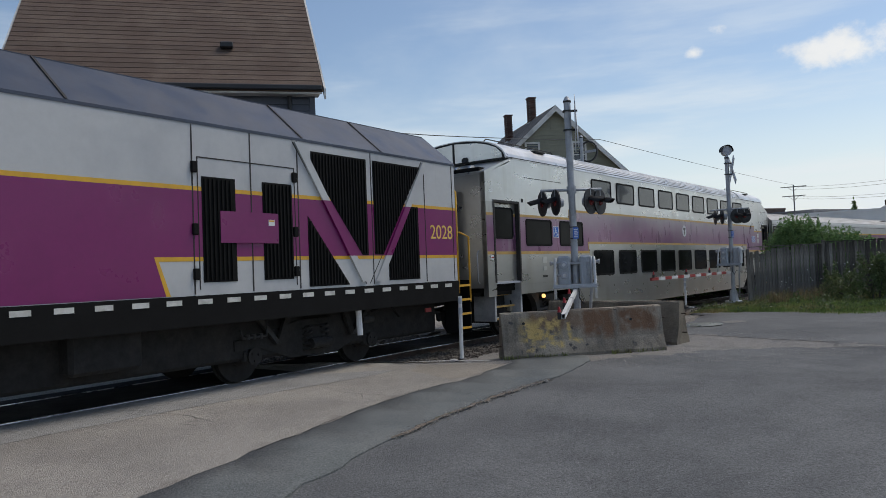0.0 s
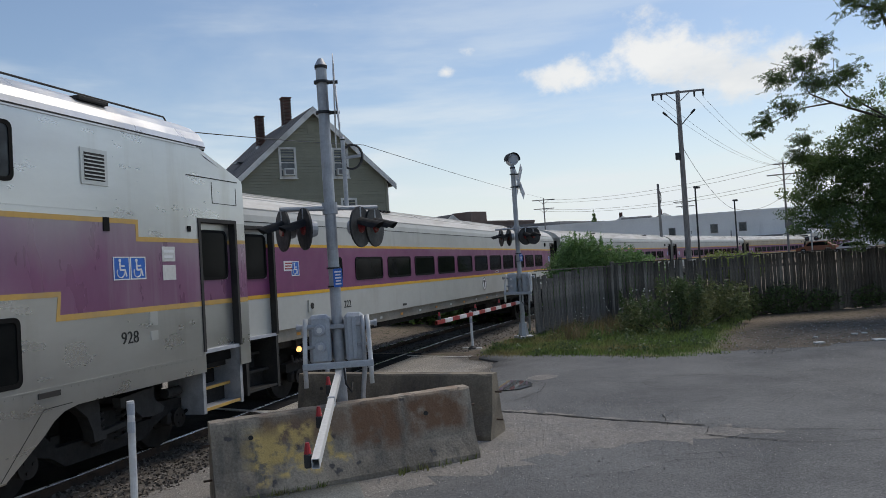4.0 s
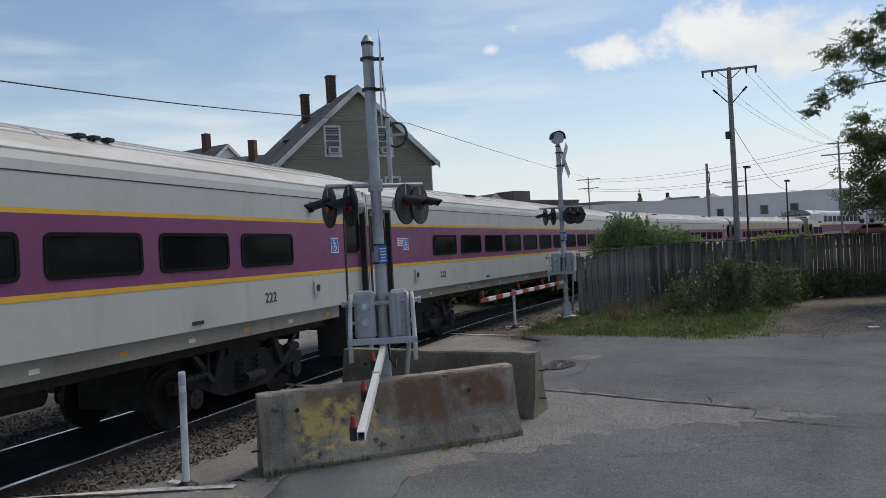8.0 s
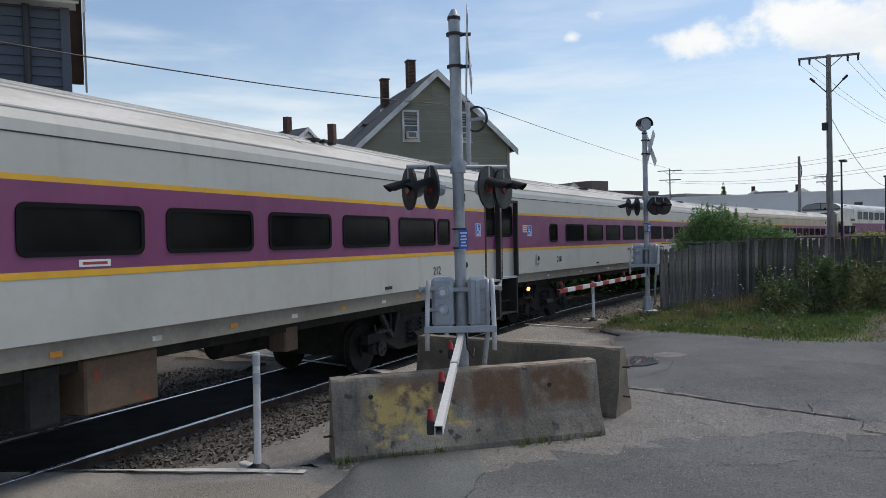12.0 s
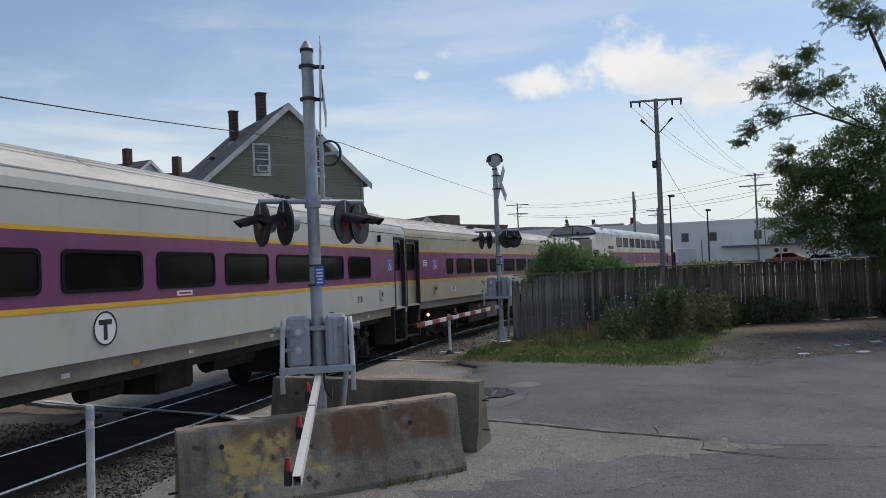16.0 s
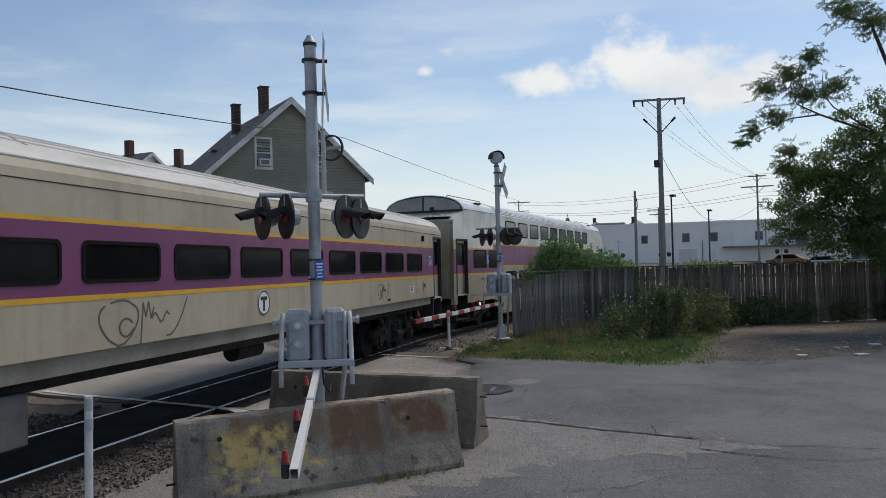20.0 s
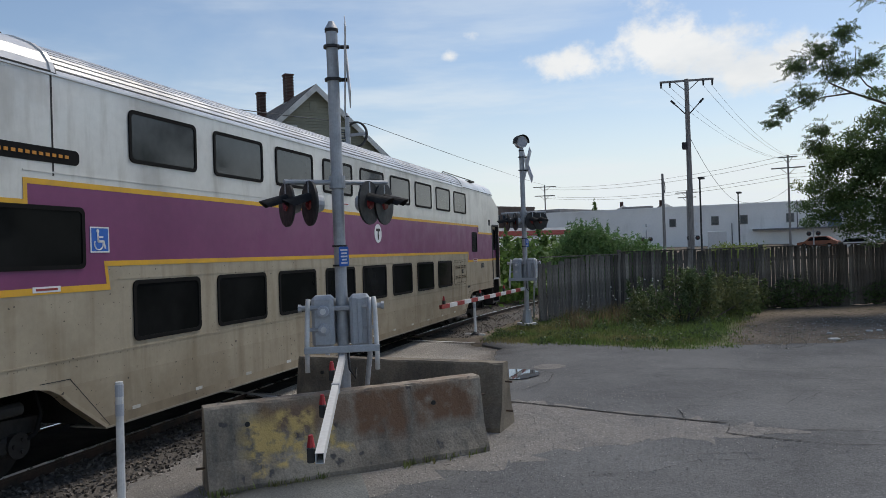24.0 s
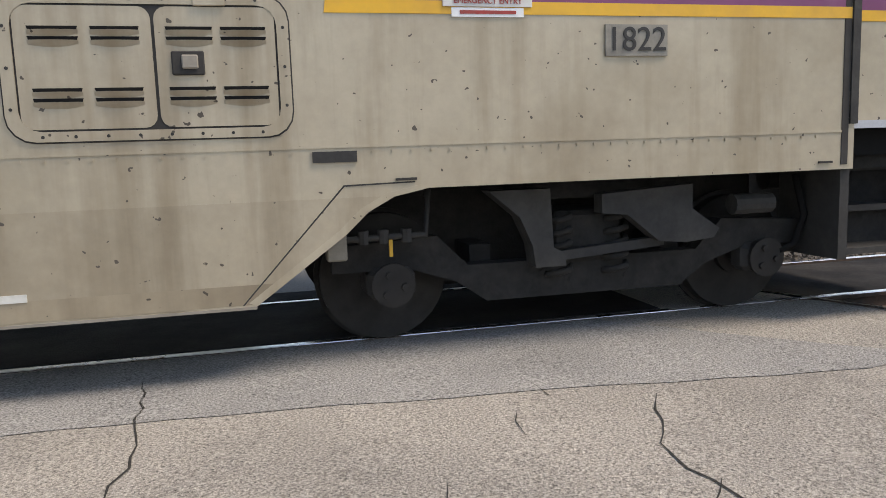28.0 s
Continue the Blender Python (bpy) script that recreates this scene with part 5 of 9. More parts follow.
# ---- board fence ----
def board_fence():
    rnd = random.Random(31)
    line = [(20.75, -10.75), (20.03, -13.12), (19.23, -15.09), (18.28, -16.97), (17.4, -19.25), (16.6, -22.5), (16.0, -27.0)]
    ob = empty("board_fence")
    tagged(ob, "weathered grey-brown board fence with gaps and missing tops", "fence")
    src = {}
    for v in range(8):
        bm = bmesh.new()
        h = (1.84, 1.86, 1.81, 1.7)[v % 4]
        add_prism(bm, [(-0.046, 0.02), (0.046, 0.02), (0.046, h - 0.02), (0.02, h), (-0.03, h - 0.006), (-0.046, h - 0.03)], -0.01, 0.01)
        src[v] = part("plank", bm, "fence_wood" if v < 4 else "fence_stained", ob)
        src[v].matrix_basis = pose(16.0, -27.2 - 0.13 * v, 0, 0, 0, 80)
    run, last = 0.0, None
    k = 0
    for (x0, y0), (x1, y1) in zip(line[:-1], line[1:]):
        L, yaw = math.hypot(x1 - x0, y1 - y0), math.degrees(math.atan2(y1 - y0, x1 - x0))
        n = int(L / 0.095)
        for i in range(n):
            f = (i + 0.5) / n
            x, y = x0 + (x1 - x0) * f, y0 + (y1 - y0) * f
            k += 1
            v = 3 if k in (5, 6, 15) else rnd.choice((0, 0, 1, 2))
            slim = Matrix.Diagonal((0.8, 1, 1, 1)) if -19.3 < y < -14.5 and k % 2 else Matrix()
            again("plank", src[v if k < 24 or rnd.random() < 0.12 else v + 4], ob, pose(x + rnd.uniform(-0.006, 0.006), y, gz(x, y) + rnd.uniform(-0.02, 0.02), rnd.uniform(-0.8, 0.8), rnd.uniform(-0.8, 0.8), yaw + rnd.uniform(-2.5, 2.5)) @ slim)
        nx, ny = math.cos(radians(yaw + 90)), math.sin(radians(yaw + 90))
        for z in (0.4, 1.5):
            bm = box_bm((0, 0, 0), (L, 0.04, 0.09))
            r = part("fence_rail", bm, "fence_wood", ob)
            r.matrix_basis = pose((x0 + x1) / 2 + nx * 0.035, (y0 + y1) / 2 + ny * 0.035, z, 0, 0, yaw)
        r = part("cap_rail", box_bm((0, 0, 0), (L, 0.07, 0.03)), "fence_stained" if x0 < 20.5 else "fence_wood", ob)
        r.matrix_basis = pose((x0 + x1) / 2 - nx * 0.005, (y0 + y1) / 2 - ny * 0.005, 1.862 if x0 < 20.5 else 1.80, 0, 0, yaw)
        p = part("fence_post", box_bm((0, 0, 0.97), (0.11, 0.11, 1.94), 0, 0.01), "fence_wood", ob, "square grey fence post")
        p.matrix_basis = pose(x0 + nx * 0.05, y0 + ny * 0.05, gz(x0, y0), 0, 0, yaw)
    return ob


board_fence()

# ---- grass, weeds ----
def in_poly(x, y, P):
    c = False
    for (x0, y0), (x1, y1) in zip(P, P[1:] + P[:1]):
        if (y0 > y) != (y1 > y) and x < (x1 - x0) * (y - y0) / (y1 - y0) + x0:
            c = not c
    return c


VERGE = [(17.9, -7.8), (16.33, -8.1), (14.87, -8.8), (13.4, -9.8), (13.2, -10.8), (14.5, -12.0), (16.2, -13.9), (18.0, -16.6), (19.9, -13.1), (20.6, -10.8), (20.3, -9.3), (19.0, -8.4)]


def spots_in(P, n, seed):
    rnd = random.Random(seed)
    xs, ys = [p[0] for p in P], [p[1] for p in P]
    out = []
    while len(out) < n:
        x, y = rnd.uniform(min(xs), max(xs)), rnd.uniform(min(ys), max(ys))
        if in_poly(x, y, P):
            out.append((x, y))
    return out


tufts("verge_grass", spots_in(VERGE, 2600, 3), 0.13, 16, "grass_blade", "patchy green and straw-coloured grass of the verge", "grass", 6, 0.1, 0.007)
tufts("dry_grass", spots_in([(16.4, -9.6), (18.5, -9.9), (20.2, -11.5), (19.6, -13.5), (17.0, -11.5)], 70, 4), 0.45, 16, "dry_stalk", "long dry grass at the foot of the fence", "grass", 7, 0.12, 0.006)


def leaf_cloud(name, centres, n, size, material, label, category, seed, parent=None, kind="", stretch=1.6):
    """Many small leaves set in clumps: (x, y, z, rx, ry, rz) each, denser towards the skin."""
    rnd = np.random.RandomState(seed)
    C = np.array(centres, float)
    vol = C[:, 3] * C[:, 4] * C[:, 5]
    pick = rnd.choice(len(C), n, p=vol ** 0.8 / (vol ** 0.8).sum())
    d = rnd.normal(size=(n, 3))
    d /= np.linalg.norm(d, axis=1)[:, None]
    rad = rnd.uniform(0.35, 1.0, n) ** 0.5 * (1 + 0.13 * rnd.normal(size=n))
    P = C[pick, :3] + d * C[pick, 3:] * rad[:, None]
    a = rnd.normal(size=(n, 3))
    a /= np.linalg.norm(a, axis=1)[:, None]
    b = np.cross(a, d + 0.4 * rnd.normal(size=(n, 3)))
    b /= np.linalg.norm(b, axis=1)[:, None] + 1e-9
    s = size * rnd.uniform(0.6, 1.4, n)[:, None]
    V = np.stack([P - a * s * stretch / 2, P - b * s * 0.4, P + a * s * stretch / 2, P + b * s * 0.4], 1).reshape(-1, 3)
    F = np.arange(4 * n).reshape(-1, 4)
    ob = mesh_from(name, V.tolist(), F.tolist(), material, parent)
    if parent is None:
        tagged(ob, label, category, kind=kind)
    elif label:
        ob["label"] = label
    return ob


def bush(name, x, y, clumps, n, size, material, label, seed, shoots=0, stretch=1.6):
    ob = empty(name, pose(x, y, gz(x, y)))
    rnd = random.Random(seed)
    bm = bmesh.new()
    for c in clumps:
        add_cyl(bm, (c[0] * 0.3, c[1] * 0.3, -0.05), (c[0], c[1], c[2]), 0.035, 0.012, 6)
    tagged(part("stem_cluster", bm, "bark", ob), kind="stuff")
    leaf_cloud("foliage", clumps, n, size, material, "", "", seed, ob, stretch=stretch)
    if shoots:
        cs = []
        for _ in range(shoots):
            c = rnd.choice(clumps)
            a = rnd.uniform(0, 6.28)
            r = rnd.uniform(0.2, 1.0)
            cs.append((c[0] + c[3] * r * math.cos(a), c[1] + c[4] * r * math.sin(a), c[2] + c[5] * rnd.uniform(0.7, 1.15), 0.06, 0.06, 0.3))
        tagged(leaf_cloud("shoot_foliage", cs, shoots * 26, size, material, "", "", seed + 1, ob, stretch=2.4), kind="stuff")
    return tagged(ob, label, "bush", "bushes")


bush("bush", 23.2, -14.0, [(0.3, 0.55, 1.6, 0.8, 0.75, 0.95), (0.0, 0.1, 1.95, 0.9, 0.85, 0.95), (-0.3, -0.6, 1.75, 0.85, 0.8, 0.85), (-0.6, -1.15, 1.6, 0.8, 0.75, 0.8), (-0.7, -1.75, 1.5, 0.7, 0.7, 0.75), (-0.9, -2.3, 1.3, 0.55, 0.55, 0.6), (0.0, 0.0, 1.0, 1.0, 1.2, 0.9), (0.0, 0.35, 2.25, 0.5, 0.5, 0.6), (-0.4, -0.25, 2.2, 0.45, 0.45, 0.5)], 56000, 0.05, "leaf_bush", "rounded light green bush behind the board fence", 3, 90)
bush("bush", 29.7, -26.6, [(0.5, 0.6, 1.0, 0.85, 0.85, 0.75), (-0.4, -0.5, 1.0, 0.85, 0.85, 0.7), (0, 0, 0.85, 1.2, 1.2, 0.8), (0.8, 1.1, 0.8, 0.6, 0.6, 0.5)], 14000, 0.07, "leaf_shrub", "low yellowish green shrub beyond the fence", 4)
bush("tall_weeds", 16.4, -12.6, [(0.6, 0.9, 0.35, 0.4, 0.5, 0.35), (0.25, 0.0, 0.6, 0.4, 0.45, 0.6), (0.3, -0.8, 0.6, 0.5, 0.5, 0.6), (0.9, -1.6, 0.5, 0.5, 0.7, 0.5), (0.5, -2.4, 0.45, 0.5, 0.6, 0.45), (1.4, -3.4, 0.4, 0.4, 0.7, 0.4), (1.2, 0.2, 0.45, 0.6, 0.7, 0.45), (0.1, -0.3, 0.7, 0.3, 0.35, 0.42), (0.7, -1.2, 0.62, 0.4, 0.5, 0.42), (1.5, -2.6, 0.5, 0.4, 0.7, 0.45)], 6500, 0.05, "leaf_weed", "tangle of tall green weeds against the fence", 5, 130, 2.2)
bush("tall_weeds", 18.5, -15.6, [(0, 0, 0.4, 0.4, 0.8, 0.55), (-0.3, -1.1, 0.35, 0.4, 0.7, 0.35), (-0.6, -2.2, 0.4, 0.4, 0.8, 0.55), (-0.9, -3.5, 0.35, 0.4, 0.9, 0.4), (-1.3, -5.0, 0.35, 0.4, 0.9, 0.4), (-1.7, -6.6, 0.3, 0.4, 1.0, 0.4), (-2.1, -8.4, 0.3, 0.4, 1.0, 0.35)], 9000, 0.055, "leaf_weed", "low weeds along the fence's foot", 6, 14, 2.2)
leaf_cloud("wild_flowers", [(16.9, -12.4, 1.05, 0.7, 1.0, 0.25), (17.4, -11.4, 0.8, 0.6, 0.6, 0.25), (18.2, -11.0, 0.6, 0.5, 0.5, 0.2)], 70, 0.045, "flower_white", "small white wild flowers above the weeds", "flowers", 9, None, "stuff", 1.0)
leaf_cloud("low_weeds", [(x, y, gz(x, y) + 0.06, 0.22, 0.22, 0.1 + 0.1 * (i % 3)) for i, (x, y) in enumerate(spots_in(VERGE, 120, 8))], 6500, 0.05, "leaf_weed", "low broad-leaved weeds among the grass", "weeds", 12, None, "stuff", 1.5)
tufts("edge_grass", rough_edge([(17.9, -7.7), (16.33, -8.05), (14.87, -8.75), (13.3, -9.75), (12.9, -11.0), (14.5, -12.3), (16.5, -14.6)], 0.2, 14, 0.07)[:-99], 0.075, 16, "grass_blade", "short grass creeping over the asphalt's edge", "grass", 16, 0.15, 0.006)

# hedge of vines beyond the track
bush("vine_hedge", 33.0, -12.8, [(-1.8, 4.2, 0.6, 1.4, 1.3, 0.9), (-1.5, 3.2, 1.3, 1.6, 1.4, 1.5), (-0.8, 1.2, 1.4, 1.8, 1.8, 1.8), (0.2, -0.8, 1.4, 1.8, 1.8, 1.75), (1.2, -2.8, 1.3, 1.8, 1.8, 1.7), (2.2, -4.8, 1.3, 1.8, 1.8, 1.6), (3.2, -6.8, 1.2, 1.8, 1.8, 1.6), (4.4, -9.0, 1.2, 1.8, 1.8, 1.5), (-2.4, 0.6, 0.6, 1.2, 2.0, 0.8), (-1.2, -2.0, 0.6, 1.2, 2.0, 0.8)], 14000, 0.2, "leaf_vine", "dense hedge overgrown with broad-leaved vines", 7, 50, 1.3)


# ---- trees ----
def tree(name, x, y, limbs, crowns, n, size, material, label, seed, trunk_r=0.28, twigs=True):
    ob = empty(name, pose(x, y, gz(x, y)))
    rnd = random.Random(seed)
    bm = bmesh.new()
    top = limbs[0][0]
    add_cyl(bm, (0, 0, -0.1), top, trunk_r, trunk_r * 0.7, 12)
    part("trunk", bm, "bark", ob)
    tips = []
    for i, pts in enumerate(limbs):
        bm = bmesh.new()
        r = trunk_r * (0.34 if Vector(pts[0]).xy.length < 0.5 else 0.1)
        for p, q in zip(pts[:-1], pts[1:]):
            add_cyl(bm, p, q, r, r * 0.66, 8)
            r *= 0.66
        if twigs:
            for _ in range(16):
                k = rnd.randrange(max(1, len(pts) - 2), len(pts)) if len(pts) > 2 else 1
                p, q = Vector(pts[k - 1]), Vector(pts[k])
                a = p.lerp(q, rnd.random())
                d = (q - p).normalized() * 0.5 + Vector((rnd.gauss(0, 0.6), rnd.gauss(0, 0.6), rnd.gauss(0.1, 0.45)))
                b = a + d * rnd.uniform(0.5, 1.1)
                add_cyl(bm, a, b, 0.014, 0.006, 5)
                tips.append((a.lerp(b, 0.8), d))
        part("limb", bm, "bark", ob)
    leaf_cloud("crown", crowns, n, size, material, "", "", seed, ob)
    if tips:
        cs = [(t[0].x, t[0].y, t[0].z, 0.34, 0.34, 0.2) for t in tips]
        leaf_cloud("sprays", cs, len(cs) * 42, size * 0.8, material, "", "", seed + 2, ob, stretch=2.2)
    return tagged(ob, label, "tree", "trees")


MASS = [(-0.07, 4.23, 3.12, 0.89), (-0.63, 3.74, 3.88, 0.98), (-1.18, 3.28, 4.77, 1.07), (-1.68, 2.89, 5.72, 1.07), (-1.59, 2.96, 3.95, 1.42), (-0.93, 3.49, 2.75, 0.98), (-1.77, 2.83, 2.4, 1.07), (-0.37, 3.97, 4.46, 0.57), (-2.23, 2.49, 4.35, 1.6), (-2.68, 2.17, 5.8, 1.42), (-1.6, 0.6, 3.6, 1.4), (-0.6, -0.6, 4.4, 1.7), (-1.8, -1.2, 5.4, 1.6), (-1.0, 3.2, 3.4, 1.2), (-1.9, 2.6, 3.1, 1.2), (-2.4, 2.1, 3.4, 1.3), (-2.9, 1.7, 4.6, 1.4), (-2.2, 2.4, 2.0, 0.9), (-2.8, 1.8, 1.6, 0.9)]
rndt = random.Random(77)
SMALL = []
for cx, cy, cz, r in MASS:
    for _ in range(int(16 + 30 * r)):
        a, b = rndt.uniform(0, 6.28), math.asin(rndt.uniform(-1, 1))
        q = rndt.uniform(0.45, 1.0)
        SMALL.append((cx + r * q * math.cos(a) * math.cos(b), cy + r * q * math.sin(a) * math.cos(b), cz + r * q * 0.85 * math.sin(b), 0.3, 0.3, 0.17))
FRINGE = [(-0.49, 4.53, 7.19, 0.66), (-0.93, 4.15, 7.66, 0.45), (-0.06, 4.93, 6.87, 0.52), (0.23, 5.2, 5.74, 0.38), (0.41, 5.39, 5.41, 0.24), (-0.2, 4.79, 6.05, 0.52), (-0.8, 4.26, 6.59, 0.66), (-1.38, 3.77, 6.73, 0.56), (-0.45, 4.57, 5.02, 0.45), (-0.28, 4.72, 4.61, 0.31), (-1.58, 3.6, 8.76, 0.73), (-2.15, 3.17, 8.32, 0.73)]
FORK = (-0.87, 3.93, 6.0)
locust = tree("locust_tree", 16.4, -21.6, [[(-0.1, 0.1, 2.6), (-1.2, 2.0, 4.6), (-2.01, 3.02, 5.27), FORK, (-0.33, 4.4, 5.97), (0.26, 4.96, 5.69), (0.55, 5.25, 5.43)], [FORK, (-0.45, 4.3, 6.35), (-0.33, 4.4, 6.92), (-0.58, 4.18, 7.51)], [(-2.01, 3.02, 5.27), (-1.14, 3.71, 6.16), (-0.93, 3.88, 6.59), (-1.0, 3.9, 7.2)], [(-0.1, 0.1, 2.6), (-1.6, 1.6, 6.4), (-1.87, 3.13, 8.34), (-1.35, 3.54, 8.61)], [(-0.1, 0.1, 2.4), (-0.9, 2.4, 3.0), (-0.4, 3.6, 3.3)]],
     SMALL, 95000, 0.05, "leaf_tree", "dark green locust tree with feathery leaves behind the fence", 12, twigs=False)


def sprays(parent, places, seed):
    """Feathery outer sprays: thin drooping twigs, each lined with small leaves."""
    rnd = random.Random(seed)
    V, F = [], []
    bm = bmesh.new()
    for cx, cy, cz, r in places:
        for _ in range(int(330 * r * r) + 14):
            d = Vector((rnd.gauss(0, 1), rnd.gauss(0, 1), rnd.gauss(0, 0.8))).normalized()
            p = Vector((cx, cy, cz)) + d * r * rnd.uniform(0.1, 0.9)
            w = Vector((rnd.gauss(0.35, 0.6), rnd.gauss(0.35, 0.6), rnd.gauss(-0.25, 0.35))).normalized()
            ln = rnd.uniform(0.14, 0.34)
            q = p + w * ln
            add_cyl(bm, p, q, 0.006, 0.003, 3)
            n = Vector((rnd.gauss(0, 1), rnd.gauss(0, 1), rnd.gauss(0, 0.4)))
            s = w.cross(n).normalized()
            for k in range(7):
                c = p.lerp(q, (k + 0.5) / 7)
                for e in (1, -1):
                    a = (s * e + w * 0.5 + Vector((rnd.gauss(0, 0.35), rnd.gauss(0, 0.35), rnd.gauss(0, 0.35)))).normalized() * rnd.uniform(0.04, 0.075)
                    o = w * 0.016
                    i0 = len(V)
                    V += [tuple(c - o), tuple(c + a * 0.6 - o * 0.9), tuple(c + a), tuple(c + a * 0.5 + o * 0.9)]
                    F.append((i0, i0 + 1, i0 + 2, i0 + 3))
    tw = part("twig", bm, "bark", parent)
    tw["kind"] = "stuff"
    lf = mesh_from("leaf_spray", V, F, "leaf_tree", parent)
    lf["kind"] = "stuff"


sprays(locust, FRINGE, 5)

# ---- utility poles and wires ----
def utility_pole(name, x, y, z0, h, arm_yaw, arms, label, r=0.16, lean=0.0):
    ob = empty(name, pose(x, y, z0, 0, lean, 0))
    part("pole", cyl_bm((0, 0, 0), (0, 0, h), r, r * 0.68, 12), "pole_wood", ob, "grey weathered wooden pole")
    a = Vector((math.cos(radians(arm_yaw)), math.sin(radians(arm_yaw)), 0))
    for z, half, ins in arms:
        bar = part("cross_arm", box_bm((0, 0, z), (half * 2, 0.11, 0.13), arm_yaw, 0.01), "pole_wood", ob)
        for f in (-0.95, -0.62, 0.62, 0.95) if ins else ():
            p = a * half * f + Vector((0, 0, z))
            part("insulator", cyl_bm(p - Vector((0, 0, 0.38)), p - Vector((0, 0, 0.05)), 0.05, 0.07, 8), "black_paint", bar, "hanging black insulator")
        for sgn in (1, -1):
            part("brace", cyl_bm(a * half * 0.45 * sgn + Vector((0, 0, z - 0.05)), Vector((0, 0, z - 0.7)), 0.025, seg=6), "pole_wood", bar)
    return ob


pp = utility_pole("utility_pole", 39.7, -31.8, -0.4, 12.55, 58, ((12.45, 1.65, True),), "tall grey wooden utility pole with a wide cross-arm", 0.2)
av = Vector((math.cos(radians(58)), math.sin(radians(58)), 0))
for sgn in (1, -1):
    part("stand_off", cyl_bm(Vector((0, 0, 10.2)), av * 0.85 * sgn + Vector((0, 0, 11.1)), 0.035, seg=6), "black_paint", pp)
    part("cut_out", cyl_bm(av * 0.75 * sgn + Vector((0, 0, 11.0)), av * 1.0 * sgn + Vector((0, 0, 11.25)), 0.07, seg=8), "black_paint", pp)
part("transformer_box", box_bm(av * 0.22 + Vector((0, 0, 8.3)), (0.4, 0.3, 0.45), -51, 0.02), "black_paint", pp)
tagged(pp, "tall grey wooden utility pole with a wide cross-arm and insulators", "utility pole", "utility poles")
for x, y, z0, h, yaw, arms, lab in ((48.0, -36.0, -0.6, 7.5, -51, (), "short wooden pole with a hoop"), (60.0, -60.7, -1.0, 10.9, 40, ((10.7, 0.9, False), (9.6, 1.6, False)), "wooden utility pole with two cross-arms"),
                                    (105.5, -57.1, -1.0, 11.6, 55, ((11.3, 1.8, False), (9.9, 1.6, False)), "far wooden utility pole with cross-arms"), (90.0, -72.0, -1.2, 9.6, 48, ((9.3, 1.6, False), (8.6, 1.3, False)), "far wooden utility pole behind the white building")):
    p_ = utility_pole("utility_pole", x, y, z0, h, yaw, arms, lab, 0.13)
    tagged(p_, lab, "utility pole", "utility poles")
    if h == 7.5:
        hoop(p_, (0.3, -0.3, 6.5), -50, 0.5)


def street_lamp(x, y, z0, h, yaw, label):
    ob = empty("street_lamp", pose(x, y, z0, 0, 0, yaw))
    part("pole", cyl_bm((0, 0, 0), (0, 0, h), 0.085, 0.06, 10), "black_paint", ob)
    part("bracket", cyl_bm((0, 0, h - 0.08), (0.35, 0, h - 0.04), 0.04, seg=8), "black_paint", ob)
    part("lamp_housing", box_bm((0.62, 0, h - 0.03), (0.85, 0.4, 0.17), 0, 0.04), "black_paint", ob, "flat black lamp housing")
    return tagged(ob, label, "street lamp", "street lamps")


street_lamp(47.9, -39.4, -0.8, 7.4, -51, "black parking-lot lamp on a slim pole")
street_lamp(55.7, -50.2, -0.9, 6.8, -50, "black parking-lot lamp further off")


def wire(name, pts, r, sag, label):
    ob = bmesh.new()
    P = []
    for p, q in zip(pts[:-1], pts[1:]):
        p, q = Vector(p), Vector(q)
        for i in range(10):
            f = i / 10
            P.append(p.lerp(q, f) - Vector((0, 0, 4 * sag * f * (1 - f))))
    P.append(Vector(pts[-1]))
    add_tube(ob, P, r, 5)
    return tagged(part(name, ob, "wire", None), label, "wire", "overhead wires")


wire("overhead_wire", [(9.2, 6.6, 5.15), (18.2, 0.4, 5.85), (31.4, -8.4, 7.5), (70.7, -34.3, 9.0), (105.5, -57.1, 10.6)], 0.014, 0.05, "thin black overhead wire above the train")
for off, z in ((-1.5, 11.7), (-1.0, 11.7), (1.0, 11.7), (1.55, 11.7)):
    b_ = Vector((39.7, -31.8, z)) + av * off
    wire("overhead_wire", [b_, Vector((60, -60.7, 9.6)) + av * off * 0.5], 0.009, 0.9, "thin black power wire between poles")
for z1, z2 in ((10.3, 9.9), (9.9, 9.4), (8.8, 8.0), (8.5, 7.6)):
    wire("overhead_wire", [(105.5, -57.1, z1), (60, -60.7, z2)], 0.017, 1.0, "distant overhead wire between poles")
    wire("overhead_wire", [(60, -60.7, z2), (30, -62, z2 + 0.4)], 0.014, 0.6, "distant overhead wire running out of the town")
wire("overhead_wire", [(39.9, -32.0, 8.6), (58, -52, 5.2), (60, -60.7, 6.5)], 0.016, 0.7, "slack black service wire from the tall pole")


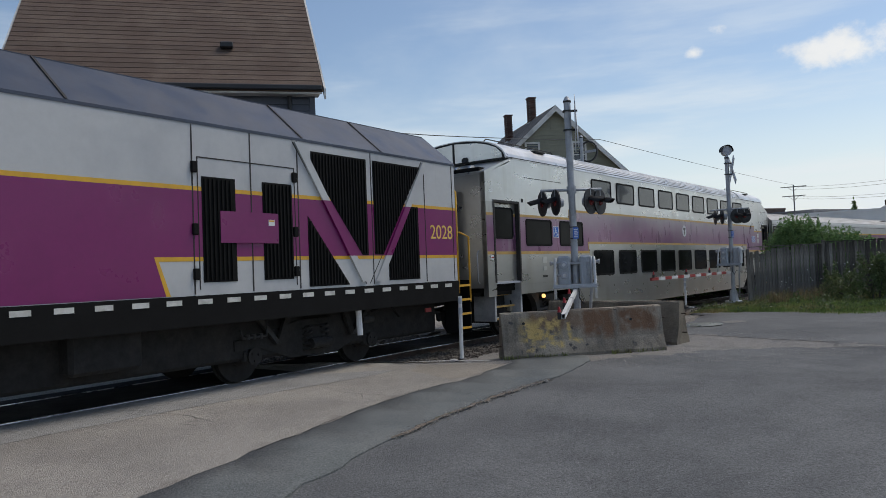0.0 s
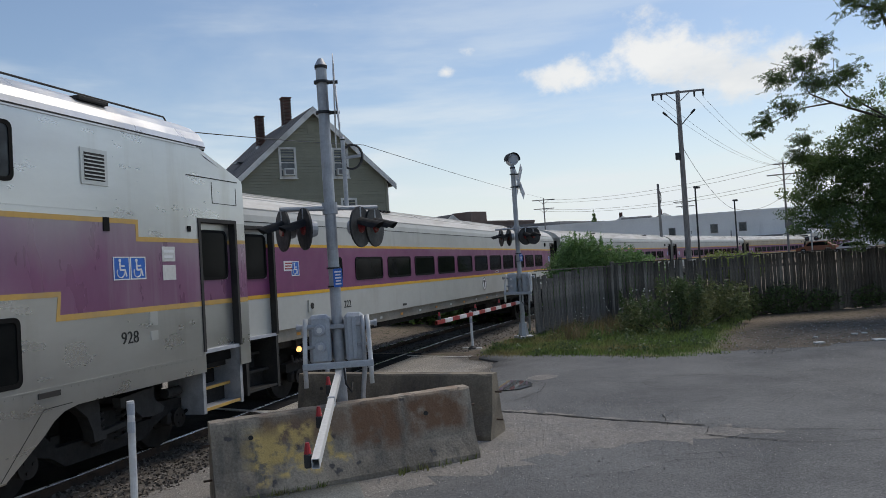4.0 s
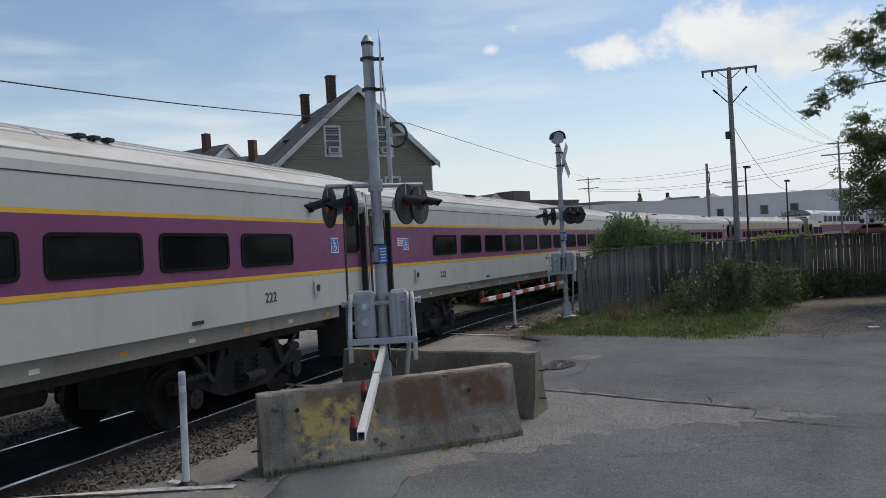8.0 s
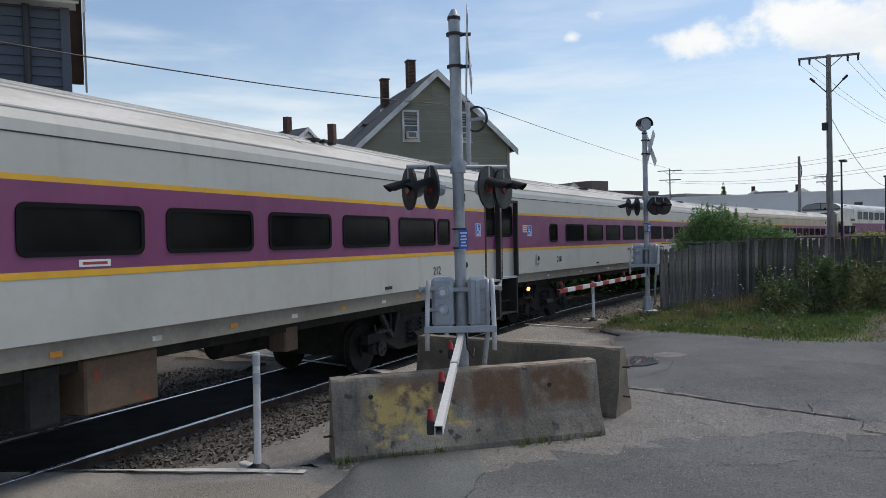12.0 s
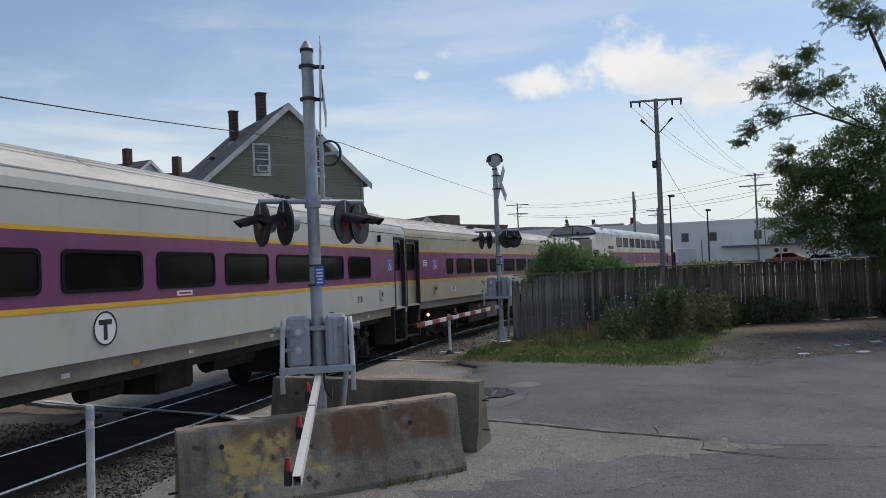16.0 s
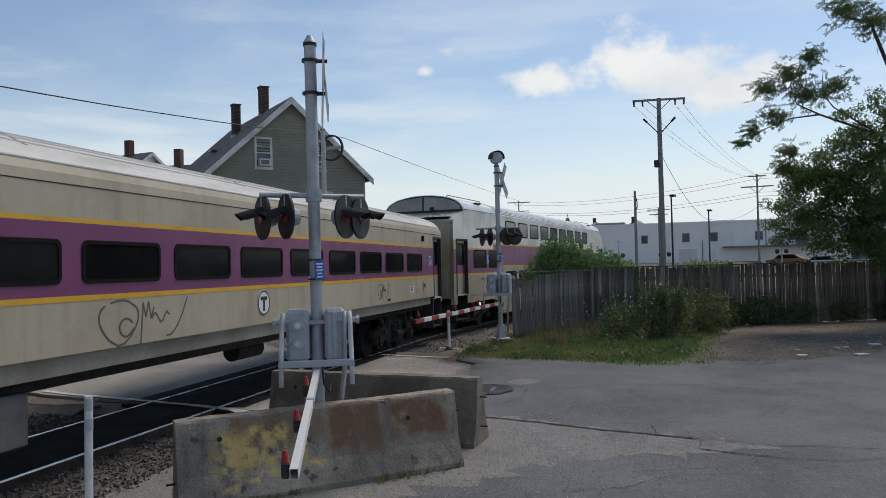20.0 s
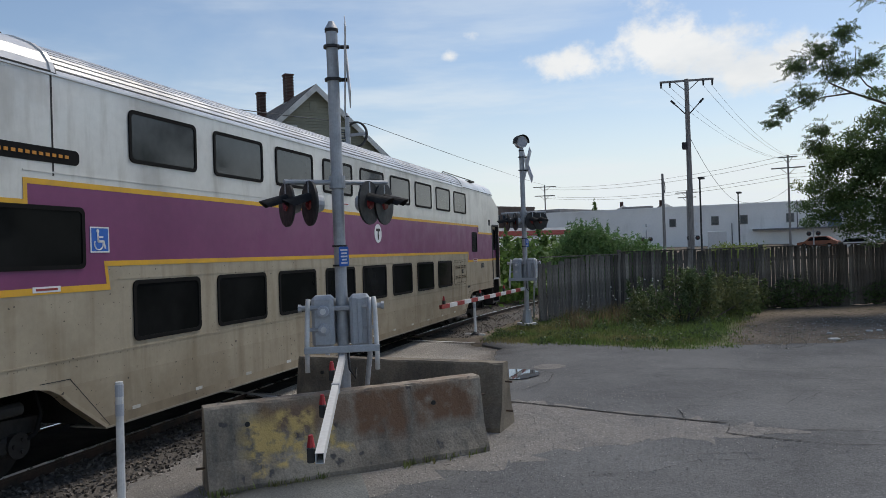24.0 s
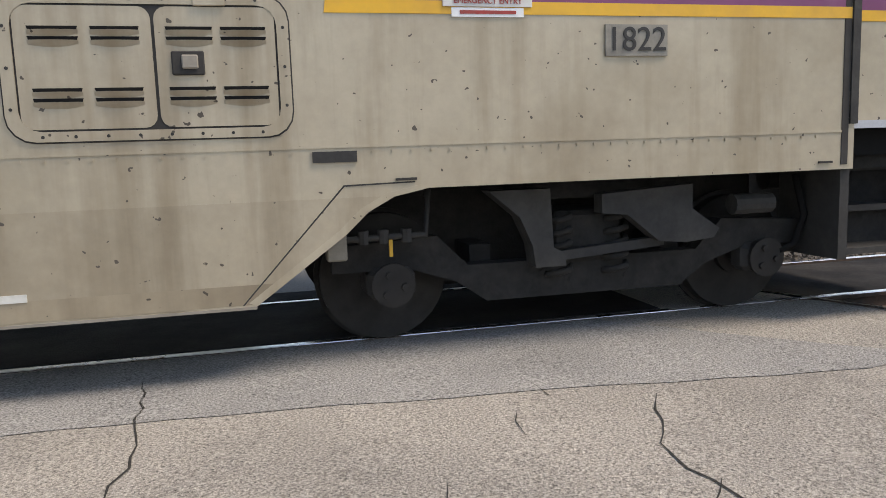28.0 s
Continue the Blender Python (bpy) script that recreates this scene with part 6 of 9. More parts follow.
# ---- houses ----
def window(parent, m, w, h, unit=None, frame_w=0.12):
    """A sash window in the plane x-z, looking to -y, centred on m."""
    f = part("window", ring_bm([(-w / 2 - frame_w, -h / 2 - frame_w), (w / 2 + frame_w, -h / 2 - frame_w), (w / 2 + frame_w, h / 2 + frame_w), (-w / 2 - frame_w, h / 2 + frame_w)], [(-w / 2, -h / 2), (w / 2, -h / 2), (w / 2, h / 2), (-w / 2, h / 2)], -0.06, 0.02), "trim_white", parent, "white framed sash window")
    f.matrix_basis = m
    part("pane", box_bm((0, 0, h / 4), (w, 0.01, h / 2 - 0.03)), "house_glass", f)
    part("pane", box_bm((0, -0.012, -h / 4), (w, 0.01, h / 2 - 0.03)), "house_glass", f)
    part("sash_bar", box_bm((0, -0.02, 0), (w, 0.04, 0.06)), "trim_white", f)
    part("muntin", box_bm((0, -0.015, h / 4), (w, 0.02, 0.03)), "trim_white", f)
    part("muntin", box_bm((0, -0.025, -h / 4), (w, 0.02, 0.03)), "trim_white", f)
    part("sill", box_bm((0, -0.07, -h / 2 - frame_w - 0.03), (w + 2 * frame_w + 0.1, 0.14, 0.06), 0, 0.008), "trim_white", f)
    if unit:
        part("air_conditioner", box_bm((0, -0.16, -h / 2 + 0.22), (w * 0.8, 0.3, 0.4), 0, 0.02), "trim_white", f, "white window air conditioner")
        part("air_grille", box_bm((0, -0.315, -h / 2 + 0.22), (w * 0.6, 0.012, 0.26)), "grey_wall", f)


def clapboards(parent, x0, x1, z0, z1, y, course, material, name="siding", top=None, single=True):
    """Boards lapped over one another on a wall that looks to -y. top(z) gives the half width under a gable."""
    n = int((z1 - z0) / course)
    src = None
    for i in range(n):
        za, zb = z0 + i * course, z0 + (i + 1) * course
        a, b = x0, x1
        if top:
            h = top(zb)
            if h <= 0.1:
                break
            a, b = max(x0, -h), min(x1, h)
        prof = [(y, za), (y - 0.045, za), (y - 0.01, zb), (y, zb)]
        if single:
            if src is None:
                src = part("clapboard", prism_bm(prof, a, b, "yz"), material, parent)
                zs = za
            else:
                again("clapboard", src, parent, Matrix.Translation((0, 0, za - zs)))
        else:
            part("clapboard", prism_bm(prof, a, b, "yz"), material, parent)


def chimney(parent, x, y, z0, z1, w, label="red brick chimney"):
    c = part("chimney", box_bm((x, y, (z0 + z1) / 2), (w - 0.02, w - 0.02, z1 - z0)), "mortar", parent, label)
    bm = bmesh.new()
    n = int((z1 - z0) / 0.085)
    for i in range(n):
        z = z0 + (i + 0.5) * (z1 - z0) / n
        for j in range(3):
            for sx, sy, dx in ((0, -1, 1), (0, 1, 1), (-1, 0, 0), (1, 0, 0)):
                o = (j - 1) * w / 3 + (0.05 if i % 2 else -0.05)
                if dx:
                    add_box(bm, (x + o * 0.85, y + sy * w / 2, z), (w / 3 - 0.02, 0.03, 0.068))
                else:
                    add_box(bm, (x + sx * w / 2, y + o * 0.85, z), (0.03, w / 3 - 0.02, 0.068))
    k = part("brickwork", bm, "brick", c)
    tagged(k, kind="stuff")
    part("chimney_cap", box_bm((x, y, z1 + 0.04), (w + 0.1, w + 0.1, 0.09), 0, 0.01), "brick", c)
    part("flashing", box_bm((x, y, z0 + 0.12), (w + 0.07, w + 0.07, 0.16)), "galvanised", c)


def shingle_roof(parent, half, eave_z, ridge_z, x0, x1, over, material, label, sides=(1, -1), courses=0.22):
    """Two slopes about a ridge along y (here: along local x), each in lapped courses."""
    for sgn in sides:
        L = math.hypot(half + over, ridge_z - eave_z)
        n = int(L / courses)
        slope = (ridge_z - eave_z) / half
        deck = part("roof_slope", prism_bm([(sgn * (half + over), ridge_z - slope * (half + over)), (0, ridge_z - 0.005), (0, ridge_z - 0.12), (sgn * (half + over), ridge_z - slope * (half + over) - 0.12)], x0 + 0.01, x1 - 0.01, "yz"), material, parent, label)
        for i in range(n):
            f0, f1 = i / n, (i + 1) / n
            ya, yb = (half + over) * (1 - f0), (half + over) * (1 - f1)
            za, zb = ridge_z - slope * ya, ridge_z - slope * yb
            part("shingle_course", prism_bm([(sgn * ya, za + 0.035), (sgn * yb, zb + 0.012), (sgn * yb, zb - 0.01), (sgn * ya, za - 0.01)], x0, x1, "yz"), material, deck)


def green_house():
    ob = empty("house", pose(43.45, -8.6, 0.3, 0, 0, 8.6))
    W, E, R, D = 4.55, 7.25, 11.35, 12.0       # half width, eave, ridge, depth
    walls = part("wall", prism_bm([(-W, 0), (W, 0), (W, E), (0, R - 0.12), (-W, E)], 0, D, "yz"), "green_siding", ob)
    part("foundation", box_bm((D / 2, 0, 0.2), (D + 0.12, 2 * W + 0.12, 1.1)), "concrete", ob, "grey concrete foundation")
    # boards on the gable (looks to -x) and on the flank that looks to +y
    g = part("siding", bmesh.new(), "green_siding", walls)
    rotg = Matrix.Rotation(radians(-90), 4, "Z")
    g.matrix_basis = rotg
    clapboards(g, -W, W, 0.75, R - 0.3, -0.002, 0.17, "green_siding", "gable_boards", lambda z: W if z < E else W * (R - z) / (R - E) - 0.05, False)
    fl = part("siding", bmesh.new(), "green_siding", walls)
    fl.matrix_basis = Matrix.Translation((0, W, 0)) @ Matrix.Rotation(radians(180), 4, "Z")
    clapboards(fl, -D, 0, 0.75, E, -0.002, 0.17, "green_siding", "flank_boards", None, False)
    shingle_roof(ob, W, E, R, -0.35, D + 0.3, 0.45, "grey_shingle", "dark grey shingled roof slope", courses=0.3)
    for sgn in (1, -1):
        bm = bmesh.new()
        sl = (R - E) / W
        add_prism(bm, [(0, R + 0.0), (sgn * (W + 0.5), R - sl * (W + 0.5)), (sgn * (W + 0.5), R - sl * (W + 0.5) - 0.36), (0, R - 0.4)], -0.4, -0.33, "yz")
        part("rake_board", bm, "trim_white", ob, "off-white rake board")
        part("gutter", box_bm((D / 2, sgn * (W + 0.52), E - 0.5 * sl - 0.05), (D + 0.5, 0.13, 0.13), 0, 0.02), "trim_white", ob)
        part("downspout", cyl_bm((0.1, sgn * (W + 0.1), 0.3), (0.1, sgn * (W + 0.1), E - 0.4), 0.05, seg=8), "trim_white", ob)
        part("corner_board", box_bm((-0.035, sgn * (W - 0.05), (E + 0.7) / 2), (0.07, 0.14, E - 0.7)), "green_siding", ob)
    for y, z, u in ((1.62, 8.1, True), (-1.62, 8.1, True), (2.0, 5.1, False), (-2.0, 5.1, False), (2.2, 2.1, False), (-2.2, 2.1, False)):
        window(ob, Matrix.Translation((-0.03, y, z)) @ rotg, 0.78, 1.55, u)
    for x, z in ((2.2, 2.2), (4.6, 2.2), (2.2, 5.1), (4.6, 5.1), (8.2, 2.2), (8.2, 5.1)):
        window(ob, Matrix.Translation((x, W + 0.03, z)) @ Matrix.Rotation(radians(180), 4, "Z"), 0.75, 1.5)
    part("gable_vent", box_bm((-0.03, 0.1, R - 1.25), (0.05, 0.42, 0.55)), "green_siding", ob)
    chimney(ob, 4.2, 0.15, R - 0.5, R + 1.4, 0.52, "tall dark red brick chimney")
    chimney(ob, 5.6, 1.5, R - 1.6, R + 0.45, 0.47, "red brick chimney with a flue cap")
    part("skylight", box_bm((5.6, W * 0.62, R - (R - E) * 0.62 + 0.06), (0.9, 0.75, 0.06)), "house_glass", ob)
    return tagged(ob, "olive green clapboard house with steep grey roof and chimneys", "house")


green_house()


def brown_house():
    # local x runs along the front wall, which looks to -y; local y into the house
    ob = empty("house", pose(14.16, 3.68, 0.0, 0, 0, 103.6 - 180))
    L, E, R, D = 7.0, 6.9, 10.15, 3.35
    walls = part("wall", box_bm((-L / 2, D, E / 2), (L - 0.06, 2 * D - 0.06, E)), "slate_siding", ob)
    clapboards(walls, -L, 0, 0.35, E - 0.1, 0.0, 0.16, "slate_siding")
    part("gable_wall", prism_bm([(0.02, 0.3), (2 * D - 0.02, 0.3), (2 * D - 0.02, E), (D, R - 0.2), (0.02, E)], -0.16, -0.005, "yz"), "slate_siding", ob)
    part("gable_wall", prism_bm([(0.02, 0.3), (2 * D - 0.02, 0.3), (2 * D - 0.02, E), (D, R - 0.2), (0.02, E)], -L + 0.005, -L + 0.16, "yz"), "slate_siding", ob)
    for sgn in (1, -1):
        sl = (R - E) / D
        ye = D - sgn * (D + 0.42)
        deck = part("roof_slope", prism_bm([(ye, R - sl * (D + 0.42)), (D, R - 0.005), (D, R - 0.14), (ye, R - sl * (D + 0.42) - 0.14)], -L - 0.27, 0.27, "yz"), "brown_shingle", ob, "brown asphalt-shingled roof slope")
        n = 22
        for i in range(n):
            f0, f1 = i / n, (i + 1) / n
            y0 = D - sgn * (D + 0.42) * (1 - f0)
            y1 = D - sgn * (D + 0.42) * (1 - f1)
            sl = (R - E) / D
            z0, z1 = R - sl * (D + 0.42) * (1 - f0), R - sl * (D + 0.42) * (1 - f1)
            part("shingle_course", prism_bm([(y0, z0 + 0.03), (y1, z1 + 0.012), (y1, z1 - 0.01), (y0, z0 - 0.01)], -L - 0.28, 0.28, "yz"), "brown_shingle", deck)
    sl = (R - E) / D
    for x in (0.3, -L - 0.34):
        for sgn in (1, -1):
            bm = prism_bm([(D, R - 0.02), (D - sgn * (D + 0.45), R - sl * (D + 0.45) - 0.02), (D - sgn * (D + 0.45), R - sl * (D + 0.45) - 0.3), (D, R - 0.3)], x, x + 0.05, "yz")
            part("rake_board", bm, "trim_white", ob, "pale grey rake board")
    part("gutter", box_bm((-L / 2, -0.47, E - 0.42 * sl - 0.04), (L + 0.5, 0.12, 0.13), 0, 0.02), "dark_trim", ob, "dark metal gutter")
    part("fascia", box_bm((-L / 2, -0.38, E - 0.42 * sl - 0.1), (L + 0.5, 0.03, 0.16)), "trim_white", ob)
    part("soffit", box_bm((-L / 2, -0.17, E - 0.42 * sl - 0.17), (L + 0.4, 0.42, 0.03)), "trim_white", ob)
    part("downspout", cyl_bm((-0.55, -0.1, 0.3), (-0.55, -0.1, E - 0.5), 0.055, seg=8), "dark_trim", ob, "dark downspout")
    part("corner_board", box_bm((0.03, -0.04, E / 2), (0.14, 0.08, E - 0.6)), "slate_siding", ob)
    chimney(ob, -1.6, D, R - 0.25, R + 0.62, 0.42)
    chimney(ob, -5.15, D, R - 0.25, R + 0.68, 0.45)
    part("roof_vent", box_bm((-2.05, 0.85, E + 0.95), (0.34, 0.3, 0.16), 0, 0.03), "dark_trim", ob)
    for x in (-1.8, -4.0, -5.9):
        for z in (1.5, 3.2):
            window(ob, Matrix.Translation((x, -0.04, z)), 0.8, 1.35, z == 3.2 and x == -4.0)
    return tagged(ob, "blue-grey clapboard house with a brown shingle roof beside the track", "house")


brown_house()


def plain_house(name, m, W, E, R, D, wall, roof, label, chimneys=(), win=()):
    ob = empty(name, m)
    part("wall", prism_bm([(-W, 0), (W, 0), (W, E), (0, R - 0.1), (-W, E)], 0, D, "yz"), wall, ob)
    shingle_roof(ob, W, E, R, -0.3, D + 0.3, 0.35, roof, "shingled roof slope", courses=1.2)
    sl = (R - E) / W
    for sgn in (1, -1):
        part("rake_board", prism_bm([(0, R), (sgn * (W + 0.4), R - sl * (W + 0.4)), (sgn * (W + 0.4), R - sl * (W + 0.4) - 0.3), (0, R - 0.33)], -0.36, -0.29, "yz"), "trim_white", ob)
    for x, y, z in chimneys:
        part("chimney", box_bm((x, y, z), (0.6, 0.6, 2.0)), "brick", ob, "small brick chimney")
    for y, z in win:
        window(ob, Matrix.Translation((-0.03, y, z)) @ Matrix.Rotation(radians(-90), 4, "Z"), 0.9, 1.4)
    return tagged(ob, label, "house", "distant houses")


plain_house("house", pose(57.3, -22.3, -0.8, 0, 0, 14), 4.6, 3.2, 6.6, 9, "tan_siding", "grey_shingle", "tan gabled house behind the vine hedge", win=((-0.3, 4.3), (2.6, 2.0)))
plain_house("house", pose(72.5, -1.8, 0.9, 0, 0, 40), 4.2, 8.2, 11.4, 9, "white_wall", "grey_shingle", "distant pale house with a chimney", ((2.2, 0.4, 11.6),))
plain_house("house", pose(67, -6.8, 0.7, 0, 0, 60), 3.6, 7.5, 10.0, 9, "grey_wall", "grey_shingle", "distant grey house seen over the train", ((3.0, 0.5, 10.3),))
plain_house("house", pose(75, -20.5, -1, 0, 0, 20), 3.5, 4.6, 7.4, 8, "white_wall", "grey_shingle", "distant low house behind the track")


# ---- town behind the fence ----
def flat_building(name, m, sx, sy, h, wall, label, windows=(), parapet=0.35, extras=()):
    """A long low building; its front looks to -y of m."""
    ob = empty(name, m)
    part("wall", box_bm((0, sy / 2, h / 2), (sx, sy, h)), wall, ob)
    part("parapet", ring_bm([(-sx / 2 - 0.1, -0.1), (sx / 2 + 0.1, -0.1), (sx / 2 + 0.1, sy + 0.1), (-sx / 2 - 0.1, sy + 0.1)], [(-sx / 2 + 0.2, 0.2), (sx / 2 - 0.2, 0.2), (sx / 2 - 0.2, sy - 0.2), (-sx / 2 + 0.2, sy - 0.2)], h, h + parapet, "xy"), wall, ob)
    for x, z, w, hh, kind in windows:
        f = part("window" if kind == "w" else "door", box_bm((x, -0.03, z), (w + 0.25, 0.1, hh + 0.25)), "grey_wall", ob)
        part("pane" if kind == "w" else "panel", box_bm((x, -0.1, z), (w, 0.05, hh)), "house_glass" if kind == "w" else "blue_door", f)
    for x, y, z, a, b, c, mt, nm in extras:
        part(nm, box_bm((x, y, z), (a, b, c), 0, 0.05), mt, ob)
    return tagged(ob, label, "building", "town buildings")


yaw_b = math.degrees(math.atan2(-100.4 + 65.3, 83.1 - 112.9))
flat_building("warehouse", pose(96.5, -84.5, -1.6, 0, 0, yaw_b + 180 + 180), 62, 26, 7.8, "white_wall", "long low white warehouse with small dark windows",
              ((-1.5, 5.6, 0.9, 1.2, "w"), (2.8, 5.6, 0.9, 1.2, "w"), (9.5, 5.6, 0.9, 1.2, "w"), (15.0, 5.6, 0.9, 1.2, "w"), (24.0, 2.2, 2.6, 3.4, "d"), (-8, 5.5, 0.8, 1.1, "w"), (28, 5.5, 0.9, 1.2, "w")),
              extras=((12.0, -0.9, 3.9, 16.0, 1.6, 0.25, "grey_wall", "canopy"), (15.5, -1.2, 4.8, 1.7, 1.2, 1.6, "blue_door", "air_handler"), (16.0, 6.0, 8.4, 3.6, 2.0, 1.2, "grey_wall", "roof_unit"), (-14, 6, 8.2, 5, 3, 0.9, "grey_wall", "roof_unit"), (1.0, -0.12, 2.6, 0.15, 0.12, 5.0, "grey_wall", "downpipe"), (10.5, -0.12, 6.0, 0.15, 0.12, 4.6, "grey_wall", "vent_stack")))
flat_building("shed", pose(76, -38, -1.4, 0, 0, -55), 30, 8, 4.6, "white_wall", "white shed with a red roof stripe", (), 0.3, ((0, -0.06, 4.3, 29.8, 0.1, 0.55, "red_paint", "red_stripe"),))
flat_building("office_block", pose(136, -64, -1, 0, 0, -63 + 0), 22, 14, 9.4, "brick_wall", "distant brown flat-roofed block", tuple((x, 7.4, 1.8, 1.2, "w") for x in (-8, -5, -2, 1, 4, 7)), 0.4, ((-3, 6, 10.6, 5, 5, 2.6, "brick_wall", "penthouse"),))
flat_building("office_block", pose(128, -78, -1, 0, 0, -58), 20, 12, 8.2, "grey_wall", "distant grey flat-roofed block", tuple((x, 6.6, 2.2, 1.0, "w") for x in (-8, -5, -2, 1, 4, 7)), 0.3)
for x, y, yaw in ((112, -76, -35), (108, -82, -30)):
    plain_house("house", pose(x, y, -1.0, 0, 0, yaw), 3.4, 6.3, 8.4, 8, "white_wall", "grey_shingle", "distant house roof above the warehouse", ((4.0, 0.3, 8.2),))


def spruce(x, y, h, label):
    ob = empty("conifer", pose(x, y, -0.5))
    part("trunk", cyl_bm((0, 0, 0), (0, 0, h * 0.9), 0.2, 0.04, 8), "bark", ob)
    leaf_cloud("crown", [(0, 0, h * f, 1.7 * (1.05 - f), 1.7 * (1.05 - f), h * 0.07) for f in np.linspace(0.25, 0.98, 9)], 1600, 0.35, "leaf_tree", "", "", 3, ob)
    return tagged(ob, label, "tree", "trees")


spruce(118, -74, 9.4, "small dark spruce on the skyline")


def parked_car(m, paint, label):
    ob = empty("parked_car", m)
    side = [(-2.1, 0.3), (2.1, 0.3), (2.15, 0.7), (1.3, 0.85), (0.7, 1.38), (-1.0, 1.42), (-1.8, 0.92), (-2.15, 0.85)]
    bm = prism_bm(side, -0.85, 0.85)
    bmesh.ops.bevel(bm, geom=bm.edges[:], offset=0.05, segments=2, affect="EDGES")
    part("body", bm, paint, ob)
    for sgn in (1, -1):
        part("side_window", prism_bm([(-1.5, 0.95), (1.0, 0.92), (0.62, 1.3), (-0.95, 1.34)], sgn * 0.855, sgn * 0.845), "train_glass", ob)
    for x in (-1.3, 1.3):
        for sgn in (1, -1):
            w = part("wheel", cyl_bm((x, sgn * 0.7, 0.32), (x, sgn * 0.88, 0.32), 0.32, seg=16), "gasket", ob)
            part("rim", cyl_bm((x, sgn * 0.87, 0.32), (x, sgn * 0.89, 0.32), 0.19, seg=12), "galvanised", w)
    return tagged(ob, label, "car", "parked cars")


parked_car(pose(63, -73, -0.35, 0, 0, 30), "car_paint_white", "white car parked before the warehouse")
parked_car(pose(66, -71, -0.1, 0, 0, 30), "truck_orange", "rust-orange vehicle parked before the warehouse")
parked_car(pose(58, -77, -0.2, 0, 0, 30), "car_paint_white", "white car parked under the tree")


def box_truck(m, cab, label):
    ob = empty("box_truck", m)
    part("cargo_box", box_bm((0, 0, 2.3), (6.5, 2.4, 2.6), 0, 0.04), "car_paint_white", ob, "white cargo box")
    part("cab", prism_bm([(3.3, 0.7), (5.4, 0.7), (5.4, 1.6), (4.9, 2.6), (3.3, 2.7)], -1.1, 1.1), cab, ob, "rust-coloured cab")
    part("windscreen", prism_bm([(5.43, 1.65), (5.45, 1.65), (4.97, 2.5), (4.95, 2.5)], -0.95, 0.95), "train_glass", ob)
    for x in (-2.0, 4.3):
        for sgn in (1, -1):
            part("wheel", cyl_bm((x, sgn * 0.85, 0.5), (x, sgn * 1.15, 0.5), 0.5, seg=16), "gasket", ob)
    return tagged(ob, label, "truck", "parked cars")


box_truck(pose(84, -72, -1.3, 0, 0, -40), "truck_orange", "white box truck with a rust-coloured cab")
far_sig = signal("crossing_signal", pose(62, -66, -1.2), 4.6, 40, ((0.45, 0, 150, False), (-0.45, 0, 150, False)), 160, "distant crossing signal before the warehouse", sign_yaw=None)
copy_thing(far_sig, pose(68, -55, -1.2))
copy_thing(far_sig, pose(71, -51, -1.2))

# litter by the fence
for x, y, s_ in ((12.41, -13.26, 0.22), (12.89, -14.86, 0.14), (11.87, -14.38, 0.26), (12.82, -16.03, 0.24), (12.84, -15.11, 0.12), (12.5, -17.2, 0.18), (13.1, -13.9, 0.09)):
    bm = box_bm((0, 0, 0.02), (s_, s_ * 0.6, 0.035), 30 * s_ * 10, 0.01)
    o = part("litter", bm, "litter", None)
    o.matrix_basis = pose(x, y, gz(x, y) + 0.012)
    tagged(o, "scrap of white litter on the dirt", "litter", "litter")


# ---- the train: lengths run in each car's own slot of 25.9 m, heights from the rail tops ----
MID, SIDE, SLOT = 12.95, 1.53, 25.9
FAR = Matrix.Rotation(math.pi, 4, "Z")
WHEELSETS = []


def flat(name, pts, y0, y1, material, parent, label=""):
    return part(name, prism_bm([(u - MID, z) for u, z in pts], -y0, -y1), material, parent, label)


def rect(u0, z0, u1, z1):
    return [(u0, z0), (u1, z0), (u1, z1), (u0, z1)]


def on_far_side(obs):
    """The same parts again on the car's other side."""
    made = {}
    for ob in obs:
        inner = ob.parent in made
        made[ob] = again(ob.name.split(".")[0], ob, made[ob.parent] if inner else ob.parent, ob.matrix_basis.copy() if inner else FAR @ ob.matrix_basis)


def train_window(car, u0, z0, u1, z1, out, r=0.09, gasket=0.045, name="window", rail=True, glass="train_glass"):
    o, i = rounded(u0 - MID, z0, u1 - MID, z1, r, 4), rounded(u0 - MID + gasket, z0 + gasket, u1 - MID - gasket, z1 - gasket, r * 0.7, 4)
    f = part(name, ring_bm(o, i, -SIDE + 0.004, -SIDE - 0.016), "gasket", car)
    p = part("pane", prism_bm(rounded(u0 - MID + gasket * 0.8, z0 + gasket * 0.8, u1 - MID - gasket * 0.8, z1 - gasket * 0.8, r * 0.7, 4), -SIDE + 0.004, -SIDE - 0.005), glass, f)
    out += [f, p]
    if rail:
        out.append(part("trim_strip", ring_bm(rounded(u0 - MID - 0.018, z0 - 0.018, u1 - MID + 0.018, z1 + 0.018, r + 0.018, 4), o, -SIDE + 0.002, -SIDE - 0.008), "car_grey", f))
    return f


